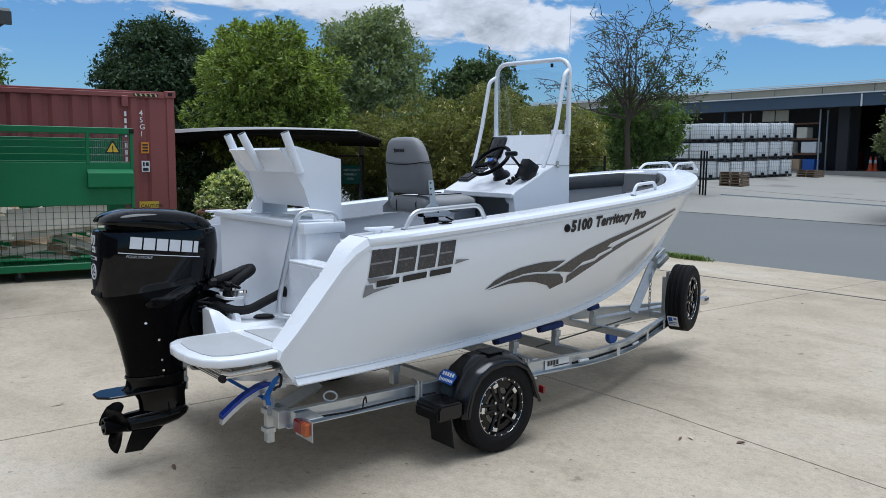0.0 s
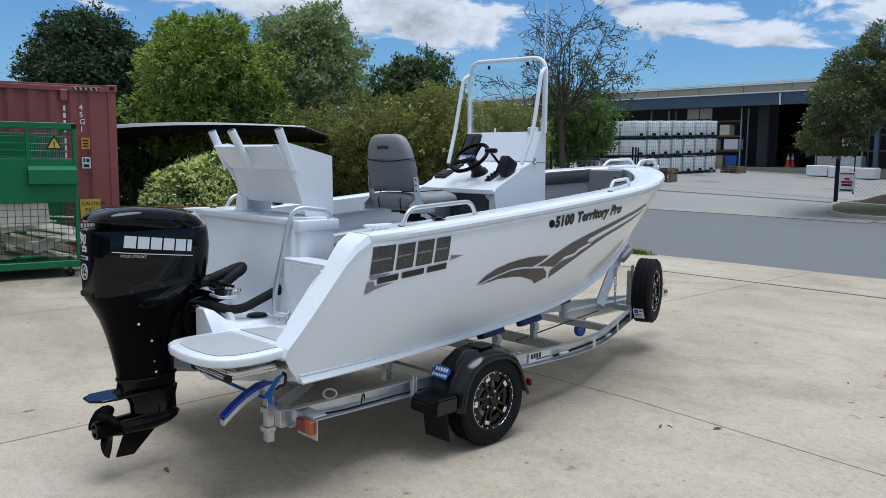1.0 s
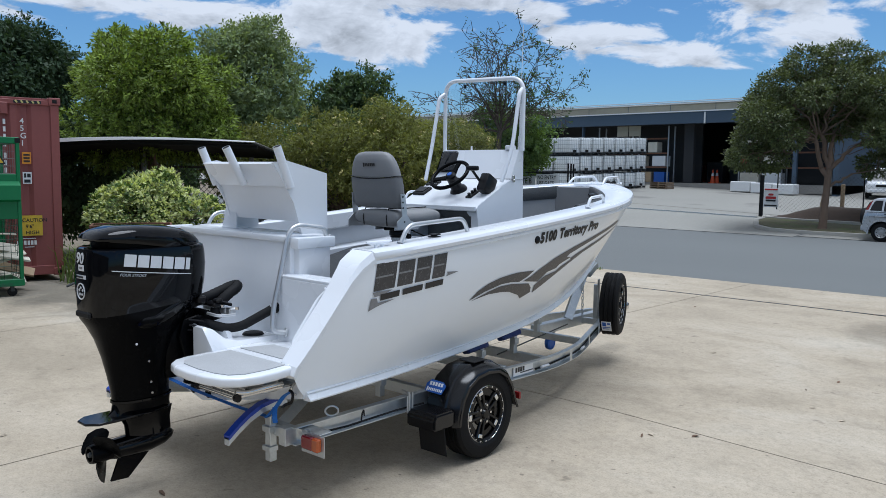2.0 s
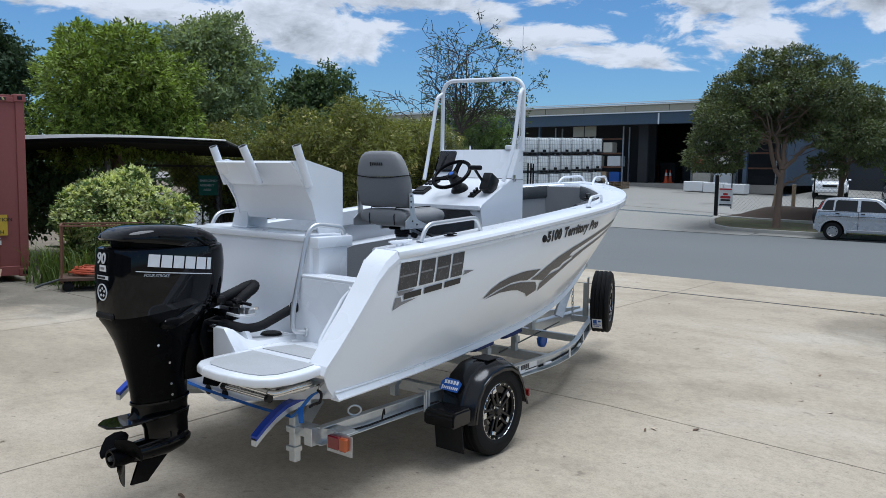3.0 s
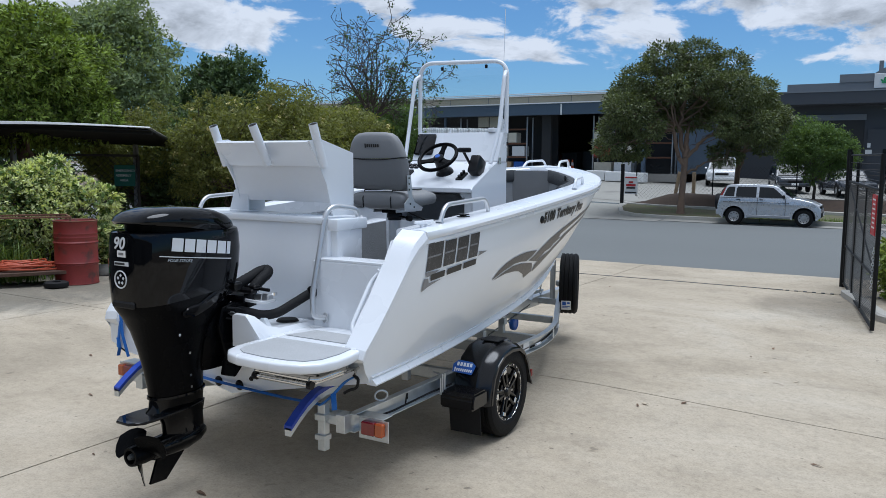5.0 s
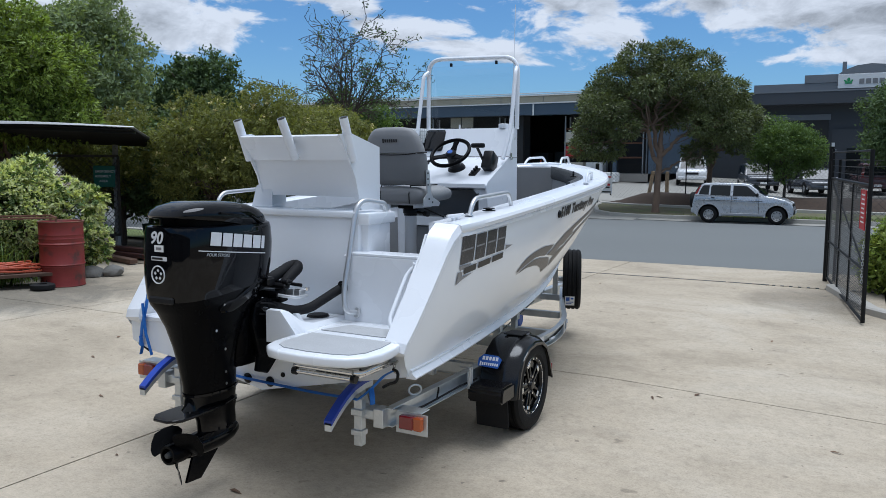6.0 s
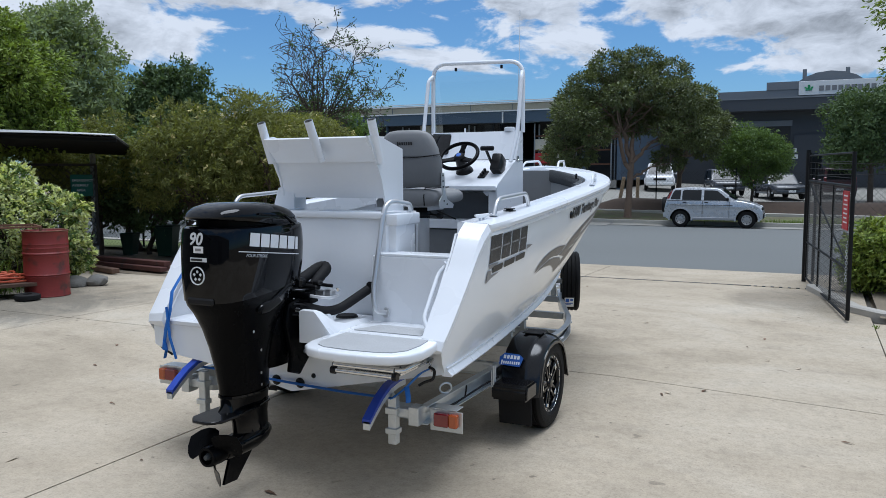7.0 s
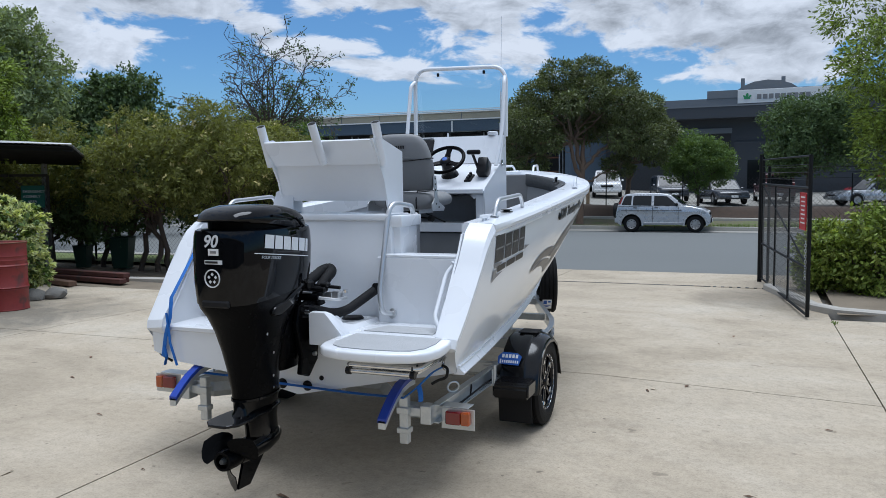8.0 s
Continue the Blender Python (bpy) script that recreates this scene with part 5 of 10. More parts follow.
# raised black block standing in for the dark recess at the cowl's rear
part("rear_grip", boxes(((0.0, -0.722, 1.075), (0.16, 0.02, 0.035), 0.008)), M["rubber"], cowl, "black block painted as the shaded slot in the cowl's rear")
# lower cover and leg
rings([sring(0, cy, z, w, d, p=p, front=f, dz=dz) for z, cy, w, d, p, f, dz in [(1.098, -0.405, 0.195, 0.318, 3.0, 0.86, 0.10), (1.06, -0.408, 0.186, 0.312, 2.9, 0.8, 0.06), (1.00, -0.41, 0.165, 0.285, 2.7, 0.75, 0.0), (0.92, -0.415, 0.140, 0.240, 2.6, 0.7, 0), (0.82, -0.42, 0.118, 0.203, 2.5, 0.7, 0), (0.72, -0.42, 0.100, 0.180, 2.4, 0.75, 0), (0.62, -0.412, 0.088, 0.168, 2.4, 0.75, 0), (0.575, -0.41, 0.085, 0.166, 2.4, 0.75, 0)]],
      M["satin_black"], "leg_cover", label="black lower cover")
rings([sring(0, cy, z, w, d, p=2.3, front=0.6) for z, cy, w, d in [(0.572, -0.405, 0.092, 0.178), (0.560, -0.405, 0.092, 0.180), (0.556, -0.405, 0.082, 0.170), (0.515, -0.41, 0.070, 0.172), (0.492, -0.42, 0.062, 0.185)]], M["gloss_black"], "mid_flange")
bm = bmesh.new()
prism(bm, [(-0.045, -0.755), (0.045, -0.755), (0.095, -0.70), (0.10, -0.60), (0.085, -0.40), (0.05, -0.27), (0.0, -0.23), (-0.05, -0.27), (-0.085, -0.40), (-0.10, -0.60), (-0.095, -0.70)], 0.014, Matrix.Translation((0, 0, 0.478)))
bmesh.ops.bevel(bm, geom=bm.edges[:], offset=0.004, segments=1, affect="EDGES")
part("antiventilation_plate", bm, M["gloss_black"], motor, "flat black plate above the propeller")
rings([sring(0, cy, z, w, d, p=2.0, front=0.5) for z, cy, w, d in [(0.485, -0.385, 0.050, 0.165), (0.42, -0.375, 0.044, 0.140), (0.36, -0.37, 0.046, 0.138), (0.33, -0.37, 0.052, 0.138)]], M["gloss_black"], "strut")
bm = bmesh.new()
tube(bm, [(0, -0.60, 0.30), (0, -0.585, 0.30), (0, -0.50, 0.30), (0, -0.38, 0.305), (0, -0.29, 0.312), (0, -0.24, 0.318), (0, -0.215, 0.32)], [0.052, 0.056, 0.062, 0.064, 0.052, 0.032, 0.006], 22)
part("gearcase", bm, M["gloss_black"], motor, "torpedo-shaped gearcase", smooth=60)
bm = bmesh.new()
prism(bm, [(-0.60, 0.12), (-0.50, 0.115), (-0.34, 0.27), (-0.30, 0.31), (-0.50, 0.31), (-0.55, 0.25)], 0.014, axes((-0.007, 0, 0), (0, 1, 0), (0, 0, 1)))
part("skeg", bm, M["gloss_black"], motor)
prop = rings([[(r * math.cos(a), y, 0.30 + r * math.sin(a)) for a in [2 * math.pi * k / 20 for k in range(20)]] for y, r in [(-0.60, 0.050), (-0.64, 0.054), (-0.70, 0.052), (-0.715, 0.048), (-0.715, 0.036), (-0.69, 0.034)]], M["satin_black"], "propeller", label="black three-blade propeller", smooth=50, cap0=False)
for b in range(3):
    a0 = radians(-97 + 120 * b)
    bm = bmesh.new()
    secs = []
    for i in range(8):
        u = i / 7
        r = 0.045 + 0.125 * u
        wd = 0.060 + 0.145 * math.sin(math.pi * (0.10 + 0.74 * u)) - 0.13 * u ** 4
        secs.append([(r * math.cos(a), -0.650 - c * 0.60, 0.30 + r * math.sin(a)) for c, a in [(k * wd / 6 - wd / 2, a0 + (k * wd / 6 - wd / 2) * 0.8 / max(r, 0.10) + 0.25 * u) for k in range(7)]])
    loft(bm, secs)
    part("blade", solid(bm, 0.004), M["satin_black"], prop, smooth=60)
bm = lathe(bmesh.new(), [(0, -0.722), (0.012, -0.722), (0.018, -0.70), (0.018, -0.66)], 12, "Y", (0, 0, 0.30))
part("prop_nut", bm, M["dark_steel"], prop)
# clamp bracket, steering and rigging
for s in (1, -1):
    bm = bmesh.new()
    prism(bm, [(-0.03, 1.00), (-0.12, 1.02), (-0.22, 1.00), (-0.25, 0.90), (-0.20, 0.72), (-0.22, 0.63), (-0.13, 0.60), (-0.04, 0.68), (-0.02, 0.80)], 0.03, axes((s * 0.135 - 0.015, 0, 0), (0, 1, 0), (0, 0, 1)))
    bmesh.ops.bevel(bm, geom=bm.edges[:], offset=0.006, segments=1, affect="EDGES")
    br = part("clamp_bracket", bm, M["satin_black"], motor, "black clamp bracket")
    for y, z in ((-0.10, 0.90), (-0.09, 0.72), (-0.16, 0.96)):
        bm = bmesh.new()
        tube(bm, [(s * 0.145, y, z), (s * 0.168, y, z)], 0.012, 8)
        part("bracket_bolt", bm, M["alloy"], br)
rings([sring(0, -0.20, z, w, d, p=3) for z, w, d in [(0.66, 0.08, 0.11), (0.80, 0.11, 0.13), (1.0, 0.12, 0.12), (1.06, 0.09, 0.10)]], M["satin_black"], "swivel_bracket")
bm = bmesh.new()
tube(bm, [(-0.20, -0.10, 1.03), (0.20, -0.10, 1.03)], 0.02, 12)
part("tilt_tube", bm, M["satin_black"], motor)
bm = bmesh.new()
tube(bm, fillet([(0.20, -0.10, 1.03), (0.30, -0.08, 1.02), (0.30, 0.02, 1.02)], 0.04), 0.009, 8)
box(bm, (0.10, 0.02, 1.03), (0.24, 0.03, 0.035), 0.006)
box(bm, (0.24, 0.03, 1.03), (0.05, 0.05, 0.045), 0.008)
part("steering_link", bm, M["alloy"], motor, "alloy steering link")
bm = bmesh.new()
for x, y in ((0.17, 0.015), (0.29, 0.035)):
    tube(bm, [(x, y, 1.045), (x, y, 1.062)], 0.013, 8)
part("link_bolt", bm, M["stainless"], motor)
bm = boxes(((0.13, -0.04, 1.07), (0.17, 0.05, 0.03), 0.008), ((0.20, -0.03, 1.095), (0.05, 0.045, 0.025), 0.008), ((0.10, -0.10, 1.10), (0.12, 0.06, 0.05), 0.012))
tube(bm, [(0.10, 0.0, 1.085), (0.27, 0.01, 1.075)], 0.010, 8)
part("steering_bracket", bm, M["plastic"], motor, "black steering bracket and ram")
bm = bmesh.new()
for k, (x, z) in enumerate(((0.16, 1.00), (0.17, 0.97), (0.155, 0.94))):
    tube(bm, fillet([(x, -0.20, z), (x + 0.02, -0.10, z - 0.02), (x, -0.03, z - 0.06 - 0.01 * k)], 0.04), 0.006, 6)
part("small_hoses", bm, M["rubber"], motor, "thin black hoses on the bracket")
hose_line = fillet([(0.08, -0.26, 1.055), (0.085, -0.10, 1.085), (0.09, 0.04, 1.125), (0.095, 0.125, 1.155), (0.12, 0.16, 1.165), (0.15, 0.135, 1.15), (0.145, 0.05, 1.10), (0.13, -0.01, 1.03), (0.15, 0.0, 0.975)], 0.045, 6)
bm = bmesh.new()
tube(bm, hose_line, [0.0295 + 0.0024 * (k % 2) for k in range(len(hose_line))], 12)
part("rigging_hose", bm, M["rubber"], motor, "ribbed black rigging hose looping back to the motor", smooth=60)
bm = bmesh.new()
tube(bm, fillet([(0.10, -0.16, 0.985), (0.16, -0.06, 0.955), (0.225, 0.01, 0.928), (0.275, 0.075, 0.938), (0.372, 0.225, 1.035)], 0.07, 7), 0.027, 12)
part("control_cable", bm, M["rubber"], motor, "thick black hose into the stern bulkhead", smooth=60)
part("hose_gasket", boxes(((0.380, 0.243, 1.045), (0.058, 0.012, 0.062), 0.012)), M["rubber"], motor)
part("cable_grommet", lathe(bmesh.new(), [(0, 0.012), (0.055, 0.012), (0.065, 0.0), (0, 0.0)], 24, "Z", (0.26, 0.17, 0.878)), M["rubber"], motor, "flat black grommet on the well floor")
# cowl lettering: the maker's name as plain silver blocks, the number as it reads
marks_flat = []
for k in range(6):
    x0 = -0.595 + 0.071 * k
    w = 0.062 if k < 5 else 0.028
    marks_flat.append((x0, w))


def on_cowl(bm, y0, z0, slope):
    """Wrap a drawing in (along, up) round the cowl's starboard flank."""
    for v in bm.verts:
        y, z = v.co.x, z0 + v.co.y + slope * (v.co.x - y0)
        t = min(abs((y + 0.38) / 0.345), 0.999)
        x = 0.2105 * (1 - t ** 3.3) ** (1 / 3.3) * (1 - 0.10 * max((y + 0.38) / 0.345, 0) ** 2)
        v.co = (x + 0.002 + v.co.z, y, z)
    return bm


for x0, w in marks_flat:
    bm = bmesh.new()
    bm.faces.new([bm.verts.new((x0 + u * w + 0.008 * v, 0.066 * v, 0.001)) for u, v in ((0, 0), (0.5, 0), (1, 0), (1, 0.5), (1, 1), (0.5, 1), (0, 1), (0, 0.5))])
    part("name_block", on_cowl(bm, -0.595, 1.340, -0.12), M["decal_silver"], cowl, "plain silver block of the maker's mark", smooth=0)
bm = bmesh.new()
for k in range(12):
    box(bm, (-0.65 + 0.0375 * (k + 0.5), 0, 0), (0.0375, 0.0045, 0.001))
part("cowl_line", on_cowl(bm, -0.65, 1.318, -0.11), M["decal_silver"], cowl, smooth=0)
part("cowl_small_print", on_cowl(put(letters("FOUR STROKE", 0.021, 0.35, 0.0003), Matrix.Translation((-0.615, 0, 0))), -0.60, 1.288, -0.10), M["ibc_cage"], cowl, "small silver lettering", smooth=0)
RM = lambda x, z: axes((x, -0.7275, z), (1, 0, 0), (0, 0.0, 1))
part("power_number", put(letters("90", 0.082, 0.25, 0.002), RM(-0.06, 1.350)), M["decal_silver"], cowl, "silver number", smooth=0)
part("badge", boxes(((0, -0.728, 1.326), (0.058, 0.003, 0.032), 0.0)), M["decal_white"], cowl)
part("badge_mark", boxes(((0, -0.7305, 1.326), (0.034, 0.002, 0.012), 0.0)), M["decal_grey"], cowl)
part("badge_bar", boxes(((0, -0.729, 1.278), (0.10, 0.003, 0.020), 0.0)), M["decal_silver"], cowl)
part("badge_bar_mark", boxes(((-0.01, -0.7315, 1.278), (0.07, 0.002, 0.010), 0.0)), M["decal_black"], cowl)
bm = bmesh.new()
tube(bm, [(0.042 * math.cos(a) - 0.01, -0.7285, 1.20 + 0.042 * math.sin(a)) for a in [2 * math.pi * k / 28 for k in range(28)]], 0.0035, 6, closed=True)
for k in range(5):
    a = radians(90 + 72 * k)
    box(bm, (-0.01 + 0.020 * math.cos(a), -0.7285, 1.20 + 0.020 * math.sin(a)), (0.012, 0.002, 0.012), 0, rot(0, 45, 0))
part("round_badge", bm, M["decal_silver"], cowl, "round silver badge")

# ---- trailer ----
trailer = thing("boat_trailer", "galvanised single-axle boat trailer with blue skids", "boat trailer")


def channel(pts, h, w, t, mat, name, side=1, parent=None, label=""):
    """A C-section beam along a line, its flanges to one side."""
    bm = bmesh.new()
    prof = [(0, -h / 2), (w, -h / 2), (w, -h / 2 + t), (t, -h / 2 + t), (t, h / 2 - t), (w, h / 2 - t), (w, h / 2), (0, h / 2)]
    pts = [Vector(p) for p in pts]
    secs = []
    for i, p in enumerate(pts):
        d = (pts[min(i + 1, len(pts) - 1)] - pts[max(i - 1, 0)]).normalized()
        n = Vector((d.y, -d.x, 0)).normalized() * side
        secs.append([p + n * a + Vector((0, 0, b)) for a, b in prof])
    loft(bm, secs, closed=True, cap0=True, cap1=True)
    bmesh.ops.recalc_face_normals(bm, faces=bm.faces)
    return part(name, bm, mat, parent or trailer, label, smooth=30)


FZ = 0.415
for s in (1, -1):
    pts = fillet([(s * 0.80, 0.02, FZ), (s * 0.815, 1.4, FZ), (s * 0.82, 2.1, 0.400), (s * 0.79, 2.62, 0.378), (s * 0.68, 3.15, 0.368), (s * 0.51, 3.58, 0.366), (s * 0.26, 4.25, 0.372), (s * 0.09, 4.75, 0.385)], 0.25, 8)
    channel(pts, 0.10, 0.045, 0.006, M["galv"], "side_rail", side=1 if s > 0 else -1, label="galvanised channel side rail")
    run = [(Vector(p), Vector((s * (b.y - a.y), -s * (b.x - a.x), 0)).normalized(), b - a) for a, p, b in zip([Vector(q) for q in pts], [Vector(q) for q in pts[1:]], [Vector(q) for q in pts[2:]]) if 2.30 < p[1] < 4.3]
    bm = bmesh.new()
    tube(bm, [p + n * 0.014 + Vector((0, 0, -0.018 + 0.006 * math.sin(5 * p.y))) for p, n, d in run], 0.007, 6)
    part("rail_loom", bm, M["rubber"], trailer, "black wiring loom along the rail", smooth=60)
    for yy, kind in ((2.46, 0), (3.26, 0), (2.95, 1), (3.60, 1), (4.05, 1)):
        p, n, d = min(run, key=lambda r: abs(r[0].y - yy))
        m = axes(p + n * 0.044, d.normalized(), (0, 0, 1))
        if kind:
            part("rail_stiffener", put(boxes(((0, 0, 0), (0.055, 0.088, 0.004), 0.001)), m), M["galv"], trailer)
        else:
            bm = bmesh.new()
            tube(bm, [m @ Vector((-0.05, -0.005, 0)), m @ Vector((0.06, -0.005, 0))], 0.010, 10)
            part("loom_sleeve", bm, M["decal_silver"], trailer, "pale sleeve on the loom")
for s in (1, -1):
    part("cross_member", tube(bmesh.new(), [(s * 0.79, 0.06, FZ), (s * 0.64, 0.06, FZ), (s * 0.30, 0.50, FZ - 0.02), (s * 0.02, 0.52, FZ - 0.02)], 0.045, 4), M["galv"], trailer, "bent galvanised stern cross-member", smooth=0)
for y, w in ((1.15, 0.81), (1.98, 0.81), (2.55, 0.79), (3.40, 0.575)):
    part("cross_member", boxes(((0, y, FZ if y < 2 else 0.385), (2 * w - 0.02, 0.05, 0.075 if y < 3 else 0.06), 0.004)), M["galv"], trailer)
part("axle", boxes(((0, 1.39, 0.32), (1.84, 0.045, 0.045), 0.004)), M["galv"], trailer)
part("drawbar", boxes(((0, 4.32, 0.385), (0.075, 1.62, 0.10), 0.006)), M["galv"], trailer, "galvanised drawbar")
bm = boxes(((0, 5.13, 0.42), (0.10, 0.20, 0.07), 0.012), ((0, 5.27, 0.41), (0.085, 0.13, 0.09), 0.03, None, 2), ((0, 5.22, 0.49), (0.03, 0.16, 0.03), 0.008, rot(24, 0, 0)), ((0.05, 5.10, 0.36), (0.03, 0.06, 0.12), 0.006))
part("coupling", bm, M["stainless"], trailer, "bright plated ball coupling")


def tread_tyre(R, w, rr):
    """Tyre profile (radius, across) with grooves."""
    h = w / 2
    pr = [(rr - 0.012, -h * 0.72), (rr + 0.004, -h * 0.80), (rr + 0.03, -h * 0.98), (R - 0.045, -h), (R - 0.018, -h * 0.93), (R - 0.006, -h * 0.80)]
    for k in range(4):
        a = -h * 0.70 + h * 1.40 * k / 3
        pr += [(R, a - h * 0.16), (R, a + h * 0.10), (R - 0.007, a + h * 0.12), (R - 0.007, a + h * 0.22)] if k < 3 else [(R, a - h * 0.16), (R, a + h * 0.02)]
    pr += [(R - 0.006, h * 0.80), (R - 0.018, h * 0.93), (R - 0.045, h), (rr + 0.03, h * 0.98), (rr + 0.004, h * 0.80), (rr - 0.012, h * 0.72)]
    return pr


def road_wheel(parent, m, name="road_wheel"):
    """An alloy wheel whose face looks along +x of the frame m."""
    R, w, rr = 0.292, 0.175, 0.178
    wb = bmesh.new()
    lathe(wb, [(0.172, -0.07), (0.172, 0.02), (0.165, 0.05), (0.120, 0.05)], 40, "X")
    wh = part(name, put(wb, m), M["rim_black"], parent, "black alloy wheel with machined rim")
    part("tyre", put(lathe(bmesh.new(), tread_tyre(R, w, rr), 64, "X"), m), M["tyre_wall"], wh, "black grooved tyre", smooth=28)
    part("rim_lip", put(lathe(bmesh.new(), [(0.166, 0.055), (0.169, 0.066), (0.183, 0.074), (0.187, 0.071), (0.184, 0.060), (0.176, 0.050)], 48, "X"), m), M["rim_black"], wh, "black rim edge")
    part("rim_ring", put(lathe(bmesh.new(), [(0.184, 0.070), (0.1865, 0.0755), (0.190, 0.073), (0.187, 0.064)], 48, "X"), m), M["silver"], wh, "machined silver rim edge")
    for k in range(5):
        a = radians(72 * k + 18)
        sm = m @ pose(0, 0, 0, math.degrees(a), 0, 0)
        bm = bmesh.new()
        for o in (-0.020, 0.020):
            box(bm, (0.052, o * 1.15, 0.105), (0.02, 0.020, 0.125), 0.004, rot(-o * 260, 0, 0))
        part("spoke", put(bm, sm), M["rim_black"], wh)
        if True:
            part("spoke_face", put(boxes(((0.064, 0, 0.148), (0.006, 0.040, 0.026), 0.003)), sm), M["silver"], wh)
        bm = bmesh.new()
        tube(bm, [(0.05, 0, 0.058), (0.068, 0, 0.058)], 0.009, 6)
        part("wheel_nut", put(bm, m @ pose(0, 0, 0, math.degrees(a) + 36, 0, 0)), M["stainless"], wh)
    bm = bmesh.new()
    for k in range(20):
        a = radians(18 * k)
        tube(bm, [(0.070, 0.179 * math.cos(a), 0.179 * math.sin(a)), (0.077, 0.179 * math.cos(a), 0.179 * math.sin(a))], 0.006, 6)
    tagged(part("rim_rivets", put(bm, m), M["silver"], wh), kind="stuff")
    part("hub_cap", put(lathe(bmesh.new(), [(0, 0.078), (0.026, 0.076), (0.034, 0.06), (0.085, 0.05), (0.085, 0.03)], 24, "X"), m), M["rim_black"], wh)
    return wh


WY, WZ = 1.385, 0.290
road_wheel(trailer, Matrix.Translation((1.02, WY, WZ)))
road_wheel(trailer, Matrix.Translation((-1.02, WY, WZ)) @ pose(0, 0, 0, 0, 0, 180))


def fender(s):
    bm = bmesh.new()
    arc = [(-0.345, -0.02), (-0.335, 0.06), (-0.30, 0.17), (-0.235, 0.26), (-0.13, 0.318), (0.0, 0.335), (0.13, 0.318), (0.235, 0.26), (0.30, 0.17), (0.345, 0.05), (0.375, -0.02)]
    secs = []
    for y, z in arc:
        r = math.hypot(y, z)
        k = lambda d: ((r - d) / r)
        secs.append([(s * x, WY + y * k(d), WZ + z * k(d)) for x, d in [(0.86, 0.004), (0.875, -0.004), (0.955, -0.004), (0.965, -0.009), (1.02, -0.008), (1.03, 0.002), (1.085, 0.016), (1.108, 0.034), (1.112, 0.045), (1.118, 0.047), (1.118, 0.064)]])
    loft(bm, secs)
    f = part("mudguard", solid(bm, 0.006), M["guard_black"], trailer, "moulded black mudguard", smooth=28)
    bm = bmesh.new()
    prism(bm, [(-0.52, 0.07), (-0.50, 0.10), (-0.33, 0.10), (-0.33, 0.0), (-0.52, 0.0)], 0.235, axes((s * 0.985 - 0.1175, WY, WZ), (0, 1, 0), (0, 0, 1)))
    bmesh.ops.bevel(bm, geom=bm.edges[:], offset=0.012, segments=2, affect="EDGES")
    part("guard_step", bm, M["guard_black"], f, "black moulded step")
    part("mud_flap", boxes(((s * 0.985, WY - 0.405, 0.215), (0.22, 0.008, 0.22), 0.003, rot(8, 0, 0))), M["rubber"], f, "black rubber mud flap")
    bm = boxes(((s * 1.06, WY + 0.395, WZ + 0.04), (0.05, 0.02, 0.05), 0.004))
    part("marker_lamp", bm, M["red_lens"], f, "small red side marker")
    part("guard_top_pad", boxes(((s * 0.975, WY + 0.0, WZ + 0.342), (0.13, 0.14, 0.008), 0.003)), M["rubber"], f)
    if s > 0:
        m = axes((0.92, WY - 0.295, WZ + 0.20), (1, 0, 0), (0, 0.50, 0.86))
        bm = bmesh.new()
        prism(bm, [(-0.075, -0.035), (0.065, -0.040), (0.080, 0.02), (0.05, 0.042), (-0.05, 0.046), (-0.08, 0.015)], 0.002, m @ Matrix.Translation((0, 0, 0.012)))
        lb = part("guard_label", bm, M["blue_label"], f, "blue and white maker's label")
        bm = bmesh.new()
        for k in range(5):
            box(bm, (-0.045 + 0.023 * k, 0.02, 0.0145), (0.016, 0.024, 0.002))
        for k in range(9):
            box(bm, (-0.06 + 0.0145 * k, -0.018, 0.0145), (0.009, 0.018 if k else 0.03, 0.002))
        part("label_bars", put(bm, m), M["decal_white"], lb)
    return f


for s in (1, -1):
    fender(s)
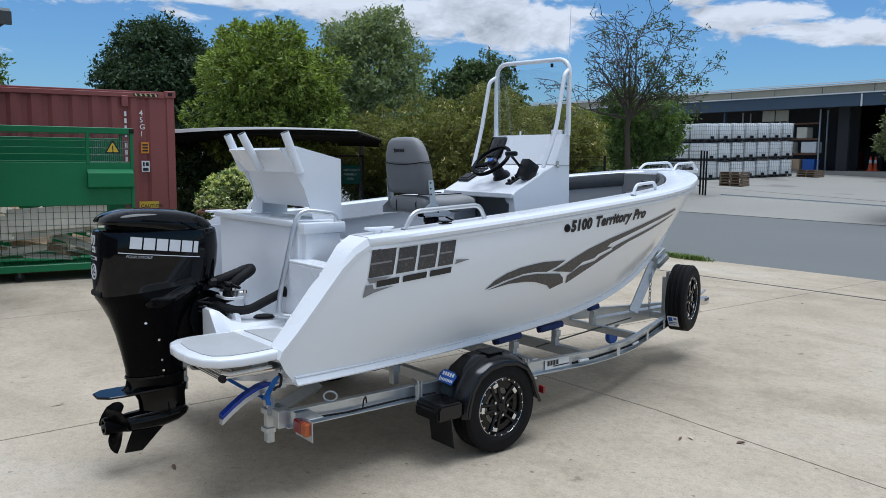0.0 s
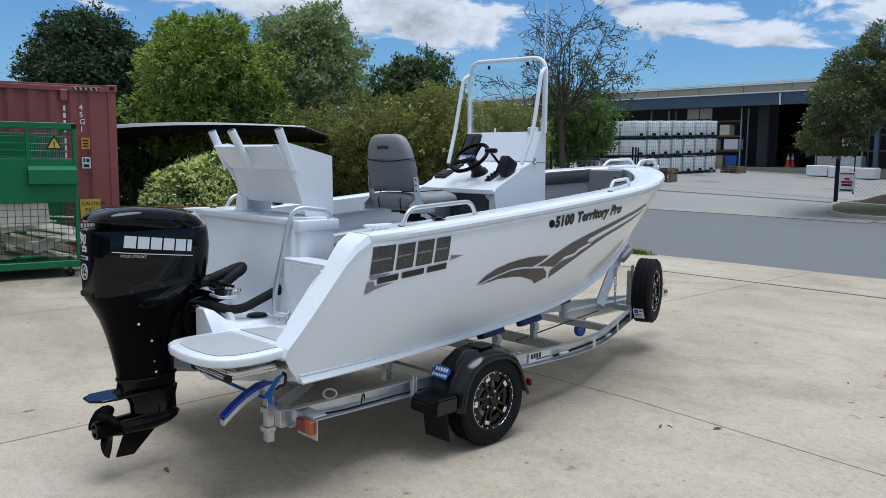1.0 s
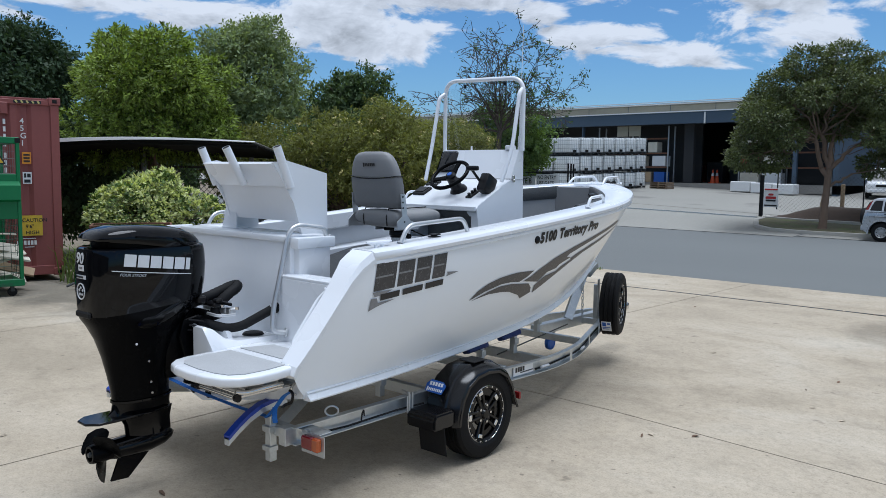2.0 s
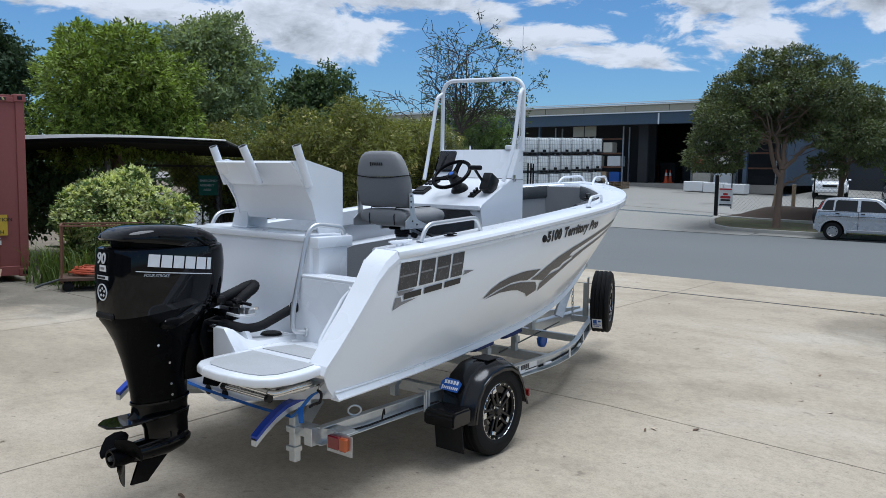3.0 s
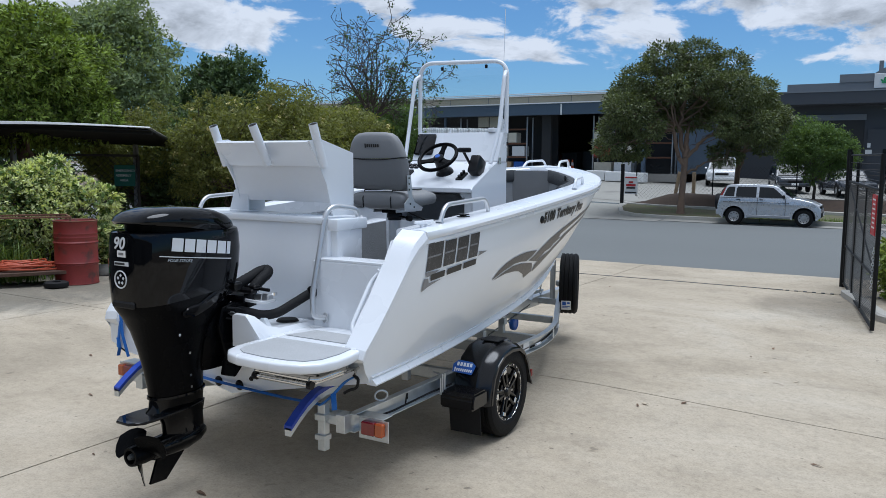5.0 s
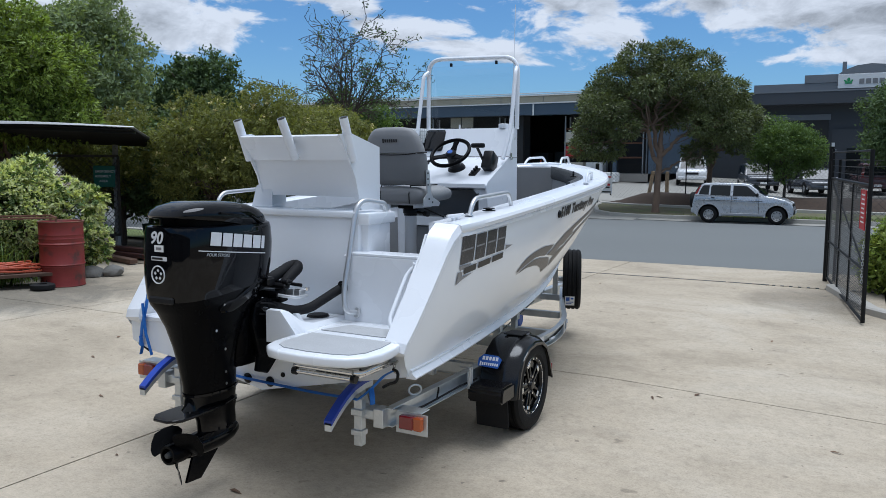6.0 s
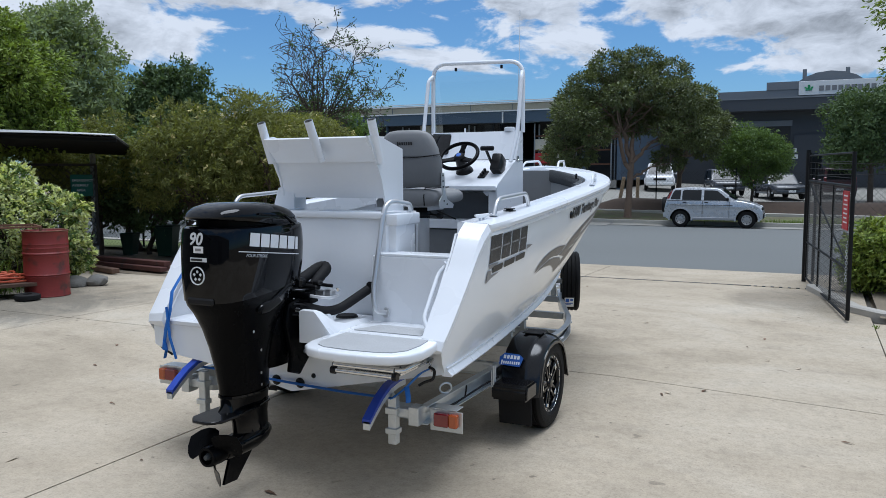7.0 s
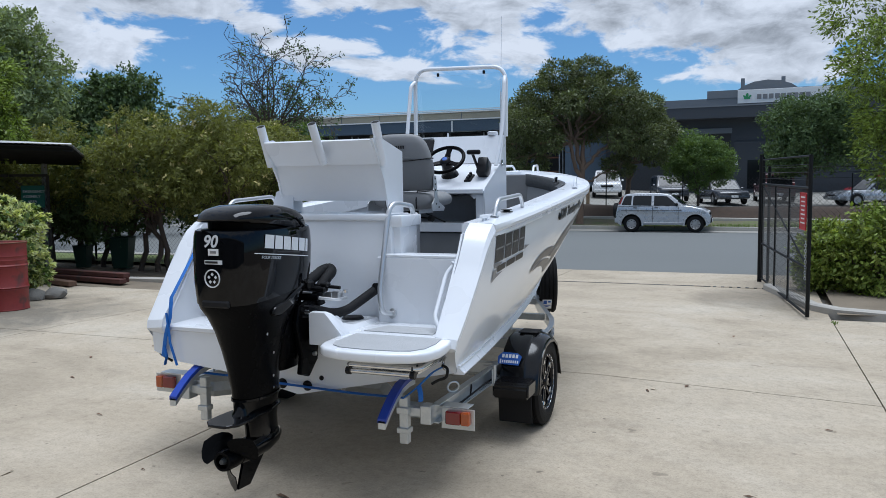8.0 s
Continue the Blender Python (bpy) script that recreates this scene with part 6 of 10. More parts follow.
# guard brackets and U-bolts
for s in (1, -1):
    for y in (0.90, 1.82):
        bm = bmesh.new()
        box(bm, (s * 0.90, y, 0.37), (0.10, 0.05, 0.012), 0.002)
        box(bm, (s * 0.865, y, 0.415), (0.008, 0.05, 0.11), 0.002)
        for dy in (-0.014, 0.014):
            tube(bm, [(s * 0.875, y + dy, 0.33), (s * 0.875, y + dy, 0.49)], 0.006, 8)
        tube(bm, [(s * 0.875, y - 0.014, 0.49), (s * 0.80, y, 0.49)], 0.006, 8)
        part("guard_bracket", bm, M["galv"], trailer)
    bm = bmesh.new()
    tube(bm, [(s * (0.82 + 0.022 * math.cos(a)), 0.30 + 0.03 * math.cos(a), 0.495 + 0.028 * math.sin(a)) for a in [2 * math.pi * k / 18 for k in range(18)]], 0.006, 8, closed=True)
    part("tie_ring", bm, M["galv"], trailer)
    bm = bmesh.new()
    tube(bm, fillet([(s * 0.852, 0.50, 0.40), (s * 0.86, 0.50, 0.445), (s * 0.852, 0.52, 0.46), (s * 0.845, 0.53, 0.42)], 0.01), 0.005, 6)
    tube(bm, [(s * 0.835, 0.10, 0.40), (s * 0.838, 0.40, 0.385), (s * 0.842, 0.80, 0.392), (s * 0.845, 1.05, 0.385)], 0.006, 6)
    part("wiring", bm, M["rubber"], trailer)
    # tail lamp on its plate
    px_, pz_ = (0.935, 0.385) if s > 0 else (0.985, 0.425)
    lp = part("lamp_plate", boxes(((s * px_, 0.068, pz_), (0.19, 0.005, 0.115), 0.002), ((s * (px_ - 0.035), 0.11, pz_ + 0.062), (0.19, 0.09, 0.006), 0.002)), M["galv"], trailer, "galvanised lamp plate")
    part("stop_lens", boxes(((s * (px_ - 0.02), 0.050, pz_ + 0.01), (0.085, 0.034, 0.072), 0.006)), M["red_lens"], lp, "red stop lens")
    part("indicator_lens", boxes(((s * (px_ + 0.049), 0.050, pz_ + 0.01), (0.05, 0.034, 0.072), 0.006)), M["amber_lens"], lp, "amber indicator lens")
    part("rail_end", boxes(((s * 0.785, 0.015, FZ), (0.06, 0.08, 0.10), 0.003)), M["galv"], trailer)
    # stern skid: curved blue-capped arm on an upright
    bm = bmesh.new()
    box(bm, (s * 0.655, 0.0, 0.375), (0.05, 0.045, 0.26), 0.004)
    part("skid_post", bm, M["galv"], trailer, "galvanised skid upright")
    part("post_clamp", boxes(((s * 0.655, -0.005, 0.43), (0.07, 0.06, 0.035), 0.003), ((s * 0.655, -0.005, 0.32), (0.07, 0.06, 0.03), 0.003), ((s * 0.73, 0.02, 0.42), (0.13, 0.04, 0.05), 0.003)), M["galv"], trailer)
    arc = [(0.10, 0.590), (0.02, 0.590), (-0.07, 0.575), (-0.15, 0.54), (-0.22, 0.495), (-0.285, 0.445)]
    bm = bmesh.new()
    loft(bm, [[(s * 0.655 + dx, y, z + dz) for dx, dz in ((-0.020, -0.042), (0.020, -0.042), (0.020, 0.0), (-0.020, 0.0))] for y, z in arc], closed=True, cap0=True, cap1=True)
    bmesh.ops.recalc_face_normals(bm, faces=bm.faces)
    arm = part("skid_arm", bm, M["galv"], trailer)
    bm = bmesh.new()
    loft(bm, [[(s * 0.655 + dx, y, z + dz) for dx, dz in ((-0.024, -0.010), (0.024, -0.010), (0.024, 0.012), (-0.024, 0.012))] for y, z in arc], closed=True, cap0=True, cap1=True)
    bmesh.ops.recalc_face_normals(bm, faces=bm.faces)
    part("skid_cap", bm, M["blue"], arm, "royal blue plastic skid")
    # bunks further forward
    for x, y, zt in ((0.60, 0.9, 0.545), (0.57, 1.98, 0.555), (0.49, 2.51, 0.560), (0.14, 3.36, 0.560)):
        bm = bmesh.new()
        box(bm, (s * x, y, (FZ + zt) / 2), (0.045, 0.045, zt - FZ), 0.003)
        box(bm, (s * (x + 0.03), y, FZ + 0.10), (0.012, 0.05, 0.05), 0.002)
        part("bunk_post", bm, M["galv"], trailer)
        part("bunk_pad", boxes(((s * x, y - 0.06 if y < 3 else y, zt + 0.012), (0.075 if y < 3 else 0.06, 0.25 if y < 3 else 0.13, 0.050), 0.012, rot(4, s * -14, 0))), M["blue_dark"], trailer, "navy blue bunk pad")
# wiring loom, strap between the stern posts
bm = bmesh.new()
tube(bm, fillet([(-0.72, 0.0, 0.53), (-0.35, -0.03, 0.533), (-0.10, -0.04, 0.52), (0.10, -0.04, 0.513), (0.40, -0.03, 0.50), (0.655, -0.02, 0.50)], 0.1), 0.018, 8, flat=0.25)
part("stern_strap", bm, M["blue_strap"], trailer, "blue webbing strap across the stern")
bm = bmesh.new()
tube(bm, fillet([(0.66, -0.03, 0.50), (0.74, -0.04, 0.56), (0.84, -0.05, 0.66), (0.895, -0.05, 0.69)], 0.05), 0.018, 8, flat=0.25)
tube(bm, fillet([(0.76, -0.05, 0.58), (0.78, -0.07, 0.54), (0.775, -0.06, 0.50)], 0.02), 0.014, 8, flat=0.3)
part("tie_strap", bm, M["blue_strap"], trailer, "blue tie-down strap")
for s in (1, -1):
    bm = bmesh.new()
    tube(bm, fillet([(s * 0.895, -0.055, 0.70), (s * 0.93, -0.06, 0.69), (s * 0.925, -0.065, 0.64), (s * 0.88, -0.07, 0.625), (s * 0.84, -0.06, 0.60)], 0.02), 0.008, 8)
    part("strap_hook", bm, M["plastic"], trailer)
bm = bmesh.new()
tube(bm, [(-0.80, 0.30, 1.27), (-0.86, 0.20, 1.235), (-0.848, 0.08, 1.115), (-0.83, -0.06, 0.985), (-0.812, -0.10, 0.875), (-0.845, -0.105, 0.76), (-0.873, -0.10, 0.635)], 0.019, 8, flat=0.25)
tube(bm, [(-0.825, -0.115, 0.90), (-0.80, -0.12, 0.72), (-0.765, -0.11, 0.59)], 0.011, 8, flat=0.25)
tube(bm, [(-0.85, -0.115, 0.70), (-0.83, -0.12, 0.64), (-0.845, -0.12, 0.59)], 0.013, 8, flat=0.25)
part("port_strap", bm, M["blue_strap"], trailer, "blue ratchet strap over the port quarter")
# winch post, spare wheel, jockey wheel, chain
bm = bmesh.new()
tube(bm, [(0, 4.10, FZ), (0, 4.40, 0.88)], 0.058, 4)
part("winch_post", bm, M["galv"], trailer, "raked galvanised winch post")
bm = boxes(((0, 4.43, 0.93), (0.15, 0.16, 0.13), 0.008, rot(30, 0, 0)), ((0.10, 4.39, 0.90), (0.04, 0.18, 0.06), 0.004, rot(30, 0, 0)))
part("winch", bm, M["galv"], trailer)
part("winch_stop", boxes(((0, 4.36, 1.00), (0.09, 0.06, 0.09), 0.01)), M["rubber"], trailer)
part("spare_bracket", boxes(((0.195, 4.36, 0.585), (0.012, 0.075, 0.46), 0.003, rot(0, 0, 19)), ((0.17, 4.352, 0.56), (0.04, 0.04, 0.40), 0.003, rot(0, 0, 19)), ((0.13, 4.34, 0.385), (0.24, 0.05, 0.06), 0.003), ((0.245, 4.385, 0.575), (0.09, 0.05, 0.05), 0.006, rot(0, 0, 19))), M["galv"], trailer)
SPM = Matrix.Translation((0.331, 4.423, 0.575)) @ pose(0, 0, 0, 0, 0, 19) @ Matrix.Scale(1.062, 4)
spare = road_wheel(trailer, SPM, "spare_wheel")
tagged(spare, "upright spare wheel on the drawbar")
bm = bmesh.new()
loft(bm, [[SPM @ Vector((x, 0.2945 * math.cos(radians(a)), 0.2945 * math.sin(radians(a)))) for x in (-0.062, 0.028)] for a in (206, 211, 216, 221, 226, 231)])
st = part("tyre_sticker", bm, M["decal_white"], spare, "white paper tyre sticker")
bm = bmesh.new()
for a0, a1, x0, x1 in ((208, 217, -0.052, -0.018), (219, 221, -0.052, 0.018), (223, 225, -0.052, 0.0), (209, 213, -0.008, 0.018)):
    loft(bm, [[SPM @ Vector((x, 0.2955 * math.cos(radians(a)), 0.2955 * math.sin(radians(a)))) for x in (x0, x1)] for a in (a0, (a0 + a1) / 2, a1)])
part("sticker_print", bm, M["blue_label"], st, "dark blue print shown as plain bars")
bm = lathe(bmesh.new(), [(0.0, -0.02), (0.045, -0.02), (0.05, -0.026), (0.066, -0.02), (0.070, 0), (0.066, 0.02), (0.05, 0.026), (0.045, 0.02), (0, 0.02)], 24, "X", (0.0, 3.80, 0.225))
jw = part("jockey_wheel", bm, M["blue_label"], trailer, "small blue jockey wheel swung up under the frame")
bm = bmesh.new()
tube(bm, [(-0.05, 3.80, 0.225), (-0.05, 3.96, 0.32)], 0.016, 10)
box(bm, (-0.055, 3.99, 0.34), (0.06, 0.10, 0.05), 0.006)
part("jockey_stem", bm, M["galv"], jw)
bm = bmesh.new()
for k in range(11):
    c = Vector((0.06 + 0.004 * k, 4.28 - 0.006 * k, 0.78 - 0.032 * k))
    u, w = (Vector((0, 0, 1)), Vector((1, 0, 0))) if k % 2 else (Vector((0, 0, 1)), Vector((0, 1, 0)))
    tube(bm, [c + u * 0.021 * math.cos(a) + w * 0.012 * math.sin(a) for a in [2 * math.pi * j / 10 for j in range(10)]], 0.004, 5, closed=True)
part("safety_chain", bm, M["galv"], trailer, "galvanised safety chain")
bm = bmesh.new()
tube(bm, [(0.45, 2.35, 0.42), (0.10, 3.95, 0.40)], 0.006, 6)
part("brake_cable", bm, M["dark_steel"], trailer)
part("drawbar_label", boxes(((0.830, 2.17, 0.400), (0.003, 0.25, 0.070))), M["decal_white"], trailer, "white printed label on the rail")
part("label_print", boxes(*[((0.8325, 2.08 + 0.03 * k, 0.408), (0.002, 0.022, 0.035)) for k in range(4)], ((0.8325, 2.21, 0.382), (0.002, 0.16, 0.008))), M["decal_black"], trailer)

# ---- yard edges, verges and street ----
def slab_block(name, x0, x1, y0, y1, mat, parent, top=0.0, thick=0.09, gap=0.006):
    """A cast slab that follows the fall of the yard."""
    bm = bmesh.new()
    nx, ny = max(2, round((x1 - x0) / 1.1)), max(2, round((y1 - y0) / 1.1))
    xs = [x0 + gap + (x1 - x0 - 2 * gap) * i / nx for i in range(nx + 1)]
    ys = [y0 + gap + (y1 - y0 - 2 * gap) * j / ny for j in range(ny + 1)]
    rows = loft(bm, [[(x, y, ground_z(x, y) + top) for x in xs] for y in ys])
    rim = [rows[0][i] for i in range(nx + 1)] + [rows[j][nx] for j in range(1, ny + 1)] + [rows[ny][i] for i in range(nx - 1, -1, -1)] + [rows[j][0] for j in range(ny - 1, 0, -1)]
    low = [bm.verts.new(v.co - Vector((0, 0, thick))) for v in rim]
    for i in range(len(rim)):
        k = (i + 1) % len(rim)
        bm.faces.new((rim[k], rim[i], low[i], low[k]))
    return part(name, bm, mat, parent, smooth=20)


pavement = tagged(ground_sheet("pavement", steps((-10.5, 3.4, 14)), steps((-17, 9.9, 27)), M["joint"], -0.055), "jointed sandy concrete yard, stained and dusty", "concrete yard", kind="structure")
XJ = [-10.5, -5.39, -1.03, 3.33, 7.7, 12.5]
YJ = [-17.0, -10.5, -4.0, 2.90, 9.90]
for j in range(4):
    for i in range(5):
        x0, x1, y0, y1 = XJ[i], XJ[i + 1], YJ[j], YJ[j + 1]
        if j == 3 and i == 4:
            continue
        if j == 3 and i == 0:
            y1 = 6.6
        if j == 3 and i == 3:
            y1 = 7.3
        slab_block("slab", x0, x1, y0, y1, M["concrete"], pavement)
slab_block("slab", -5.39, -1.03, 9.94, 12.14, M["concrete"], pavement)
slab_block("slab", -1.03, 3.33, 9.94, 12.14, M["concrete"], pavement)
drain = tagged(mesh_object("drain_channel", boxes(*[((-5.2 + 0.125 * k, 9.92, ground_z(0, 9.92) - 0.002), (0.05 if k > 55 else 0.118, 0.05, 0.012)) for k in range(69)]), M["dark_steel"], 0), "dark grated drain across the driveway", "drain", kind="structure")


def kerb_run(pts, w=0.16, h=0.15, name="kerb", lift=0.0):
    bm = bmesh.new()
    pts = [Vector((x, y, ground_z(x, y) - 0.05 + lift)) for x, y in pts]
    secs = []
    for i, p in enumerate(pts):
        d = (pts[min(i + 1, len(pts) - 1)] - pts[max(i - 1, 0)])
        n = Vector((d.y, -d.x, 0)).normalized()
        secs.append([p + n * a + Vector((0, 0, b)) for a, b in ((w / 2, 0), (w / 2, h - 0.02), (w / 2 - 0.03, h), (-w / 2 + 0.01, h), (-w / 2, h - 0.01), (-w / 2, 0))])
    loft(bm, secs, closed=True, cap0=True, cap1=True)
    bmesh.ops.recalc_face_normals(bm, faces=bm.faces)
    return tagged(mesh_object(name, bm, M["kerb"], 30), "weathered concrete kerb along the edge of the bed", "kerb", kind="structure")


kerb_run([(2.62, 9.85), (2.90, 8.9), (3.15, 8.05), (3.45, 7.72), (3.98, 7.55), (5.0, 7.45), (8.0, 7.4), (14, 7.4)])
kerb_run([(-9.9, 7.9), (-8.6, 7.45), (-7.2, 7.6), (-6.4, 8.4), (-5.9, 9.6)], 0.14, 0.13)
kerb_run([(-60, 12.15), (-20, 12.15), (-6.0, 12.15), (-5.55, 12.1), (-5.3, 11.7), (-5.25, 10.2)], 0.15, 0.16)
kerb_run([(3.4, 10.2), (3.45, 11.7), (3.7, 12.1), (4.3, 12.15), (20, 12.15), (60, 12.15)], 0.15, 0.16)
kerb_run([(70, 26.4), (30, 26.4), (-4.5, 26.4), (-5.6, 26.6), (-6.3, 27.2), (-6.8, 28.6), (-7.0, 30.5)], 0.18, 0.17)
kerb_run([(-70, 26.4), (-21.5, 26.4), (-20.4, 26.8), (-20.0, 28.4)], 0.18, 0.17)


def patch(name, xs, ys, mat, lift, label, cat, bump=None):
    verts = [(x, y, ground_z(x, y) + lift + (bump(x, y) if bump else 0)) for y in ys for x in xs]
    n = len(xs)
    faces = [(j * n + i, j * n + i + 1, (j + 1) * n + i + 1, (j + 1) * n + i) for j in range(len(ys) - 1) for i in range(n - 1)]
    return tagged(sheet_mesh(name, verts, faces, mat, 1), label, cat, kind="structure")


rough = lambda x, y: 0.03 * noise.noise(Vector((x * 1.3, y * 1.3, 0)))
patch("garden_bed", steps((3.42, 12, 20)), steps((7.5, 11.9, 12)), M["soil"], 0.05, "bare soil bed behind the kerb", "garden bed", rough)
patch("garden_bed", steps((-16, -6.1, 24)), steps((6.6, 12.0, 14)), M["soil"], 0.0, "leaf-littered soil under the shrubs", "garden bed", rough)
patch("verge", steps((-60, -20, 8), (-20, -5.35, 20)), steps((10.2, 12.05, 4)), M["turf"], 0.07, "patchy grass verge by the street", "verge", rough)
patch("verge", steps((3.5, 60, 20)), steps((11.9, 12.08, 2)), M["turf"], 0.07, "narrow grass verge by the street", "verge")
APRON = [(24.95, -22.4, -4.3), (26.2, -22.0, -4.4), (26.55, -20.9, -5.0), (26.8, -20.4, -5.6), (27.2, -20.1, -6.1), (28.6, -20.0, -6.7), (30.5, -20.0, -6.9), (33.0, -20.0, -6.9)]
pts = [(x0 + (x1 - x0) * k / 20, y0 + (y1 - y0) * r / 3) for (y0, a0, b0), (y1, a1, b1) in zip(APRON, APRON[1:]) for r in range(3 + (y1 == 33.0)) for x0, x1 in [(a0 + (a1 - a0) * r / 3, b0 + (b1 - b0) * r / 3)] for k in range(21)]
tagged(sheet_mesh("driveway", [(x, y, ground_z(x, y) + 0.002) for x, y in pts], [(r * 21 + k, r * 21 + k + 1, (r + 1) * 21 + k + 1, (r + 1) * 21 + k) for r in range(len(pts) // 21 - 1) for k in range(20)], M["apron"], 1), "grey concrete driveway apron across the street", "driveway", kind="structure")
patch("forecourt", steps((-70, -30, 10), (-30, 20, 30), (20, 70, 10)), steps((33.0, 62, 24)), M["apron"], 0.012, "grey concrete forecourt in front of the warehouses", "forecourt")
VERGE = [(26.48, -4.4), (26.62, -5.35), (27.0, -5.95), (27.6, -6.38), (28.3, -6.62), (29.0, -6.76), (29.85, -6.85)]
vx = [((k / 44) ** 2.2) for k in range(45)]
pts = [(x0 + (60 - x0) * u, y) for y, x0 in VERGE for u in vx]
tagged(sheet_mesh("verge", [(x, y, ground_z(x, y) + 0.09 + rough(x, y)) for x, y in pts], [(r * 45 + k, r * 45 + k + 1, (r + 1) * 45 + k + 1, (r + 1) * 45 + k) for r in range(len(VERGE) - 1) for k in range(44)], M["dry_turf"], 1), "mown grass strip behind the far kerb", "verge", kind="structure")
bank = lambda x, y: 0.55 * ease((y - 29.8) / 1.1) * ease((33.4 - y) / 1.2) * ease((x + 7.0) / 2.0) + 0.05 * noise.noise(Vector((x * 2, y * 2, 0)))
patch("mulch_bank", steps((-7.1, 30, 70)), steps((29.75, 33.3, 14)), M["bark_mulch"], 0.05, "dark bark mulch bank across the street", "mulch bank", bank)
patch("gutter", steps((-4.3, 60, 34)), steps((25.35, 26.33, 2)), M["apron"], 0.003, "concrete gutter along the far kerb", "gutter")
kerb_run([(-7.1, 30.3), (-6.9, 29.75), (-5.5, 29.72), (8, 29.8), (30, 29.9)], 0.12, 0.20)
for y0, y1 in ((29.5, 30.35),):
    bm = bmesh.new()
    loft(bm, [[(x, y + d, ground_z(x, y) + h) for d, h in ((-0.05, 0.0), (-0.05, 0.05), (0.05, 0.05), (0.05, 0.0))] for x, y in [(-14.9 + 7.5 * k / 10, y0 + (y1 - y0) * k / 10) for k in range(11)]])
    tagged(mesh_object("gate_track", bm, M["galv"], 0), "steel gate track across the far driveway", "gate track", kind="structure")


# ---- plants ----
def leaf_mesh(name, blobs, count, size, mat, seed, shell=0.55, clump=0.16, slim=0.42, up=0.35, per=22, burst=0.0):
    """Single leaves gathered in clumps on and in a set of ellipsoids."""
    g = np.random.default_rng(seed)
    vol = np.array([b[3] * b[4] * b[5] for b in blobs]) ** 0.75
    share = (vol / vol.sum() * count).astype(int)
    cs, outs, offs = [], [], []
    for b, n in zip(blobs, share):
        k = max(4, n // per)
        d = g.normal(size=(k, 3)); d /= np.linalg.norm(d, axis=1)[:, None]
        r = (shell + (1 - shell) * g.random(k) ** 0.6)[:, None]
        cc = d * r * np.array(b[3:6])
        pick = g.integers(0, k, n)
        p = cc[pick] + g.normal(size=(n, 3)) * clump * np.mean(b[3:6]) * np.array([1, 1, 0.75])
        cs.append(p + np.array(b[:3])); outs.append(d[pick])
        q = p - cc[pick] * 0.97; offs.append(q / (np.linalg.norm(q, axis=1)[:, None] + 1e-6))
    c, o = np.concatenate(cs), np.concatenate(outs)
    n = len(c)
    a = g.normal(size=(n, 3)) * (1 - 0.6 * (burst > 0)) + np.concatenate(offs) * burst + o * 0.7 + np.array([0, 0, -0.25]); a /= np.linalg.norm(a, axis=1)[:, None]
    nn = g.normal(size=(n, 3)) * 0.7 + o * 0.95 + np.array([0, 0, up]); nn -= a * (nn * a).sum(1)[:, None]; nn /= np.linalg.norm(nn, axis=1)[:, None]
    b = np.cross(a, nn)
    L = (size * (0.55 + 0.9 * g.random(n)))[:, None]
    W = L * slim * (0.7 + 0.6 * g.random(n))[:, None] * 0.5
    v = np.stack([c - a * L * 0.5, c + b * W - nn * L * 0.06, c + a * L * 0.5, c - b * W - nn * L * 0.06], 1).reshape(-1, 3)
    me = bpy.data.meshes.new(name)
    me.vertices.add(4 * n); me.loops.add(4 * n); me.polygons.add(n)
    me.vertices.foreach_set("co", v.astype(np.float32).ravel())
    me.loops.foreach_set("vertex_index", np.arange(4 * n, dtype=np.int32))
    me.polygons.foreach_set("loop_start", np.arange(0, 4 * n, 4, dtype=np.int32))
    me.materials.append(mat)
    me.update(calc_edges=True)
    return new(name, me)


def limb(bm, a, b, r0, r1, seg, g, wob=0.08, seg_n=6):
    a, b = Vector(a), Vector(b)
    pts, rr = [], []
    for i in range(seg_n + 1):
        t = i / seg_n
        p = a.lerp(b, t) + Vector(g.normal(size=3)) * wob * (b - a).length * (0.0 if i in (0, seg_n) else 0.5)
        pts.append(p); rr.append(r0 + (r1 - r0) * t)
    tube(bm, pts, rr, seg)
    return pts


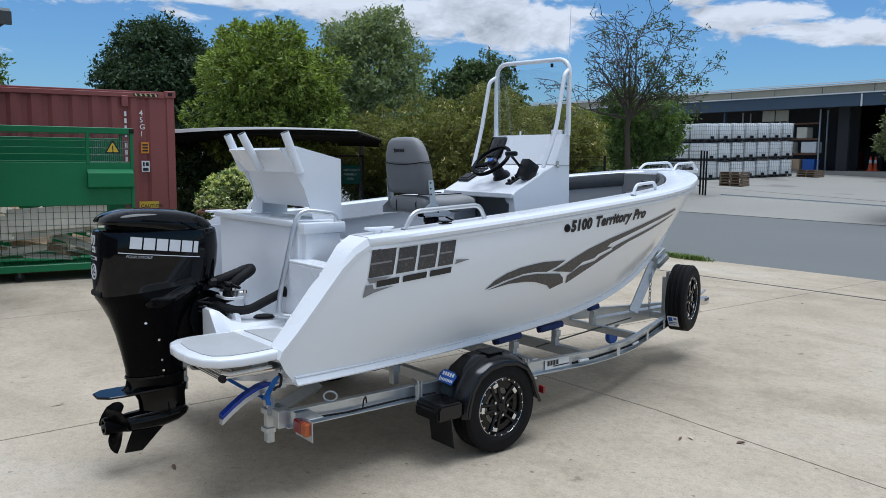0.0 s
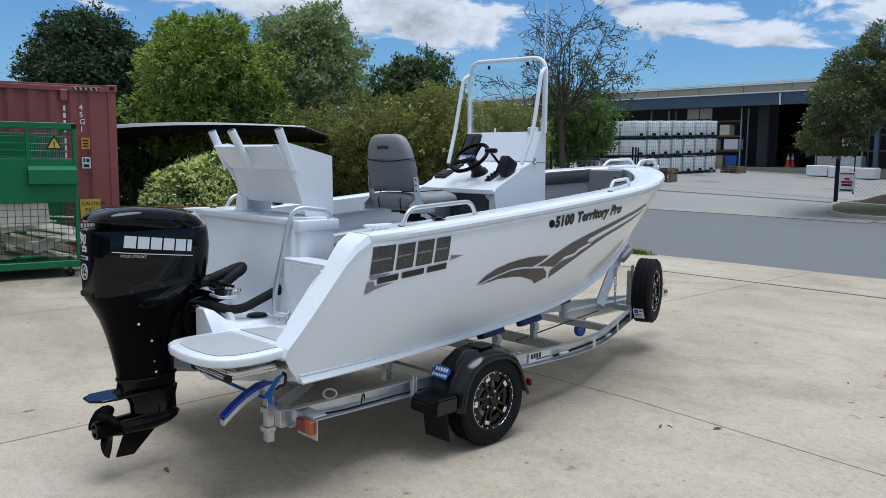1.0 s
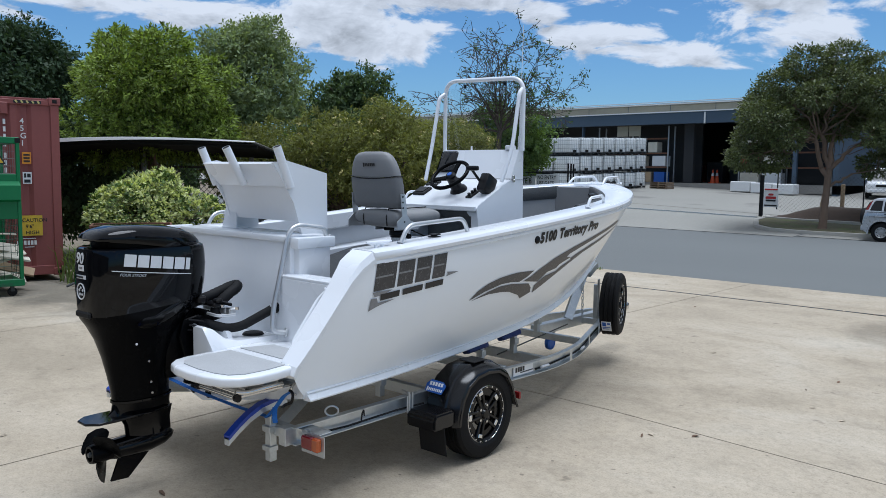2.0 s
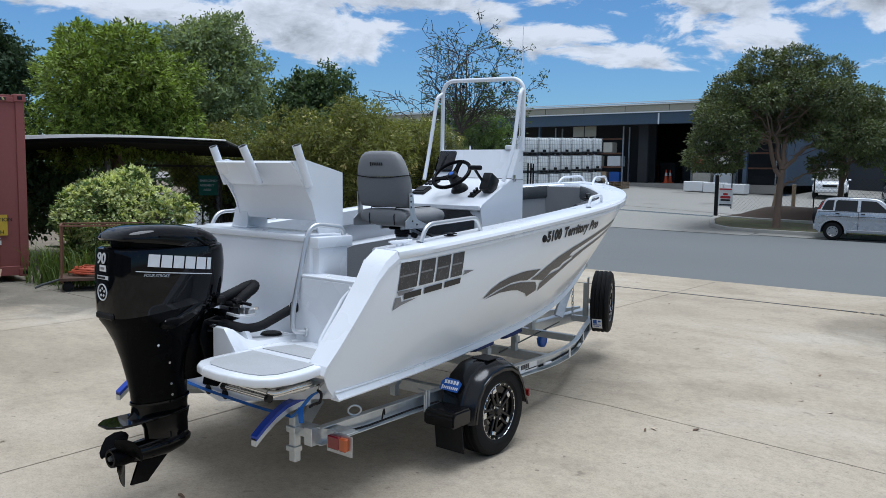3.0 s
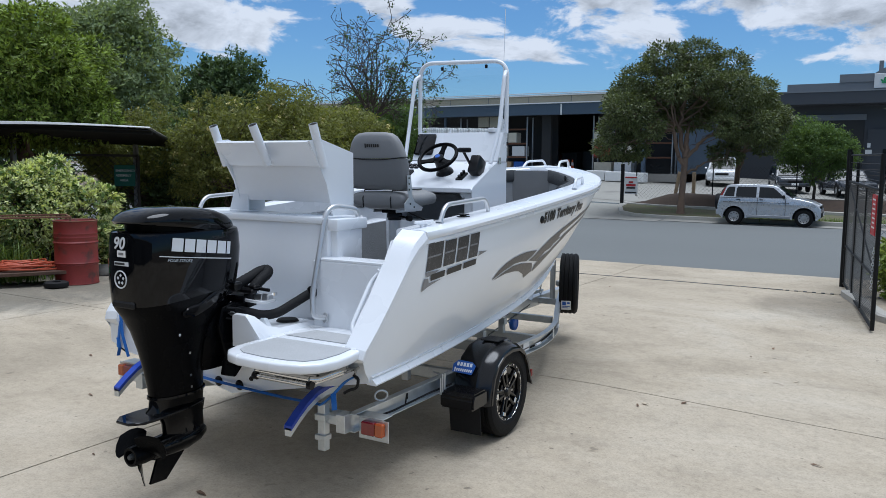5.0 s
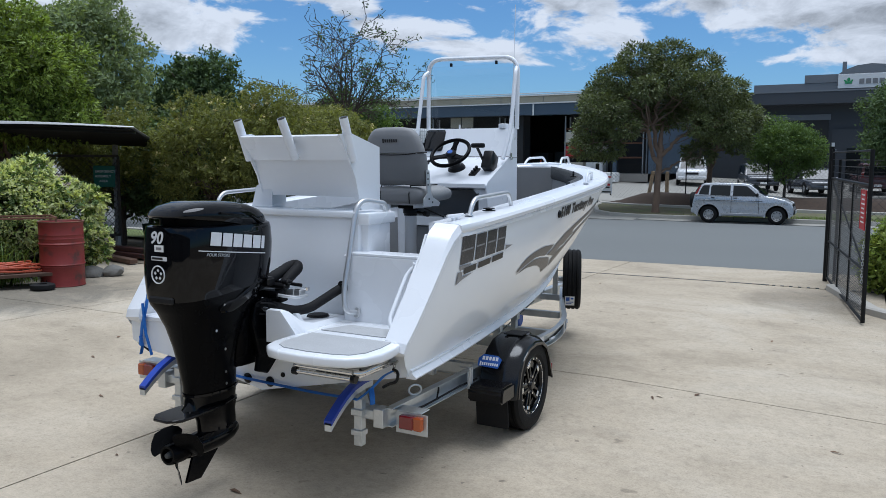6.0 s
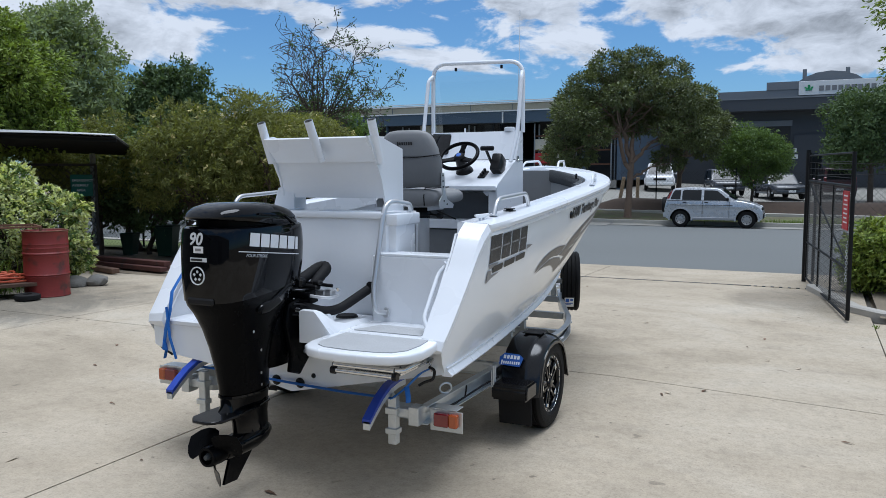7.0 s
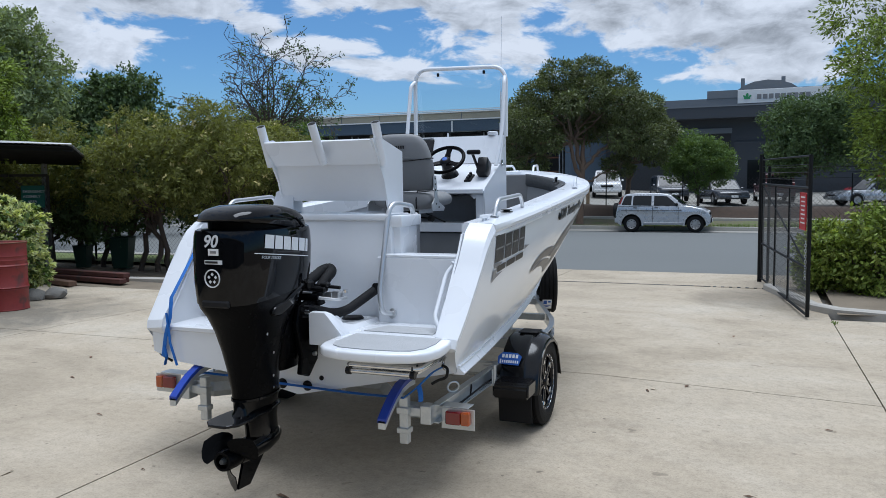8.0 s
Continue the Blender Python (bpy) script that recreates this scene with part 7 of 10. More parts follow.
def plant(name, label, cat, base, blobs, count, size, leaf, bark, seed, trunk_r=0.1, fork=0.45, limbs=6, twigs=0, trunks=1, extra=None, **kw):
    """A tree or shrub: tapered trunk and limbs that reach into the crown, and a crown of leaves."""
    t = thing(name, label, cat)
    g = np.random.default_rng(seed + 500)
    z0 = ground_z(base[0], base[1]) - 0.06
    bm = bmesh.new()
    for q in range(trunks):
        bx, by = base[0] + (g.normal() * 0.25 if trunks > 1 else 0), base[1] + (g.normal() * 0.25 if trunks > 1 else 0)
        low = min(b[2] for b in blobs); top = max(b[2] for b in blobs)
        fz = z0 + (low - z0) * 0.75 + fork * (top - low) * 0.5
        cx, cy = np.mean([b[0] for b in blobs]), np.mean([b[1] for b in blobs])
        f = Vector((bx + (cx - bx) * 0.3 + g.normal() * 0.1, by + (cy - by) * 0.3 + g.normal() * 0.1, fz))
        pts = limb(bm, (bx, by, z0), f, trunk_r, trunk_r * 0.72, 9, g, 0.05)
        order = g.permutation(len(blobs))
        for i in range(limbs):
            b = blobs[order[i % len(blobs)]]
            e = Vector(b[:3]) + Vector(g.normal(size=3)) * 0.3 * min(b[3:6])
            p2 = limb(bm, pts[-1 - (i % 3)], e, trunk_r * 0.5, trunk_r * 0.14, 6, g, 0.10)
            for k in range(twigs):
                s0 = p2[2 + k % 4]
                limb(bm, s0, s0 + Vector(g.normal(size=3)) * 0.55 * b[3] + Vector((0, 0, 0.4 * b[5])), trunk_r * 0.16, trunk_r * 0.04, 5, g, 0.12, 5)
    part("trunk", bm, bark, t, smooth=60)
    c = leaf_mesh("crown", blobs, count, size, leaf, seed, **kw)
    c.parent = t
    if extra:
        x = leaf_mesh("blossom", blobs, extra[1], extra[2], extra[0], seed + 9, 0.92, 0.05 if extra[1] < 3000 else 0.07, per=9, burst=0.0 if extra[1] < 3000 else 1.2, up=0.35 if extra[1] < 3000 else 0.8)
        x.parent = t
    return t


def crown(cx, cy, z0, z1, r, n, seed, squash=1.0, inner=True, lobe=(0.26, 0.18)):
    """Ellipsoids that fill an uneven crown."""
    g = np.random.default_rng(seed)
    h = z1 - z0
    out = [(cx, cy, (z0 + z1) / 2, r * (0.72 if lobe[0] < 0.28 else 0.55), r * (0.72 if lobe[0] < 0.28 else 0.55) * squash, h * (0.40 if lobe[0] < 0.28 else 0.33))] if inner else []
    for i in range(n):
        a, u = g.random() * 6.283, g.random()
        rr = r * (0.50 + 0.30 * g.random()) * math.sin(math.pi * (0.16 + 0.72 * u)) ** 0.7
        s = r * (lobe[0] + lobe[1] * g.random())
        out.append((cx + rr * math.cos(a), cy + rr * math.sin(a) * squash, z0 + h * (0.14 + 0.72 * u), s, s * squash, s * 0.85))
    return out


# shrubs and trees behind the yard
plant("broadleaf_tree", "bushy bright green broadleaf tree behind the carport", "tree", (-12.2, 6.6), crown(-12.2, 6.45, 1.6, 5.05, 2.0, 34, 3, lobe=(0.22, 0.14)), 76000, 0.10, M["leaf_bright"], M["trunk_red"], 11, 0.11, slim=0.36, per=14, clump=0.08, burst=1.3, shell=0.72)
plant("gum_tree", "tall dark green tree with a ragged crown", "tree", (-23.6, 8.4), crown(-23.5, 8.1, 1.5, 7.0, 2.4, 34, 4), 52000, 0.15, M["leaf_deep"], M["trunk"], 12, 0.2)
plant("gum_tree", "tall blue-green tree with loose drooping foliage", "tree", (-18.6, 13.6), crown(-18.5, 13.5, 2.0, 7.1, 2.2, 30, 5), 40000, 0.135, M["leaf_grey"], M["trunk"], 13, 0.18)
plant("gum_tree", "distant dark tree behind the shrubs", "tree", (-19.9, 19.0), crown(-19.8, 19.2, 1.5, 5.9, 2.5, 26, 6, 0.8), 30000, 0.17, M["leaf_dark"], M["trunk"], 14, 0.2)
plant("gum_tree", "distant light green tree beyond the container", "tree", (-33.0, 2.0), crown(-33.0, 2.2, 1.5, 6.4, 3.2, 20, 7), 20000, 0.22, M["leaf_mid"], M["trunk"], 15, 0.2)
plant("gum_tree", "dark trees closing the back of the lot", "tree", (-27.0, 14.0), crown(-27.0, 14.0, 0.5, 5.4, 3.6, 18, 8), 7000, 0.3, M["leaf_dark"], M["trunk"], 16, 0.2)
plant("gum_tree", "dark trees closing the back of the lot", "tree", (-26.0, 24.0), crown(-26.0, 25.0, 0.5, 5.0, 3.8, 18, 9), 7000, 0.3, M["leaf_dark"], M["trunk"], 17, 0.2)
OL = [(-11.6, 8.7, 0.9, 2.95, 1.4), (-8.8, 8.7, 0.9, 3.15, 1.35), (-7.7, 9.6, 0.8, 3.25, 1.4), (-7.6, 11.0, 0.7, 3.15, 1.2), (-8.3, 12.1, 0.6, 3.3, 1.25)]
for i, (x, y, z0, z1, r) in enumerate(OL):
    plant("bottlebrush_shrub", "tall olive green shrub flecked with cream flowers", "shrub", (x - 0.3, y + 0.3), crown(x, y, z0 + 0.25, z1 + 0.12, r, 20, 20 + i), 22000, 0.09, M["leaf_olive"], M["trunk"], 30 + i, 0.06, 0.3, 7, trunks=3, extra=(M["blossom"], 900 if i > 1 else 500, 0.075), slim=0.3, clump=0.13)
plant("dense_shrub", "dark green shrub filling the back of the row", "shrub", (-10.6, 9.6), crown(-10.4, 9.8, 0.75, 2.8, 1.8, 18, 41), 14000, 0.12, M["leaf_dark"], M["trunk"], 42, 0.06, trunks=4)
plant("dense_shrub", "dark green shrub filling the back of the row", "shrub", (-8.6, 12.0), crown(-8.6, 11.6, 0.65, 2.9, 1.7, 18, 43), 14000, 0.12, M["leaf_dark"], M["trunk"], 44, 0.06, trunks=4)
plant("dense_shrub", "dark green shrubs behind the carport", "shrub", (-14.2, 5.2), crown(-14.0, 5.1, 0.1, 2.5, 1.8, 14, 141), 12000, 0.14, M["leaf_dark"], M["trunk"], 142, 0.06)
plant("dense_shrub", "dark green low growth along the boundary fence", "shrub", (-12.2, 9.9), crown(-12.2, 9.8, 0.55, 2.3, 1.5, 16, 241), 11000, 0.12, M["leaf_dark"], M["trunk"], 242, 0.06, trunks=4)
BUSH = crown(-8.68, 4.34, 0.15, 1.90, 0.95, 20, 45, lobe=(0.22, 0.12)) + crown(-7.95, 4.92, 0.5, 1.55, 0.50, 9, 46, lobe=(0.26, 0.14)) + crown(-7.93, 5.22, 0.05, 0.85, 0.32, 8, 49) + crown(-9.3, 4.35, 0.1, 1.55, 0.5, 8, 50) + crown(-9.85, 4.55, 0.1, 1.65, 0.55, 9, 51) + crown(-10.35, 4.85, 0.1, 1.75, 0.6, 9, 52)
plant("variegated_bush", "pale variegated bush with cream-edged leaves", "shrub", (-8.6, 4.4), BUSH, 17000, 0.075, M["leaf_mid"], M["trunk"], 46, 0.05, 0.2, 10, trunks=4, extra=(M["leaf_pale"], 40000, 0.078), slim=0.5, clump=0.15, per=14, up=0.7)
# half-bare tree and thicket across the street
def twiggy_tree(base, fork, fan, seed):
    """A thin open tree: boughs that fork again and again, with a few leaves on the outer twigs."""
    t = thing("sparse_tree", "half-bare tree with thin branches and few leaves", "tree")
    g = np.random.default_rng(seed)
    bm, tips = bmesh.new(), []
    side = Vector((0.81, 0.58, 0))
    a, f = Vector(base), Vector(fork)
    limb(bm, a, f, 0.15, 0.11, 8, g, 0.03)

    def bough(p, d, length, r, level):
        pts, rr, q = [p], [r], p
        n = 5
        for i in range(n):
            d = (d + Vector(g.normal(size=3)) * 0.13 + Vector((0, 0, 0.045 if level < 2 else -0.02))).normalized()
            q = q + d * (length / n)
            pts.append(q)
            rr.append(max(r * (1 - 0.60 * (i + 1) / n), 0.013))
        tube(bm, pts, rr, 5 if level < 2 else 4, caps=False)
        if level >= 3:
            tips.extend(pts[2:])
            return
        for i in range((6, 5, 3)[level]):
            k = 1 + (i + level) % n
            turn = Vector(g.normal(size=3))
            turn = (turn - d * turn.dot(d)).normalized()
            bough(pts[k], (d * 0.75 + turn * (0.62 + 0.25 * g.random())).normalized(), length * (0.42 + 0.14 * g.random()), rr[k] * 0.62, level + 1)

    for lean, depth, h in fan:
        d = (side * lean + Vector((-side.y, side.x, 0)) * depth + Vector((0, 0, h)))
        bough(f - Vector((0, 0, 0.25 * g.random())), d.normalized(), d.length, 0.055, 0)
    part("trunk", bm, M["trunk"], t, smooth=60)
    blobs = [(p.x, p.y, p.z, 0.2, 0.2, 0.2) for p in tips if g.random() < (0.10 if (p - f).dot(side) < 0.7 else 0.34)]
    c = leaf_mesh("crown", blobs, len(blobs) * 5, 0.14, M["leaf_dark"], seed + 1, 0.3, 0.5, per=3)
    c.parent = t
    return t


twiggy_tree((-18.3, 27.3, 0.3), (-18.35, 27.3, 3.9), [(-2.5, 0.2, 1.5), (-1.9, -0.4, 2.4), (-1.0, 0.4, 3.0), (0.0, 0.0, 3.3), (0.9, 0.4, 3.4), (1.6, -0.2, 2.7), (2.2, 0.2, 1.8), (0.7, -0.6, 2.2), (-1.1, 0.7, 1.9)], 50)
plant("dense_shrub", "dark green thicket beside the far driveway", "shrub", (-19.6, 29.4), crown(-19.6, 29.6, 0.9, 5.5, 2.5, 24, 51), 15000, 0.2, M["leaf_mid"], M["trunk"], 52, 0.1)
# street tree, small tree and others on the far side
def street_tree(base, lobes, seed):
    """A spreading tree on a leaning trunk; lobes = (across, away, height, radius) of the leaf masses on its limbs."""
    t = thing("street_tree", "round-crowned street tree with dark green leaves and reddish limbs", "tree")
    g = np.random.default_rng(seed)
    across, away = Vector((0.851, 0.526, 0)), Vector((-0.526, 0.851, 0))
    b = Vector((base[0], base[1], ground_z(*base) - 0.06))
    at = lambda l, d, z: b + across * l + away * d + Vector((0, 0, z))
    bm = bmesh.new()
    stem = [at(0, 0, 0), at(0.02, 0, 0.25), at(0.05, 0, 0.9), at(0.10, 0.05, 1.6), at(0.14, 0.05, 2.25)]
    tube(bm, stem, [0.21, 0.15, 0.125, 0.12, 0.115], 12)
    forks = [(stem[3], at(-0.35, 0.1, 3.3), 0.085), (stem[4], at(0.25, 0.25, 3.2), 0.10), (stem[4], at(0.85, 0.0, 3.0), 0.075), (stem[4], at(-0.05, 0.5, 3.5), 0.085), (stem[3], at(1.0, 0.35, 2.1), 0.05)]
    heads = []
    for p, q, r in forks:
        limb(bm, p, q, r * 1.15, r * 0.8, 8, g, 0.07)
        heads.append((q, r * 0.8))
    blobs = []
    for l, d, z, r in lobes:
        c = at(l, d, z)
        blobs.append((c.x, c.y, c.z, r, r, r * 0.78))
        q, rr = min(heads, key=lambda h: (h[0] - c).length + 0.8 * abs(h[0].z - c.z + 1.0))
        pts = limb(bm, q, c, rr * 0.62, 0.016, 6, g, 0.09)
        for k in (2, 3, 4, 5):
            limb(bm, pts[k], pts[k] + Vector(g.normal(size=3)) * r * 0.75 + Vector((0, 0, 0.25 * r)), 0.018, 0.006, 5, g, 0.12, 4)
    part("trunk", bm, M["trunk_red"], t, "reddish-brown trunk and limbs", smooth=60)
    c = leaf_mesh("crown", blobs, 105000, 0.105, M["leaf_street"], seed + 1, 0.62, 0.115, slim=0.40, up=0.3, per=18, burst=0.8)
    c.parent = t
    return t


STREET = [(0.55, 0.3, 6.15, 0.78), (-0.75, 0.2, 5.95, 0.85), (1.75, 0.3, 5.75, 0.80), (-1.65, 0.1, 5.15, 0.85), (-2.15, -0.2, 4.0, 0.95), (-2.75, 0.2, 2.65, 0.65), (-1.75, 0.8, 2.65, 0.75), (-1.5, -0.6, 3.35, 0.62),
          (2.75, 0.1, 4.7, 0.85), (3.45, 0.1, 3.75, 0.78), (2.35, -0.5, 3.5, 0.95), (1.6, -0.7, 4.75, 0.9), (3.3, 0.4, 2.85, 0.62), (2.0, 0.9, 2.45, 0.68), (0.3, -0.4, 5.2, 0.85), (-0.6, 1.4, 4.4, 1.0), (0.7, 1.6, 4.2, 1.1), (1.8, 1.6, 4.6, 1.1), (-1.6, 1.6, 4.6, 1.0), (2.9, 1.4, 3.6, 0.9), (0.4, 1.7, 5.4, 0.9), (-2.3, 1.0, 3.3, 0.75), (1.2, -0.9, 3.45, 0.6), (-0.75, -0.9, 4.75, 0.62)]
street_tree((-4.1, 27.5), STREET, 54)
plant("street_tree", "slender tree behind the spreading street tree", "tree", (-3.0, 32.0), crown(-2.4, 31.4, 2.6, 5.0, 1.5, 14, 155), 22000, 0.11, M["leaf_street"], M["trunk_red"], 156, 0.13, 0.3, 6)
plant("street_tree", "small round tree at the edge of the car park", "tree", (0.2, 32.2), crown(0.2, 32.2, 1.2, 3.85, 1.6, 24, 55), 28000, 0.10, M["leaf_mid"], M["trunk"], 56, 0.07)
plant("gum_tree", "grey-green tree in front of the dark warehouse", "tree", (5.0, 41.5), crown(5.2, 41.5, 1.6, 6.5, 2.9, 26, 57), 30000, 0.18, M["leaf_dark"], M["trunk"], 58, 0.15)
plant("broadleaf_tree", "tall light green tree overhanging the hedge", "tree", (5.7, 11.6), crown(5.5, 11.2, 1.2, 6.9, 2.05, 40, 59, lobe=(0.29, 0.12)), 100000, 0.075, M["leaf_bright"], M["trunk"], 60, 0.12, slim=0.36, clump=0.10, per=14, burst=1.0)
hedge = [b for k, (x, y, top, r) in enumerate(((3.55, 9.75, 1.20, 0.55), (4.15, 9.55, 1.42, 0.62), (4.85, 9.65, 1.30, 0.62), (5.55, 9.6, 1.48, 0.65), (6.3, 9.7, 1.35, 0.65), (7.0, 9.7, 1.45, 0.65), (3.5, 10.35, 1.05, 0.5), (4.4, 10.3, 1.35, 0.6), (3.3, 10.0, 0.85, 0.42))) for b in crown(x, y, -0.26, top, r, 11, 160 + k, lobe=(0.26, 0.14))]
plant("lilly_pilly_hedge", "leafy green hedge with bright new tips behind the gate", "hedge", (4.6, 9.6), hedge, 40000, 0.08, M["leaf_bright"], M["trunk"], 62, 0.04, 0.2, 10, trunks=4, extra=(M["leaf_tip"], 16000, 0.085), slim=0.42, per=12, up=0.6, clump=0.22)


def tufts(name, spots, count, h, mat, seed, label):
    """Blades of grass, upright and bent."""
    g = np.random.default_rng(seed)
    verts, faces = [], []
    for x0, y0, rx, ry, lift in spots:
        for _ in range(count):
            x, y = x0 + rx * g.normal() * 0.5, y0 + ry * g.normal() * 0.5
            z = ground_z(x, y) + lift
            a, k, b = g.random() * 6.283, h * (0.5 + g.random()), 0.25 + 0.5 * g.random()
            dx, dy, w = math.cos(a), math.sin(a), 0.006 + 0.006 * g.random()
            n = len(verts)
            verts += [(x - dy * w, y + dx * w, z), (x + dy * w, y - dx * w, z), (x + dx * k * b * 0.5 + dy * w * 0.7, y + dy * k * b * 0.5 - dx * w * 0.7, z + k * 0.7), (x + dx * k * b * 0.5 - dy * w * 0.7, y + dy * k * b * 0.5 + dx * w * 0.7, z + k * 0.7), (x + dx * k * b * 1.3, y + dy * k * b * 1.3, z + k * 0.9)]
            faces += [(n, n + 1, n + 2, n + 3), (n + 3, n + 2, n + 4)]
    return tagged(sheet_mesh(name, verts, faces, mat), label, "grass", kind="stuff")


tufts("grass_tuft", [(-8.3, 3.7, 0.5, 0.5, 0.0), (-8.8, 3.4, 0.4, 0.4, 0.0)], 380, 0.5, M["grass"], 70, "long green grass growing beside the container")
tufts("grass_tuft", [(-5.1, 12.02, 0.5, 0.16, 0.0), (-4.6, 11.95, 0.4, 0.14, 0.0), (-5.9, 11.8, 0.5, 0.3, 0.06)], 500, 0.085, M["grass"], 71, "bright green grass at the corner of the kerb")
tufts("grass_tuft", [(4 + 1.2 * i, 26.9, 1.2, 0.5, 0.08) for i in range(8)] + [(1.5, 26.9, 1.4, 0.5, 0.08), (-1.0, 26.9, 1.4, 0.5, 0.08)], 420, 0.13, M["grass"], 72, "mown green grass on the far verge")
tufts("grass_tuft", [(3.33, 6.5, 0.012, 0.5, -0.05), (3.34, 7.0, 0.03, 0.16, -0.02)], 26, 0.04, M["grass"], 73, "weeds growing in the slab joint")

# fallen leaves and twigs on the concrete
g = np.random.default_rng(77)
spots = [(1.62, 2.55), (1.66, 2.61), (1.9, 2.83), (2.9, 2.05), (2.56, 4.1), (-2.0, 0.5), (0.1, -0.35), (-1.6, -0.6), (3.2, 1.0), (2.2, 5.4), (0.9, 5.6), (2.4, 0.6), (-0.6, 8.6), (1.1, 9.9), (1.5, 9.9), (1.7, 9.85), (2.1, 9.8), (-3.1, 1.3), (-3.6, 2.0)]
for i, (x, y) in enumerate(spots + [(g.uniform(-4, 4), g.uniform(-1.5, 9)) for _ in range(16)]):
    L, W = (0.05 + 0.05 * g.random(), 0.012 + 0.012 * g.random()) if i < len(spots) else (0.025 + 0.03 * g.random(), 0.010 + 0.01 * g.random())
    bm = bmesh.new()
    loft(bm, [[(-L / 2, 0, 0.002), (-L / 2, 0.0005, 0.002)], [(-L / 6, -W / 2, 0.006), (-L / 6, W / 2, 0.010)], [(L / 4, -W / 2, 0.012), (L / 4, W / 2, 0.006)], [(L / 2, 0, 0.004), (L / 2, 0.0005, 0.004)]])
    lf = mesh_object("fallen_leaf", solid(bm, 0.0012), M["dry_pale"] if i % 3 == 1 else M["dry_leaf"])
    lf.matrix_basis = Matrix.Translation((x, y, ground_z(x, y) + 0.001)) @ pose(0, 0, 0, 0, 0, g.random() * 360)
    tagged(lf, "dry brown fallen leaf on the concrete", "leaf", "fallen leaves")

# ---- shipping container ----
CA = Vector((-0.21, -0.978, 0)).normalized()      # along the long side, away from the street
C0 = Vector((-9.2, 3.14, 0.09))
CB = Vector((-0.978, 0.21, 0))                     # from the near side to the far side
CM = Matrix((CA, CB, Vector((0, 0, 1)))).transposed().to_4x4()
CM.translation = C0
cont = thing("shipping_container", "faded red corrugated steel shipping container", "shipping container")
CL, CW, CH = 12.19, 2.44, 2.9


def corrugated(length, height, pitch, depth, x0, x1, z0, z1):
    """A corrugated wall in the xz plane, ribs to -y."""
    xs, x = [], x0
    n = int((x1 - x0) / pitch)
    p = (x1 - x0) / n
    pts = []
    for i in range(n):
        a = x0 + p * i
        pts += [(a, 0), (a + p * 0.28, 0), (a + p * 0.5, depth), (a + p * 0.78, depth)]
    pts.append((x1, 0))
    bm = bmesh.new()
    loft(bm, [[(x, y, z0) for x, y in pts], [(x, y, z1) for x, y in pts]])
    return bm


part("side_wall", put(corrugated(0, 0, 0.30, 0.036, 0.32, CL - 0.12, 0.16, CH - 0.12), CM @ Matrix.Translation((0, 0.02, 0))), M["container"], cont, "corrugated red side", smooth=0)
part("side_wall", put(corrugated(0, 0, 0.30, -0.036, 0.12, CL - 0.12, 0.16, CH - 0.12), CM @ Matrix.Translation((0, CW - 0.02, 0))), M["container"], cont, smooth=0)
part("flat_panel", put(boxes(((0.22, 0.035, CH / 2), (0.24, 0.02, CH - 0.26), 0.0)), CM), M["container"], cont, "plain panel beside the corner post")
part("end_wall", put(boxes(((0.03, CW / 2, CH / 2), (0.04, CW - 0.2, CH - 0.24), 0.004)), CM), M["container"], cont)
part("end_wall", put(boxes(((CL - 0.03, CW / 2, CH / 2), (0.04, CW - 0.2, CH - 0.24), 0.004)), CM), M["container"], cont)
part("roof_panel", put(boxes(((CL / 2, CW / 2, CH - 0.03), (CL - 0.1, CW - 0.1, 0.03), 0.004)), CM), M["container"], cont)
for x in (0.065, CL - 0.065):
    for y in (0.06, CW - 0.06):
        part("corner_post", put(boxes(((x, y, CH / 2), (0.13, 0.12, CH - 0.2), 0.008)), CM), M["container"], cont)
        for z in (0.06, CH - 0.06):
            cs = part("corner_casting", put(boxes(((x, y, z), (0.178, 0.162, 0.118), 0.008)), CM), M["container"], cont)
            # thin black plate on the face, painted in for the shade inside the hole
            part("casting_hole", put(boxes(((x, -0.0215 if y < 1 else CW + 0.0215, z), (0.07, 0.006, 0.055), 0.002)), CM), M["rubber"], cs)
for y in (0.03, CW - 0.03):
    part("top_rail", put(boxes(((CL / 2, y, CH - 0.09), (CL - 0.2, 0.06, 0.08), 0.006)), CM), M["container"], cont)
    part("bottom_rail", put(boxes(((CL / 2, y, 0.09), (CL - 0.2, 0.05, 0.15), 0.006)), CM), M["container"], cont)


def plate(x, z, w, h, mat, name="plate", label="", y=-0.006, parent=cont):
    return part(name, put(boxes(((x, y, z), (w, 0.004, h))), CM), mat, parent, label)


def cont_text(body, x, z, size, mat, parent, y=-0.012, turn=0):
    """Letters on the container's side, read along the wall from the far end."""
    m = CM @ axes((x, y, z), (-1, 0, 0), (0, 0, 1))
    return part("lettering", put(letters(body, size, 0, 0.001), m), mat, parent, smooth=0)


for i, ch in enumerate("45G1"):
    cont_text(ch, 0.58, 2.47 - 0.118 * i, 0.125, M["decal_white"], cont, y=0.008)
for i in range(11):
    part("code_bar", put(boxes(((0.80, 0.010, 2.49 - 0.118 * i - (0.06 if i > 3 else 0)), (0.036, 0.004, 0.080))), CM), M["decal_white"], cont, "white code shown as plain bars")
p = plate(0.50, 1.92, 0.13, 0.19, M["orange"], "warning_label", "orange warning label")
part("label_print", put(boxes(*[((0.50, -0.010, 1.97 - 0.05 * k), (0.09, 0.003, 0.025)) for k in range(3)]), CM), M["decal_black"], p)
p = plate(0.50, 1.60, 0.13, 0.19, M["decal_white"], "code_label", "white inspection label")
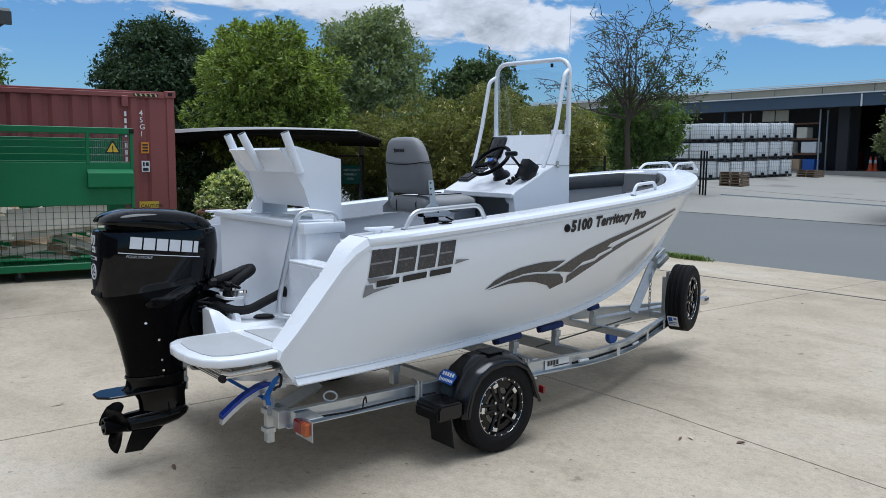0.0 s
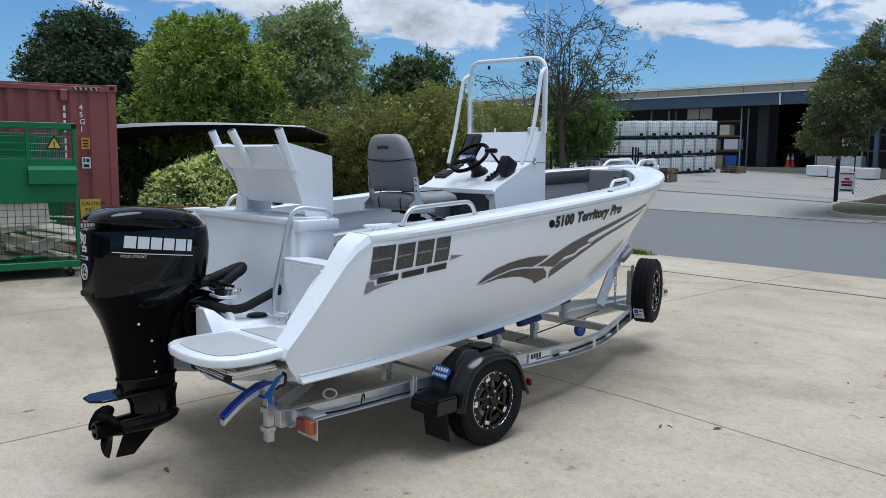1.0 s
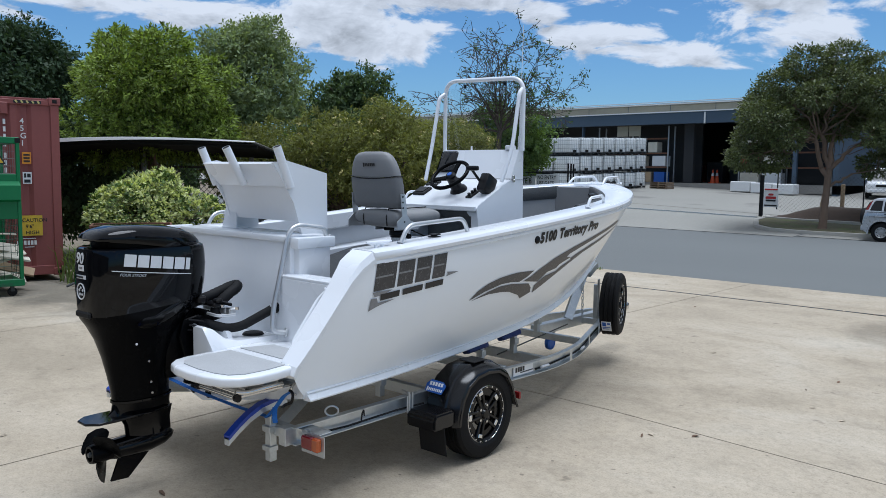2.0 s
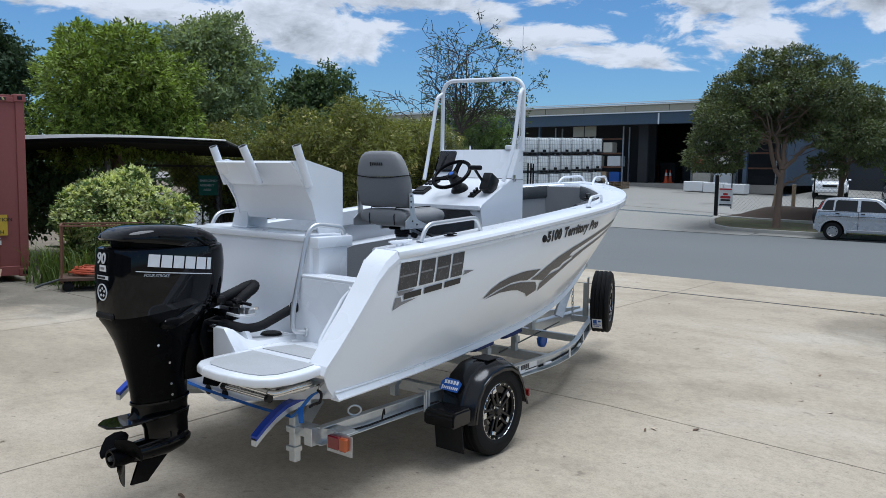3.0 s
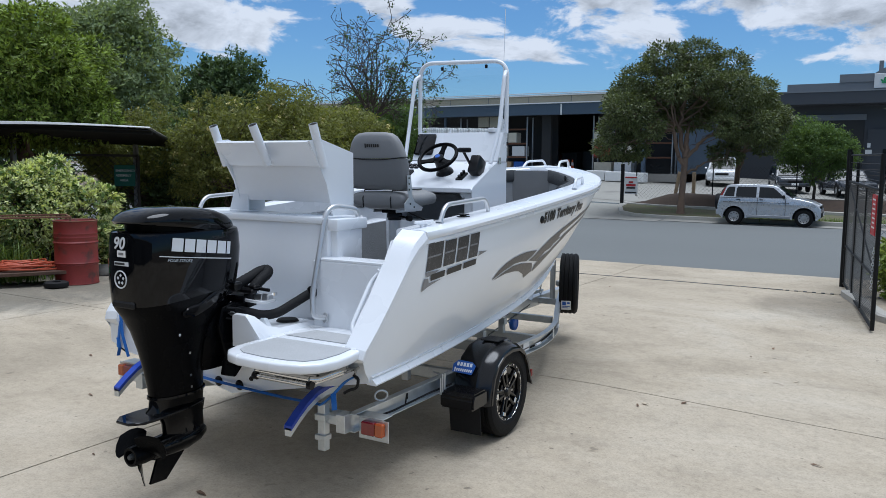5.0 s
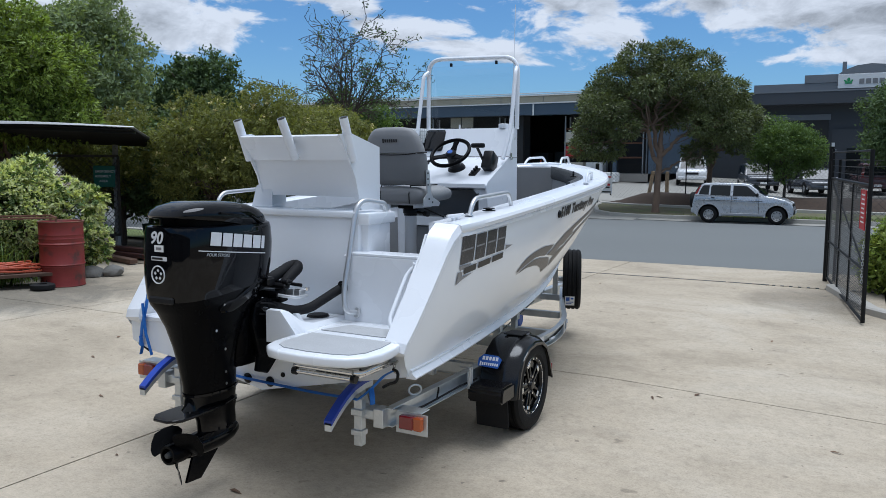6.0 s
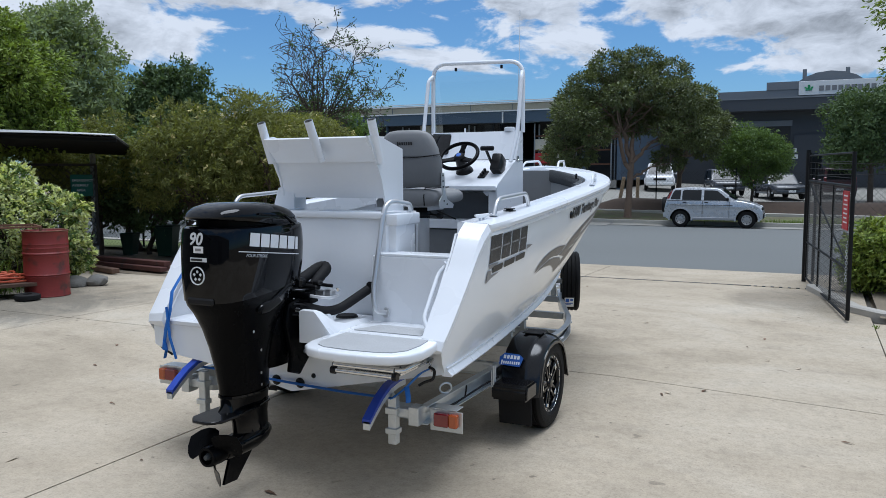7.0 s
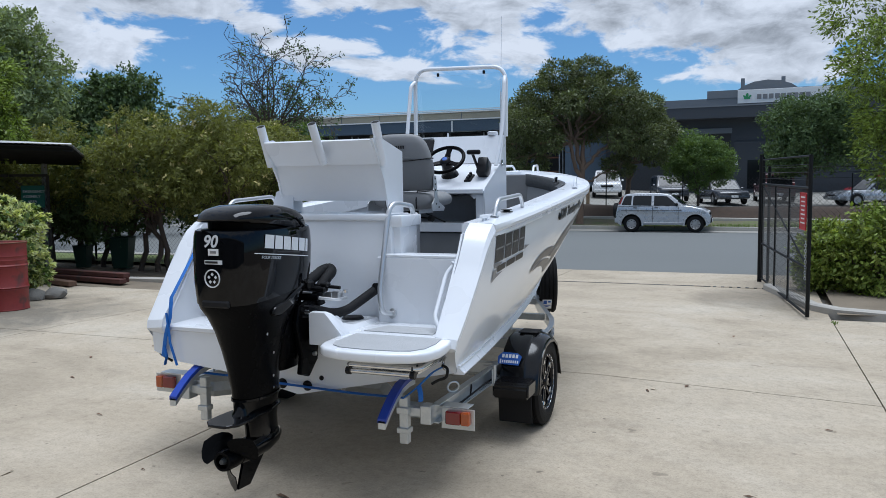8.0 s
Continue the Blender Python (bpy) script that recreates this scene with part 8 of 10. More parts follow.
part("label_print", put(boxes(((0.53, -0.010, 1.64), (0.03, 0.003, 0.07)), ((0.475, -0.010, 1.64), (0.05, 0.003, 0.06)), ((0.50, -0.010, 1.55), (0.09, 0.003, 0.05))), CM), M["decal_black"], p)
p = plate(0.46, 0.83, 0.32, 0.33, M["yellow"], "height_label", "yellow height warning plate")
for body, z in (("CAUTION", 0.89), ("9'6\"", 0.79), ("HIGH", 0.69)):
    m = CM @ axes((0.60 if body == "CAUTION" else 0.55, -0.010, z), (-1, 0, 0), (0, 0, 1))
    part("lettering", put(letters(body, 0.082, 0, 0.001), m), M["decal_black"], p, smooth=0)
part("owner_mark", put(boxes(*[((0.66 - 0.05 * k, 0.008, 0.55), (0.035, 0.003, 0.07)) for k in range(6)], ((0.50, 0.008, 0.62), (0.2, 0.003, 0.012)), ((0.50, 0.008, 0.48), (0.14, 0.003, 0.012))), CM), M["decal_white"], cont)
hz = part("hazard_strip", put(boxes(((0.46, -0.003, 2.815), (0.40, 0.004, 0.045))), CM), M["decal_black"], cont, "black and cream hazard strip")
for k in range(5):
    part("hazard_stripe", put(boxes(((0.30 + 0.08 * k, -0.007, 2.815), (0.026, 0.004, 0.046), 0, rot(0, 35, 0))), CM), M["blossom"], hz)
part("vent", put(boxes(((0.80, 0.0, 2.70), (0.11, 0.04, 0.19), 0.01)), CM), M["container"], cont, "small moulded vent")

# ---- steel waste bin ----
skip = thing("waste_cage", "green steel waste bin with mesh sides on castors", "waste bin")
BM = Matrix((Vector((-0.16, -0.987, 0)), Vector((-0.987, 0.16, 0)), Vector((0, 0, 1)))).transposed().to_4x4()
BM.translation = (-7.90, 1.98, 0)
BL, BW = 3.2, 1.15
part("front_panel", put(boxes(((BL / 2, 0, 1.44), (BL, 0.03, 0.64), 0.004)), BM), M["bin_green"], skip, "solid green front panel")
part("back_panel", put(boxes(((BL / 2, BW, 1.2), (BL, 0.03, 1.9), 0.004)), BM), M["bin_green"], skip)
part("side_panel", put(boxes(((0, BW / 2, 1.44), (0.03, BW, 0.64), 0.004)), BM), M["bin_green"], skip)
part("side_panel", put(boxes(((BL, BW / 2, 1.2), (0.03, BW, 1.9), 0.004)), BM), M["bin_green"], skip)
for x in (0.0, 0.62, BL):
    part("post", put(boxes(((x, 0.0, 2.0 if x == 0.62 else 1.22), (0.05, 0.05, 0.52 if x == 0.62 else 2.08), 0.004)), BM), M["bin_green"], skip)
part("post", put(boxes(((0, BW, 1.22), (0.05, 0.05, 2.08), 0.004)), BM), M["bin_green"], skip)
part("top_rail", put(boxes(((BL / 2, 0, 2.24), (BL, 0.055, 0.09), 0.006)), BM), M["bin_green"], skip)
part("top_rail", put(boxes(((0, BW / 2, 2.24), (0.055, BW, 0.09), 0.006)), BM), M["bin_green"], skip)
part("rail_cap", put(boxes(((0.0, -0.02, 2.24), (0.07, 0.03, 0.07), 0.004)), BM), M["rubber"], skip)
part("base_rail", put(boxes(((BL / 2, 0, 0.20), (BL + 0.06, 0.07, 0.10), 0.006)), BM), M["bin_green"], skip)
part("floor_plate", put(boxes(((BL / 2, BW / 2, 0.22), (BL, BW, 0.04), 0.004)), BM), M["bin_green"], skip)


def mesh_grid(x0, x1, z0, z1, dx, dz, y, r=0.004, m=None, axis="x"):
    bm = bmesh.new()
    nx, nz = max(1, round((x1 - x0) / dx)), max(1, round((z1 - z0) / dz))
    f = (lambda a, z: (a, y, z)) if axis == "x" else (lambda a, z: (y, a, z))
    for i in range(nx + 1):
        a = x0 + (x1 - x0) * i / nx
        tube(bm, [f(a, z0), f(a, z1)], r, 4, caps=False)
    for j in range(nz + 1):
        z = z0 + (z1 - z0) * j / nz
        tube(bm, [f(x0, z), f(x1, z)], r, 4, caps=False)
    return put(bm, m) if m is not None else bm


part("lower_mesh", mesh_grid(0.03, BL, 0.25, 1.12, 0.10, 0.10, -0.01, 0.004, BM), M["mesh_green"], skip, "welded wire mesh", smooth=0)
part("lower_mesh", mesh_grid(0.03, BW, 0.25, 1.12, 0.10, 0.10, 0.0, 0.004, BM, "y"), M["mesh_green"], skip, smooth=0)
part("upper_mesh", mesh_grid(0.04, 0.60, 1.77, 2.19, 0.03, 0.11, -0.005, 0.003, BM), M["fence_grey"], skip, "fine guard mesh", smooth=0)
for k in range(5):
    part("upper_bar", put(tube(bmesh.new(), [(0.64, -0.005, 1.78 + 0.10 * k), (BL, -0.005, 1.78 + 0.10 * k)], 0.006, 6), BM), M["bin_green"], skip)
bm = bmesh.new()
prism(bm, [(0.0, 1.64), (-0.02, 1.66), (-0.14, 1.60), (-0.14, 1.40), (0.0, 1.36)], 0.64, BM @ axes((0.0, 0, 0), (0, 1, 0), (0, 0, 1)))
part("fork_pocket", bm, M["bin_green"], skip, "green fork pocket")
bm = bmesh.new()
prism(bm, [(-0.115, 0), (0.115, 0), (0.014, 0.19), (-0.014, 0.19)], 0.004, BM @ axes((0.27, -0.012, 1.90), (-1, 0, 0), (0, 0, 1)))
part("sign_border", bm, M["decal_black"], skip, "black sign border")
bm = bmesh.new()
prism(bm, [(-0.085, 0.018), (0.085, 0.018), (0.008, 0.155), (-0.008, 0.155)], 0.004, BM @ axes((0.27, -0.017, 1.90), (-1, 0, 0), (0, 0, 1)))
part("warning_sign", bm, M["yellow"], skip, "yellow triangular warning sign")
part("warning_mark", put(boxes(((0.27, -0.022, 1.98), (0.014, 0.003, 0.07)), ((0.27, -0.022, 1.925), (0.016, 0.003, 0.014))), BM), M["decal_black"], skip)
for x in (0.12, 1.6, BL - 0.12):
    for y in (0.06, BW - 0.06):
        bm = lathe(bmesh.new(), [(0, -0.022), (0.05, -0.022), (0.064, -0.015), (0.064, 0.015), (0.05, 0.022), (0, 0.022)], 18, "Y", (x, y, 0.064))
        cs = part("castor", put(bm, BM), M["rubber"], skip)
        part("castor_fork", put(boxes(((x, y, 0.115), (0.05, 0.07, 0.09), 0.006)), BM), M["dark_steel"], cs)
# waste in the bin
gw = np.random.default_rng(5)
for k in range(34):
    x, y = gw.uniform(0.25, BL - 0.5), gw.uniform(0.10, 0.60)
    z = 0.30 + 0.021 * k
    m = BM @ Matrix.Translation((x, y, z)) @ pose(0, 0, 0, 28 + gw.normal() * 22, gw.normal() * 13, gw.normal() * 14)
    L, W = gw.uniform(0.5, 1.2), gw.uniform(0.06, 0.26)
    ob = mesh_object("scrap_board", put(boxes(((0, 0, 0), (L, W, gw.uniform(0.012, 0.04)), 0.003)), m), M["card"] if k % 3 else M["wood"])
    tagged(ob, "offcut of pale board thrown in the waste bin", "board", "waste boards")
for x, y, z, w, h, a in ((1.05, 0.035, 0.94, 1.35, 0.34, 3), (2.1, 0.05, 0.86, 0.9, 0.36, -8), (1.25, 0.075, 0.74, 1.1, 0.16, 7)):
    ob = mesh_object("scrap_sheet", put(boxes(((x, y, z), (w, 0.014, h), 0.004, rot(-7, a, 1))), BM), M["card"])
    tagged(ob, "large pale board standing behind the mesh", "board", "waste boards")

# ---- drum, trolley and hose ----
DP = (-7.27, 4.10)
drum = thing("steel_drum", "scuffed red steel drum beside the trolley", "drum")
prof = [(0, 0.02), (0.27, 0.02), (0.285, 0.0), (0.292, 0.012), (0.285, 0.03), (0.285, 0.30), (0.289, 0.315), (0.285, 0.325), (0.300, 0.345), (0.285, 0.366), (0.285, 0.63), (0.289, 0.64), (0.285, 0.65), (0.300, 0.67), (0.285, 0.69), (0.285, 0.74), (0.290, 0.752), (0.285, 0.764), (0.285, 0.80), (0.290, 0.812), (0.285, 0.824), (0.285, 0.985), (0.292, 0.998), (0.285, 1.01), (0.275, 0.995), (0.27, 0.97), (0, 0.965)]
drum_at = Matrix.Translation((*DP, -0.014)) @ Matrix.Diagonal((1.04, 1.04, 0.92, 1))
part("shell", put(lathe(bmesh.new(), prof, 40, "Z"), drum_at), M["drum_red"], drum, smooth=40)
part("rim", put(lathe(bmesh.new(), [(0.284, 1.0), (0.296, 1.004), (0.298, 1.016), (0.288, 1.022), (0.28, 1.012)], 40, "Z"), drum_at), M["rust"], drum, "rusty rolled rim")
cart = thing("steel_trolley", "rusty steel trolley with an open frame", "trolley")
TM = Matrix.Translation((-7.66, 3.55, -0.007)) @ pose(0, 0, 0, 0, 0, 61)
for x in (-0.58, 0.58):
    for y in (-0.3, 0.3):
        part("upright", put(boxes(((x, y, 0.57), (0.028, 0.028, 0.86), 0.003)), TM), M["rust"], cart)
for y in (-0.3, 0.3):
    part("top_rail", put(boxes(((0, y, 0.99), (1.2, 0.026, 0.026), 0.003)), TM), M["rust"], cart)
for x in (-0.58, 0.58):
    part("end_rail", put(boxes(((x, 0, 0.99), (0.026, 0.6, 0.026), 0.003)), TM), M["rust"], cart)
part("deck", put(boxes(((0, 0, 0.19), (1.24, 0.64, 0.05), 0.006)), TM), M["wood_dark"], cart, "weathered timber deck")
for x in (-0.5, 0.5):
    for y in (-0.24, 0.24):
        bm = lathe(bmesh.new(), [(0, -0.02), (0.06, -0.02), (0.075, -0.012), (0.075, 0.012), (0.06, 0.02), (0, 0.02)], 16, "Y", (x, y, 0.075))
        part("castor", put(bm, TM), M["rubber"], cart)
bm = bmesh.new()
tube(bm, [(-0.62, 0, 0.16), (-0.86, -0.1, 0.10), (-0.95, -0.12, 0.06)], 0.018, 8)
part("tow_bar", put(bm, TM), M["dark_steel"], cart)
bm = bmesh.new()
pts = []
for k in range(220):
    a = k * 0.28
    r = 0.40 + 0.08 * math.sin(k * 0.37) - 0.0006 * k
    pts.append((r * math.cos(a) * 1.12, r * math.sin(a) * 0.58, 0.235 + 0.022 * (k / 44) + 0.012 * math.sin(k * 0.9)))
tube(bm, pts, 0.013, 6)
hs = mesh_object("coiled_hose", put(bm, TM), M["hose"], 60)
tagged(hs, "coil of faded orange hose lying on the trolley", "hose")
bm = lathe(bmesh.new(), [(0.06, -0.04), (0.12, -0.045), (0.16, -0.03), (0.165, 0.0), (0.16, 0.03), (0.12, 0.045), (0.06, 0.04), (0.06, -0.04)], 28, "Z", (-7.06, 3.62, 0.040))
tagged(mesh_object("small_tyre", bm, M["rubber"], 45), "small worn tyre lying flat on the concrete", "tyre")
for i, (x, y) in enumerate(((-7.72, 4.94), (-7.55, 5.20), (-7.98, 4.72))):
    bm = bmesh.new()
    bmesh.ops.create_icosphere(bm, subdivisions=2, radius=0.18)
    for v in bm.verts:
        v.co *= 1 + 0.25 * noise.noise(v.co * 6 + Vector((i, 0, 0)))
        v.co.z *= 0.6
    put(bm, Matrix.Translation((x, y, 0.045)))
    tagged(mesh_object("rock", bm, M["edging"], 30), "rough grey edging stone", "stone", "edging stones")
for i, (c, L, a, z) in enumerate((((-8.85, 7.02), 2.1, -8, 0.03), ((-8.98, 7.20), 2.2, -9, 0.03), ((-8.9, 7.12), 2.15, -7, 0.12), ((-9.1, 6.6), 1.3, -17, 0.02))):
    ob = mesh_object("timber_beam", put(boxes(((0, 0, 0), (L, 0.15, 0.085), 0.010)), Matrix.Translation((*c, z)) @ pose(0, 0, 0, 0, 0, a)), M["beam_red"] if i < 3 else M["wood_dark"])
    tagged(ob, "reddish-brown beam lying on the ground by the shrubs", "beam", "stacked beams")

# ---- carport with its lattice screen and sign ----
def roof_bow(t):
    return 0.115 * math.sin(math.pi * t) - 0.13 * t


shed = thing("carport", "open carport with a curved corrugated roof", "carport")
RA, RB = Vector((-8.28, 6.35, 0)), Vector((-12.6, 2.8, 0))
RD = (RB - RA).normalized()
RN = Vector((-RD.y, RD.x, 0)) * -1
if RN.y < 0:
    RN = -RN
bm = bmesh.new()
secs = []
LR = (RB - RA).length
nseg = 120
for k in range(nseg + 1):
    t = k / nseg
    z = 2.375 + roof_bow(t) + 0.010 * math.cos(k * math.pi)
    p = RA + RD * LR * t
    secs.append([p + RN * d + Vector((0, 0, z - 0.07 * d)) for d in (-0.06, 1.5, 3.1)])
loft(bm, secs)
part("roof_sheet", solid(bm, 0.006), M["roof_sheet"], shed, "pale corrugated roof sheet", smooth=0)
# extra sheet under the roof, near-black so the underside's shade is in its colour
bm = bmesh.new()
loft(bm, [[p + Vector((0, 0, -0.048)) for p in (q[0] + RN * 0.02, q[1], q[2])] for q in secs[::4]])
part("soffit", solid(bm, 0.012), M["underside_shade"], shed, "near-black sheet painted as the shaded underside of the roof", smooth=0)
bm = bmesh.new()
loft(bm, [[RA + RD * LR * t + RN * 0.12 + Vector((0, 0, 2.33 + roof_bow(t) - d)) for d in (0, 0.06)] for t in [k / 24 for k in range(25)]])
part("eave_beam", solid(bm, 0.05), M["underside_shade"], shed, "dark curved eave beam")
bm = bmesh.new()
loft(bm, [[RA + RD * LR * t - RN * (0.115 - e) + Vector((0, 0, 2.39 + roof_bow(t) - d)) for d, e in ((-0.010, 0.06), (-0.006, 0.04), (0.006 + 0.085 * t, 0.03))] for t in [k / 40 for k in range(41)]])
part("fascia", solid(bm, 0.006), M["sign_white"], shed, "pale metal edge strip along the roof")
for t, d in ((0.16, 2.97), (0.95, 0.25), (0.95, 2.3), (0.55, 2.3)):
    p = RA + RD * LR * t + RN * d
    part("post", boxes(((p.x, p.y, 1.13), (0.085, 0.085, 2.3), 0.006)), M["pole_grey"], shed)
LA = Vector((-10.76, 8.06, 0))
LD = RD
lat = thing("lattice_screen", "dark diagonal timber lattice screen under the carport", "lattice screen")
LM = axes(LA + Vector((0, 0, 0.28)), LD, (0, 0, 1))
W, H, P = 2.9, 1.64, 0.13
for sgn in (1, -1):
    k = -H
    while k < W:
        a0, a1 = max(k, 0), min(k + H, W)
        if a1 - a0 > 0.02:
            z0, z1 = (a0 - k), (a1 - k)
            q = [(a0, z0), (a1, z1)] if sgn > 0 else [(a0, H - z0), (a1, H - z1)]
            part("lath", tube(bmesh.new(), [LM @ Vector((x, z, 0.008 * sgn)) for x, z in q], 0.016, 4, flat=0.35), M["lattice"], lat, smooth=0)
        k += P
part("frame", put(boxes(((W / 2, 0, 0), (W, 0.05, 0.04)), ((W / 2, H, 0), (W, 0.05, 0.04)), ((0, H / 2, 0), (0.05, H, 0.04)), ((W, H / 2, 0), (0.05, H, 0.04))), LM), M["lattice"], lat)
sg = thing("assembly_sign", "green emergency assembly area sign on the lattice", "sign")
GM = axes(LA + LD * 0.27 - RN * 0.05 + Vector((0, 0, 1.29)), -LD, (0, 0, 1))
part("sign_board", put(boxes(((0.0, 0.21, 0), (0.42, 0.44, 0.012), 0.004)), GM), M["sign_green"], sg)
for body, y in (("EMERGENCY", 0.31), ("ASSEMBLY", 0.21), ("AREA", 0.11)):
    part("lettering", put(letters(body, 0.07, 0, 0.0008), GM @ Matrix.Translation((-0.18 if body != "AREA" else -0.10, y - 0.02, 0.009))), M["decal_silver"], sg, smooth=0)
for i, (x, y, a) in enumerate(((-10.15, 9.35, 24), (-11.2, 9.3, 20))):
    wb = thing("wheelie_bin", "dark green wheelie bin among the shrubs", "bin", "green bins", at=Matrix.Translation((x, y, ground_z(x, y))) @ pose(0, 0, 0, 0, 0, a) @ Matrix.Scale(0.72 - 0.2 * i, 4))
    bm = bmesh.new()
    loft(bm, [[(sx * w, sy * d, z) for sx, sy in ((-1, -1), (1, -1), (1, 1), (-1, 1))] for z, w, d in ((0.05, 0.20, 0.24), (0.88, 0.28, 0.33), (0.92, 0.29, 0.34))], closed=True, cap0=True, cap1=True)
    part("body", bm, M["bin_dark"], wb)
    part("lid", boxes(((0, 0, 0.95), (0.60, 0.72, 0.05), 0.02)), M["bin_dark"], wb)


# ---- chain-link fences and the open gate ----
def chain_link(bm, o, u, w, h, pitch, r, z0=0.0):
    """Crossed wires filling a panel of width w along u."""
    o, u = Vector(o), Vector(u).normalized()
    n = int((w + h) / pitch)
    for k in range(n + 1):
        s = -h + k * pitch
        for flip in (0, 1):
            a0, a1 = max(s, 0), min(s + h, w)
            if a1 - a0 < 0.01:
                continue
            za, zb = a0 - s, a1 - s
            if flip:
                za, zb = h - za, h - zb
            tube(bm, [o + u * a0 + Vector((0, 0, z0 + za)), o + u * a1 + Vector((0, 0, z0 + zb))], r, 3, caps=False)
    return bm


G0, G1 = Vector((2.52, 10.82, ground_z(2.5, 10.8) + 0.05)), Vector((3.04, 7.18, ground_z(3.05, 7.2) + 0.03))
gate = thing("yard_gate", "open black steel gate with chain mesh and wire on top", "gate")
GU = (G1 - G0)
GL = GU.length
GU = GU.normalized()


def gp(a, z):
    return G0 + GU * a + Vector((0, 0, z))


def bar(name, a, b, r=0.021, mat=None, parent=None):
    bm = bmesh.new()
    tube(bm, [a, b], r, 10)
    return part(name, bm, mat or M["gate_black"], parent or gate, smooth=50)


for a, z in ((0.0, 2.10), (GL, 2.06)):
    bar("stile", gp(a, 0.0), gp(a, z), 0.026)
for a in (GL * 0.34, GL * 0.64):
    bar("mid_bar", gp(a, 0.0), gp(a, 1.62), 0.017)
for z in (0.02, 0.62, 1.64, 2.05):
    bar("rail", gp(0, z), gp(GL, z), 0.019 if z < 2 else 0.013)
bar("brace", gp(0.0, 1.62), gp(GL, 0.62), 0.012)
for z in (1.74, 1.84, 1.94):
    bar("barb_wire", gp(0, z), gp(GL, z), 0.004)
part("chain_mesh", chain_link(bmesh.new(), gp(0, 0.04), GU, GL, 1.58, 0.060, 0.0021), M["mesh_black"], gate, "black chain-link infill", smooth=0)
bm = bmesh.new()
for k in range(14):
    c = gp(GL - 0.05, 0.95 - 0.035 * k) + Vector((-0.03, -0.03, 0))
    w = Vector((1, 0, 0)) if k % 2 else Vector((0, 1, 0))
    tube(bm, [c + Vector((0, 0, 0.024 * math.cos(t))) + w * 0.013 * math.sin(t) for t in [2 * math.pi * j / 8 for j in range(8)]], 0.004, 4, closed=True)
part("chain", bm, M["galv"], gate)
GS = axes(gp(GL - 0.42, 1.10) - Vector((0.03, 0, 0)), GU, (0, 0, 1))
GS = axes(gp(GL - 0.08, 1.09) + Vector((-0.04, -0.01, 0)), -GU, (0, 0, 1)) if GS.col[2].x > 0 else GS
sgn = part("gate_sign", put(boxes(((0.17, 0.24, 0), (0.36, 0.48, 0.006), 0.01)), GS), M["sign_red"], gate, "red and white notice")
part("sign_bars", put(boxes(*[((0.17, 0.42 - 0.055 * k, 0), (0.24 - 0.05 * (k % 2), 0.018, 0.014)) for k in range(7)]), GS), M["decal_white"], sgn)
gpost = thing("gate_post", "black steel hinge post of the yard gate", "post")
bar("post", Vector((2.49, 10.92, -0.14)), Vector((2.49, 10.92, 2.10)), 0.038, parent=gpost)
bar("hinge", Vector((2.49, 10.92, 0.5)), gp(0, 0.57), 0.015, parent=gpost)
bar("hinge", Vector((2.49, 10.92, 1.5)), gp(0, 1.57), 0.015, parent=gpost)
# boundary fence to both sides of the opening
def fence(name, label, pts, h, pitch, r, gap=2.6, mat="fence_grey", lift=0.0, barbs=3):
    f = thing(name, label, "fence")
    m = M[mat]
    for (x0, y0), (x1, y1) in zip(pts, pts[1:]):
        a, b = Vector((x0, y0, ground_z(x0, y0) + lift)), Vector((x1, y1, ground_z(x1, y1) + lift))
        L = (b - a).length
        n = max(1, round(L / gap))
        for k in range(n + 1):
            p = a.lerp(b, k / n)
            bm = bmesh.new()
            tube(bm, [p - Vector((0, 0, 0.1)), p + Vector((0, 0, h + 0.30 * (barbs > 0)))], 0.025, 8)
            part("post", bm, m, f)
        bm = chain_link(bmesh.new(), (a.x, a.y, 0), (b - a), L, h, pitch, r, min(a.z, b.z))
        part("wire_mesh", bm, m, f, smooth=0)
        for k in range(barbs):
            bm = bmesh.new()
            tube(bm, [a + Vector((0, 0, h + 0.09 * (k + 1))), b + Vector((0, 0, h + 0.09 * (k + 1)))], 0.004, 4)
            part("barb_wire", bm, m, f)
    return f


fence("boundary_fence", "black chain-link boundary fence with barbed wire behind the hedge", [(2.62, 10.98), (12.0, 11.3)], 1.7, 0.11, 0.0025, mat="gate_black")
fence("boundary_fence", "dark chain-link boundary fence behind the shrubs", [(-5.5, 10.25), (-9.3, 10.6), (-15.0, 10.6)], 1.75, 0.11, 0.0025, mat="gate_black")
fence("street_fence", "wire mesh fence along the mulch bank across the street", [(-6.95, 31.3), (6.0, 31.6), (24.0, 31.9)], 1.5, 0.16, 0.0035, gap=3.2, mat="gate_black", lift=0.45, barbs=0)
# far gate with its notice
fg = thing("far_gate", "black steel gate standing open beside the far driveway", "gate")
for x, y in ((-15.75, 29.15), (-15.55, 29.08), (-15.38, 29.02)):
    bm = bmesh.new()
    z = ground_z(x, y)
    tube(bm, [(x, y, z), (x, y, z + 1.95)], 0.04, 8)
    part("post", bm, M["gate_black"], fg)
FG = axes((-19.99, 30.18, 0.0), Vector((3.2, -0.75, 0)), (0, 0, 1))
for z in (0.85, 1.25, 1.95, 2.15, 2.35):
    bm = bmesh.new()
    tube(bm, [FG @ Vector((-3.0, z, 0)), FG @ Vector((4.3, z, 0))], 0.02 if z < 2 else 0.006, 6)
    part("rail", bm, M["gate_black"], fg)
board = part("notice", put(boxes(((1.32, 1.55, 0.03), (1.62, 0.46, 0.012), 0.004)), FG), M["sign_white"], fg, "white notice with black lettering")
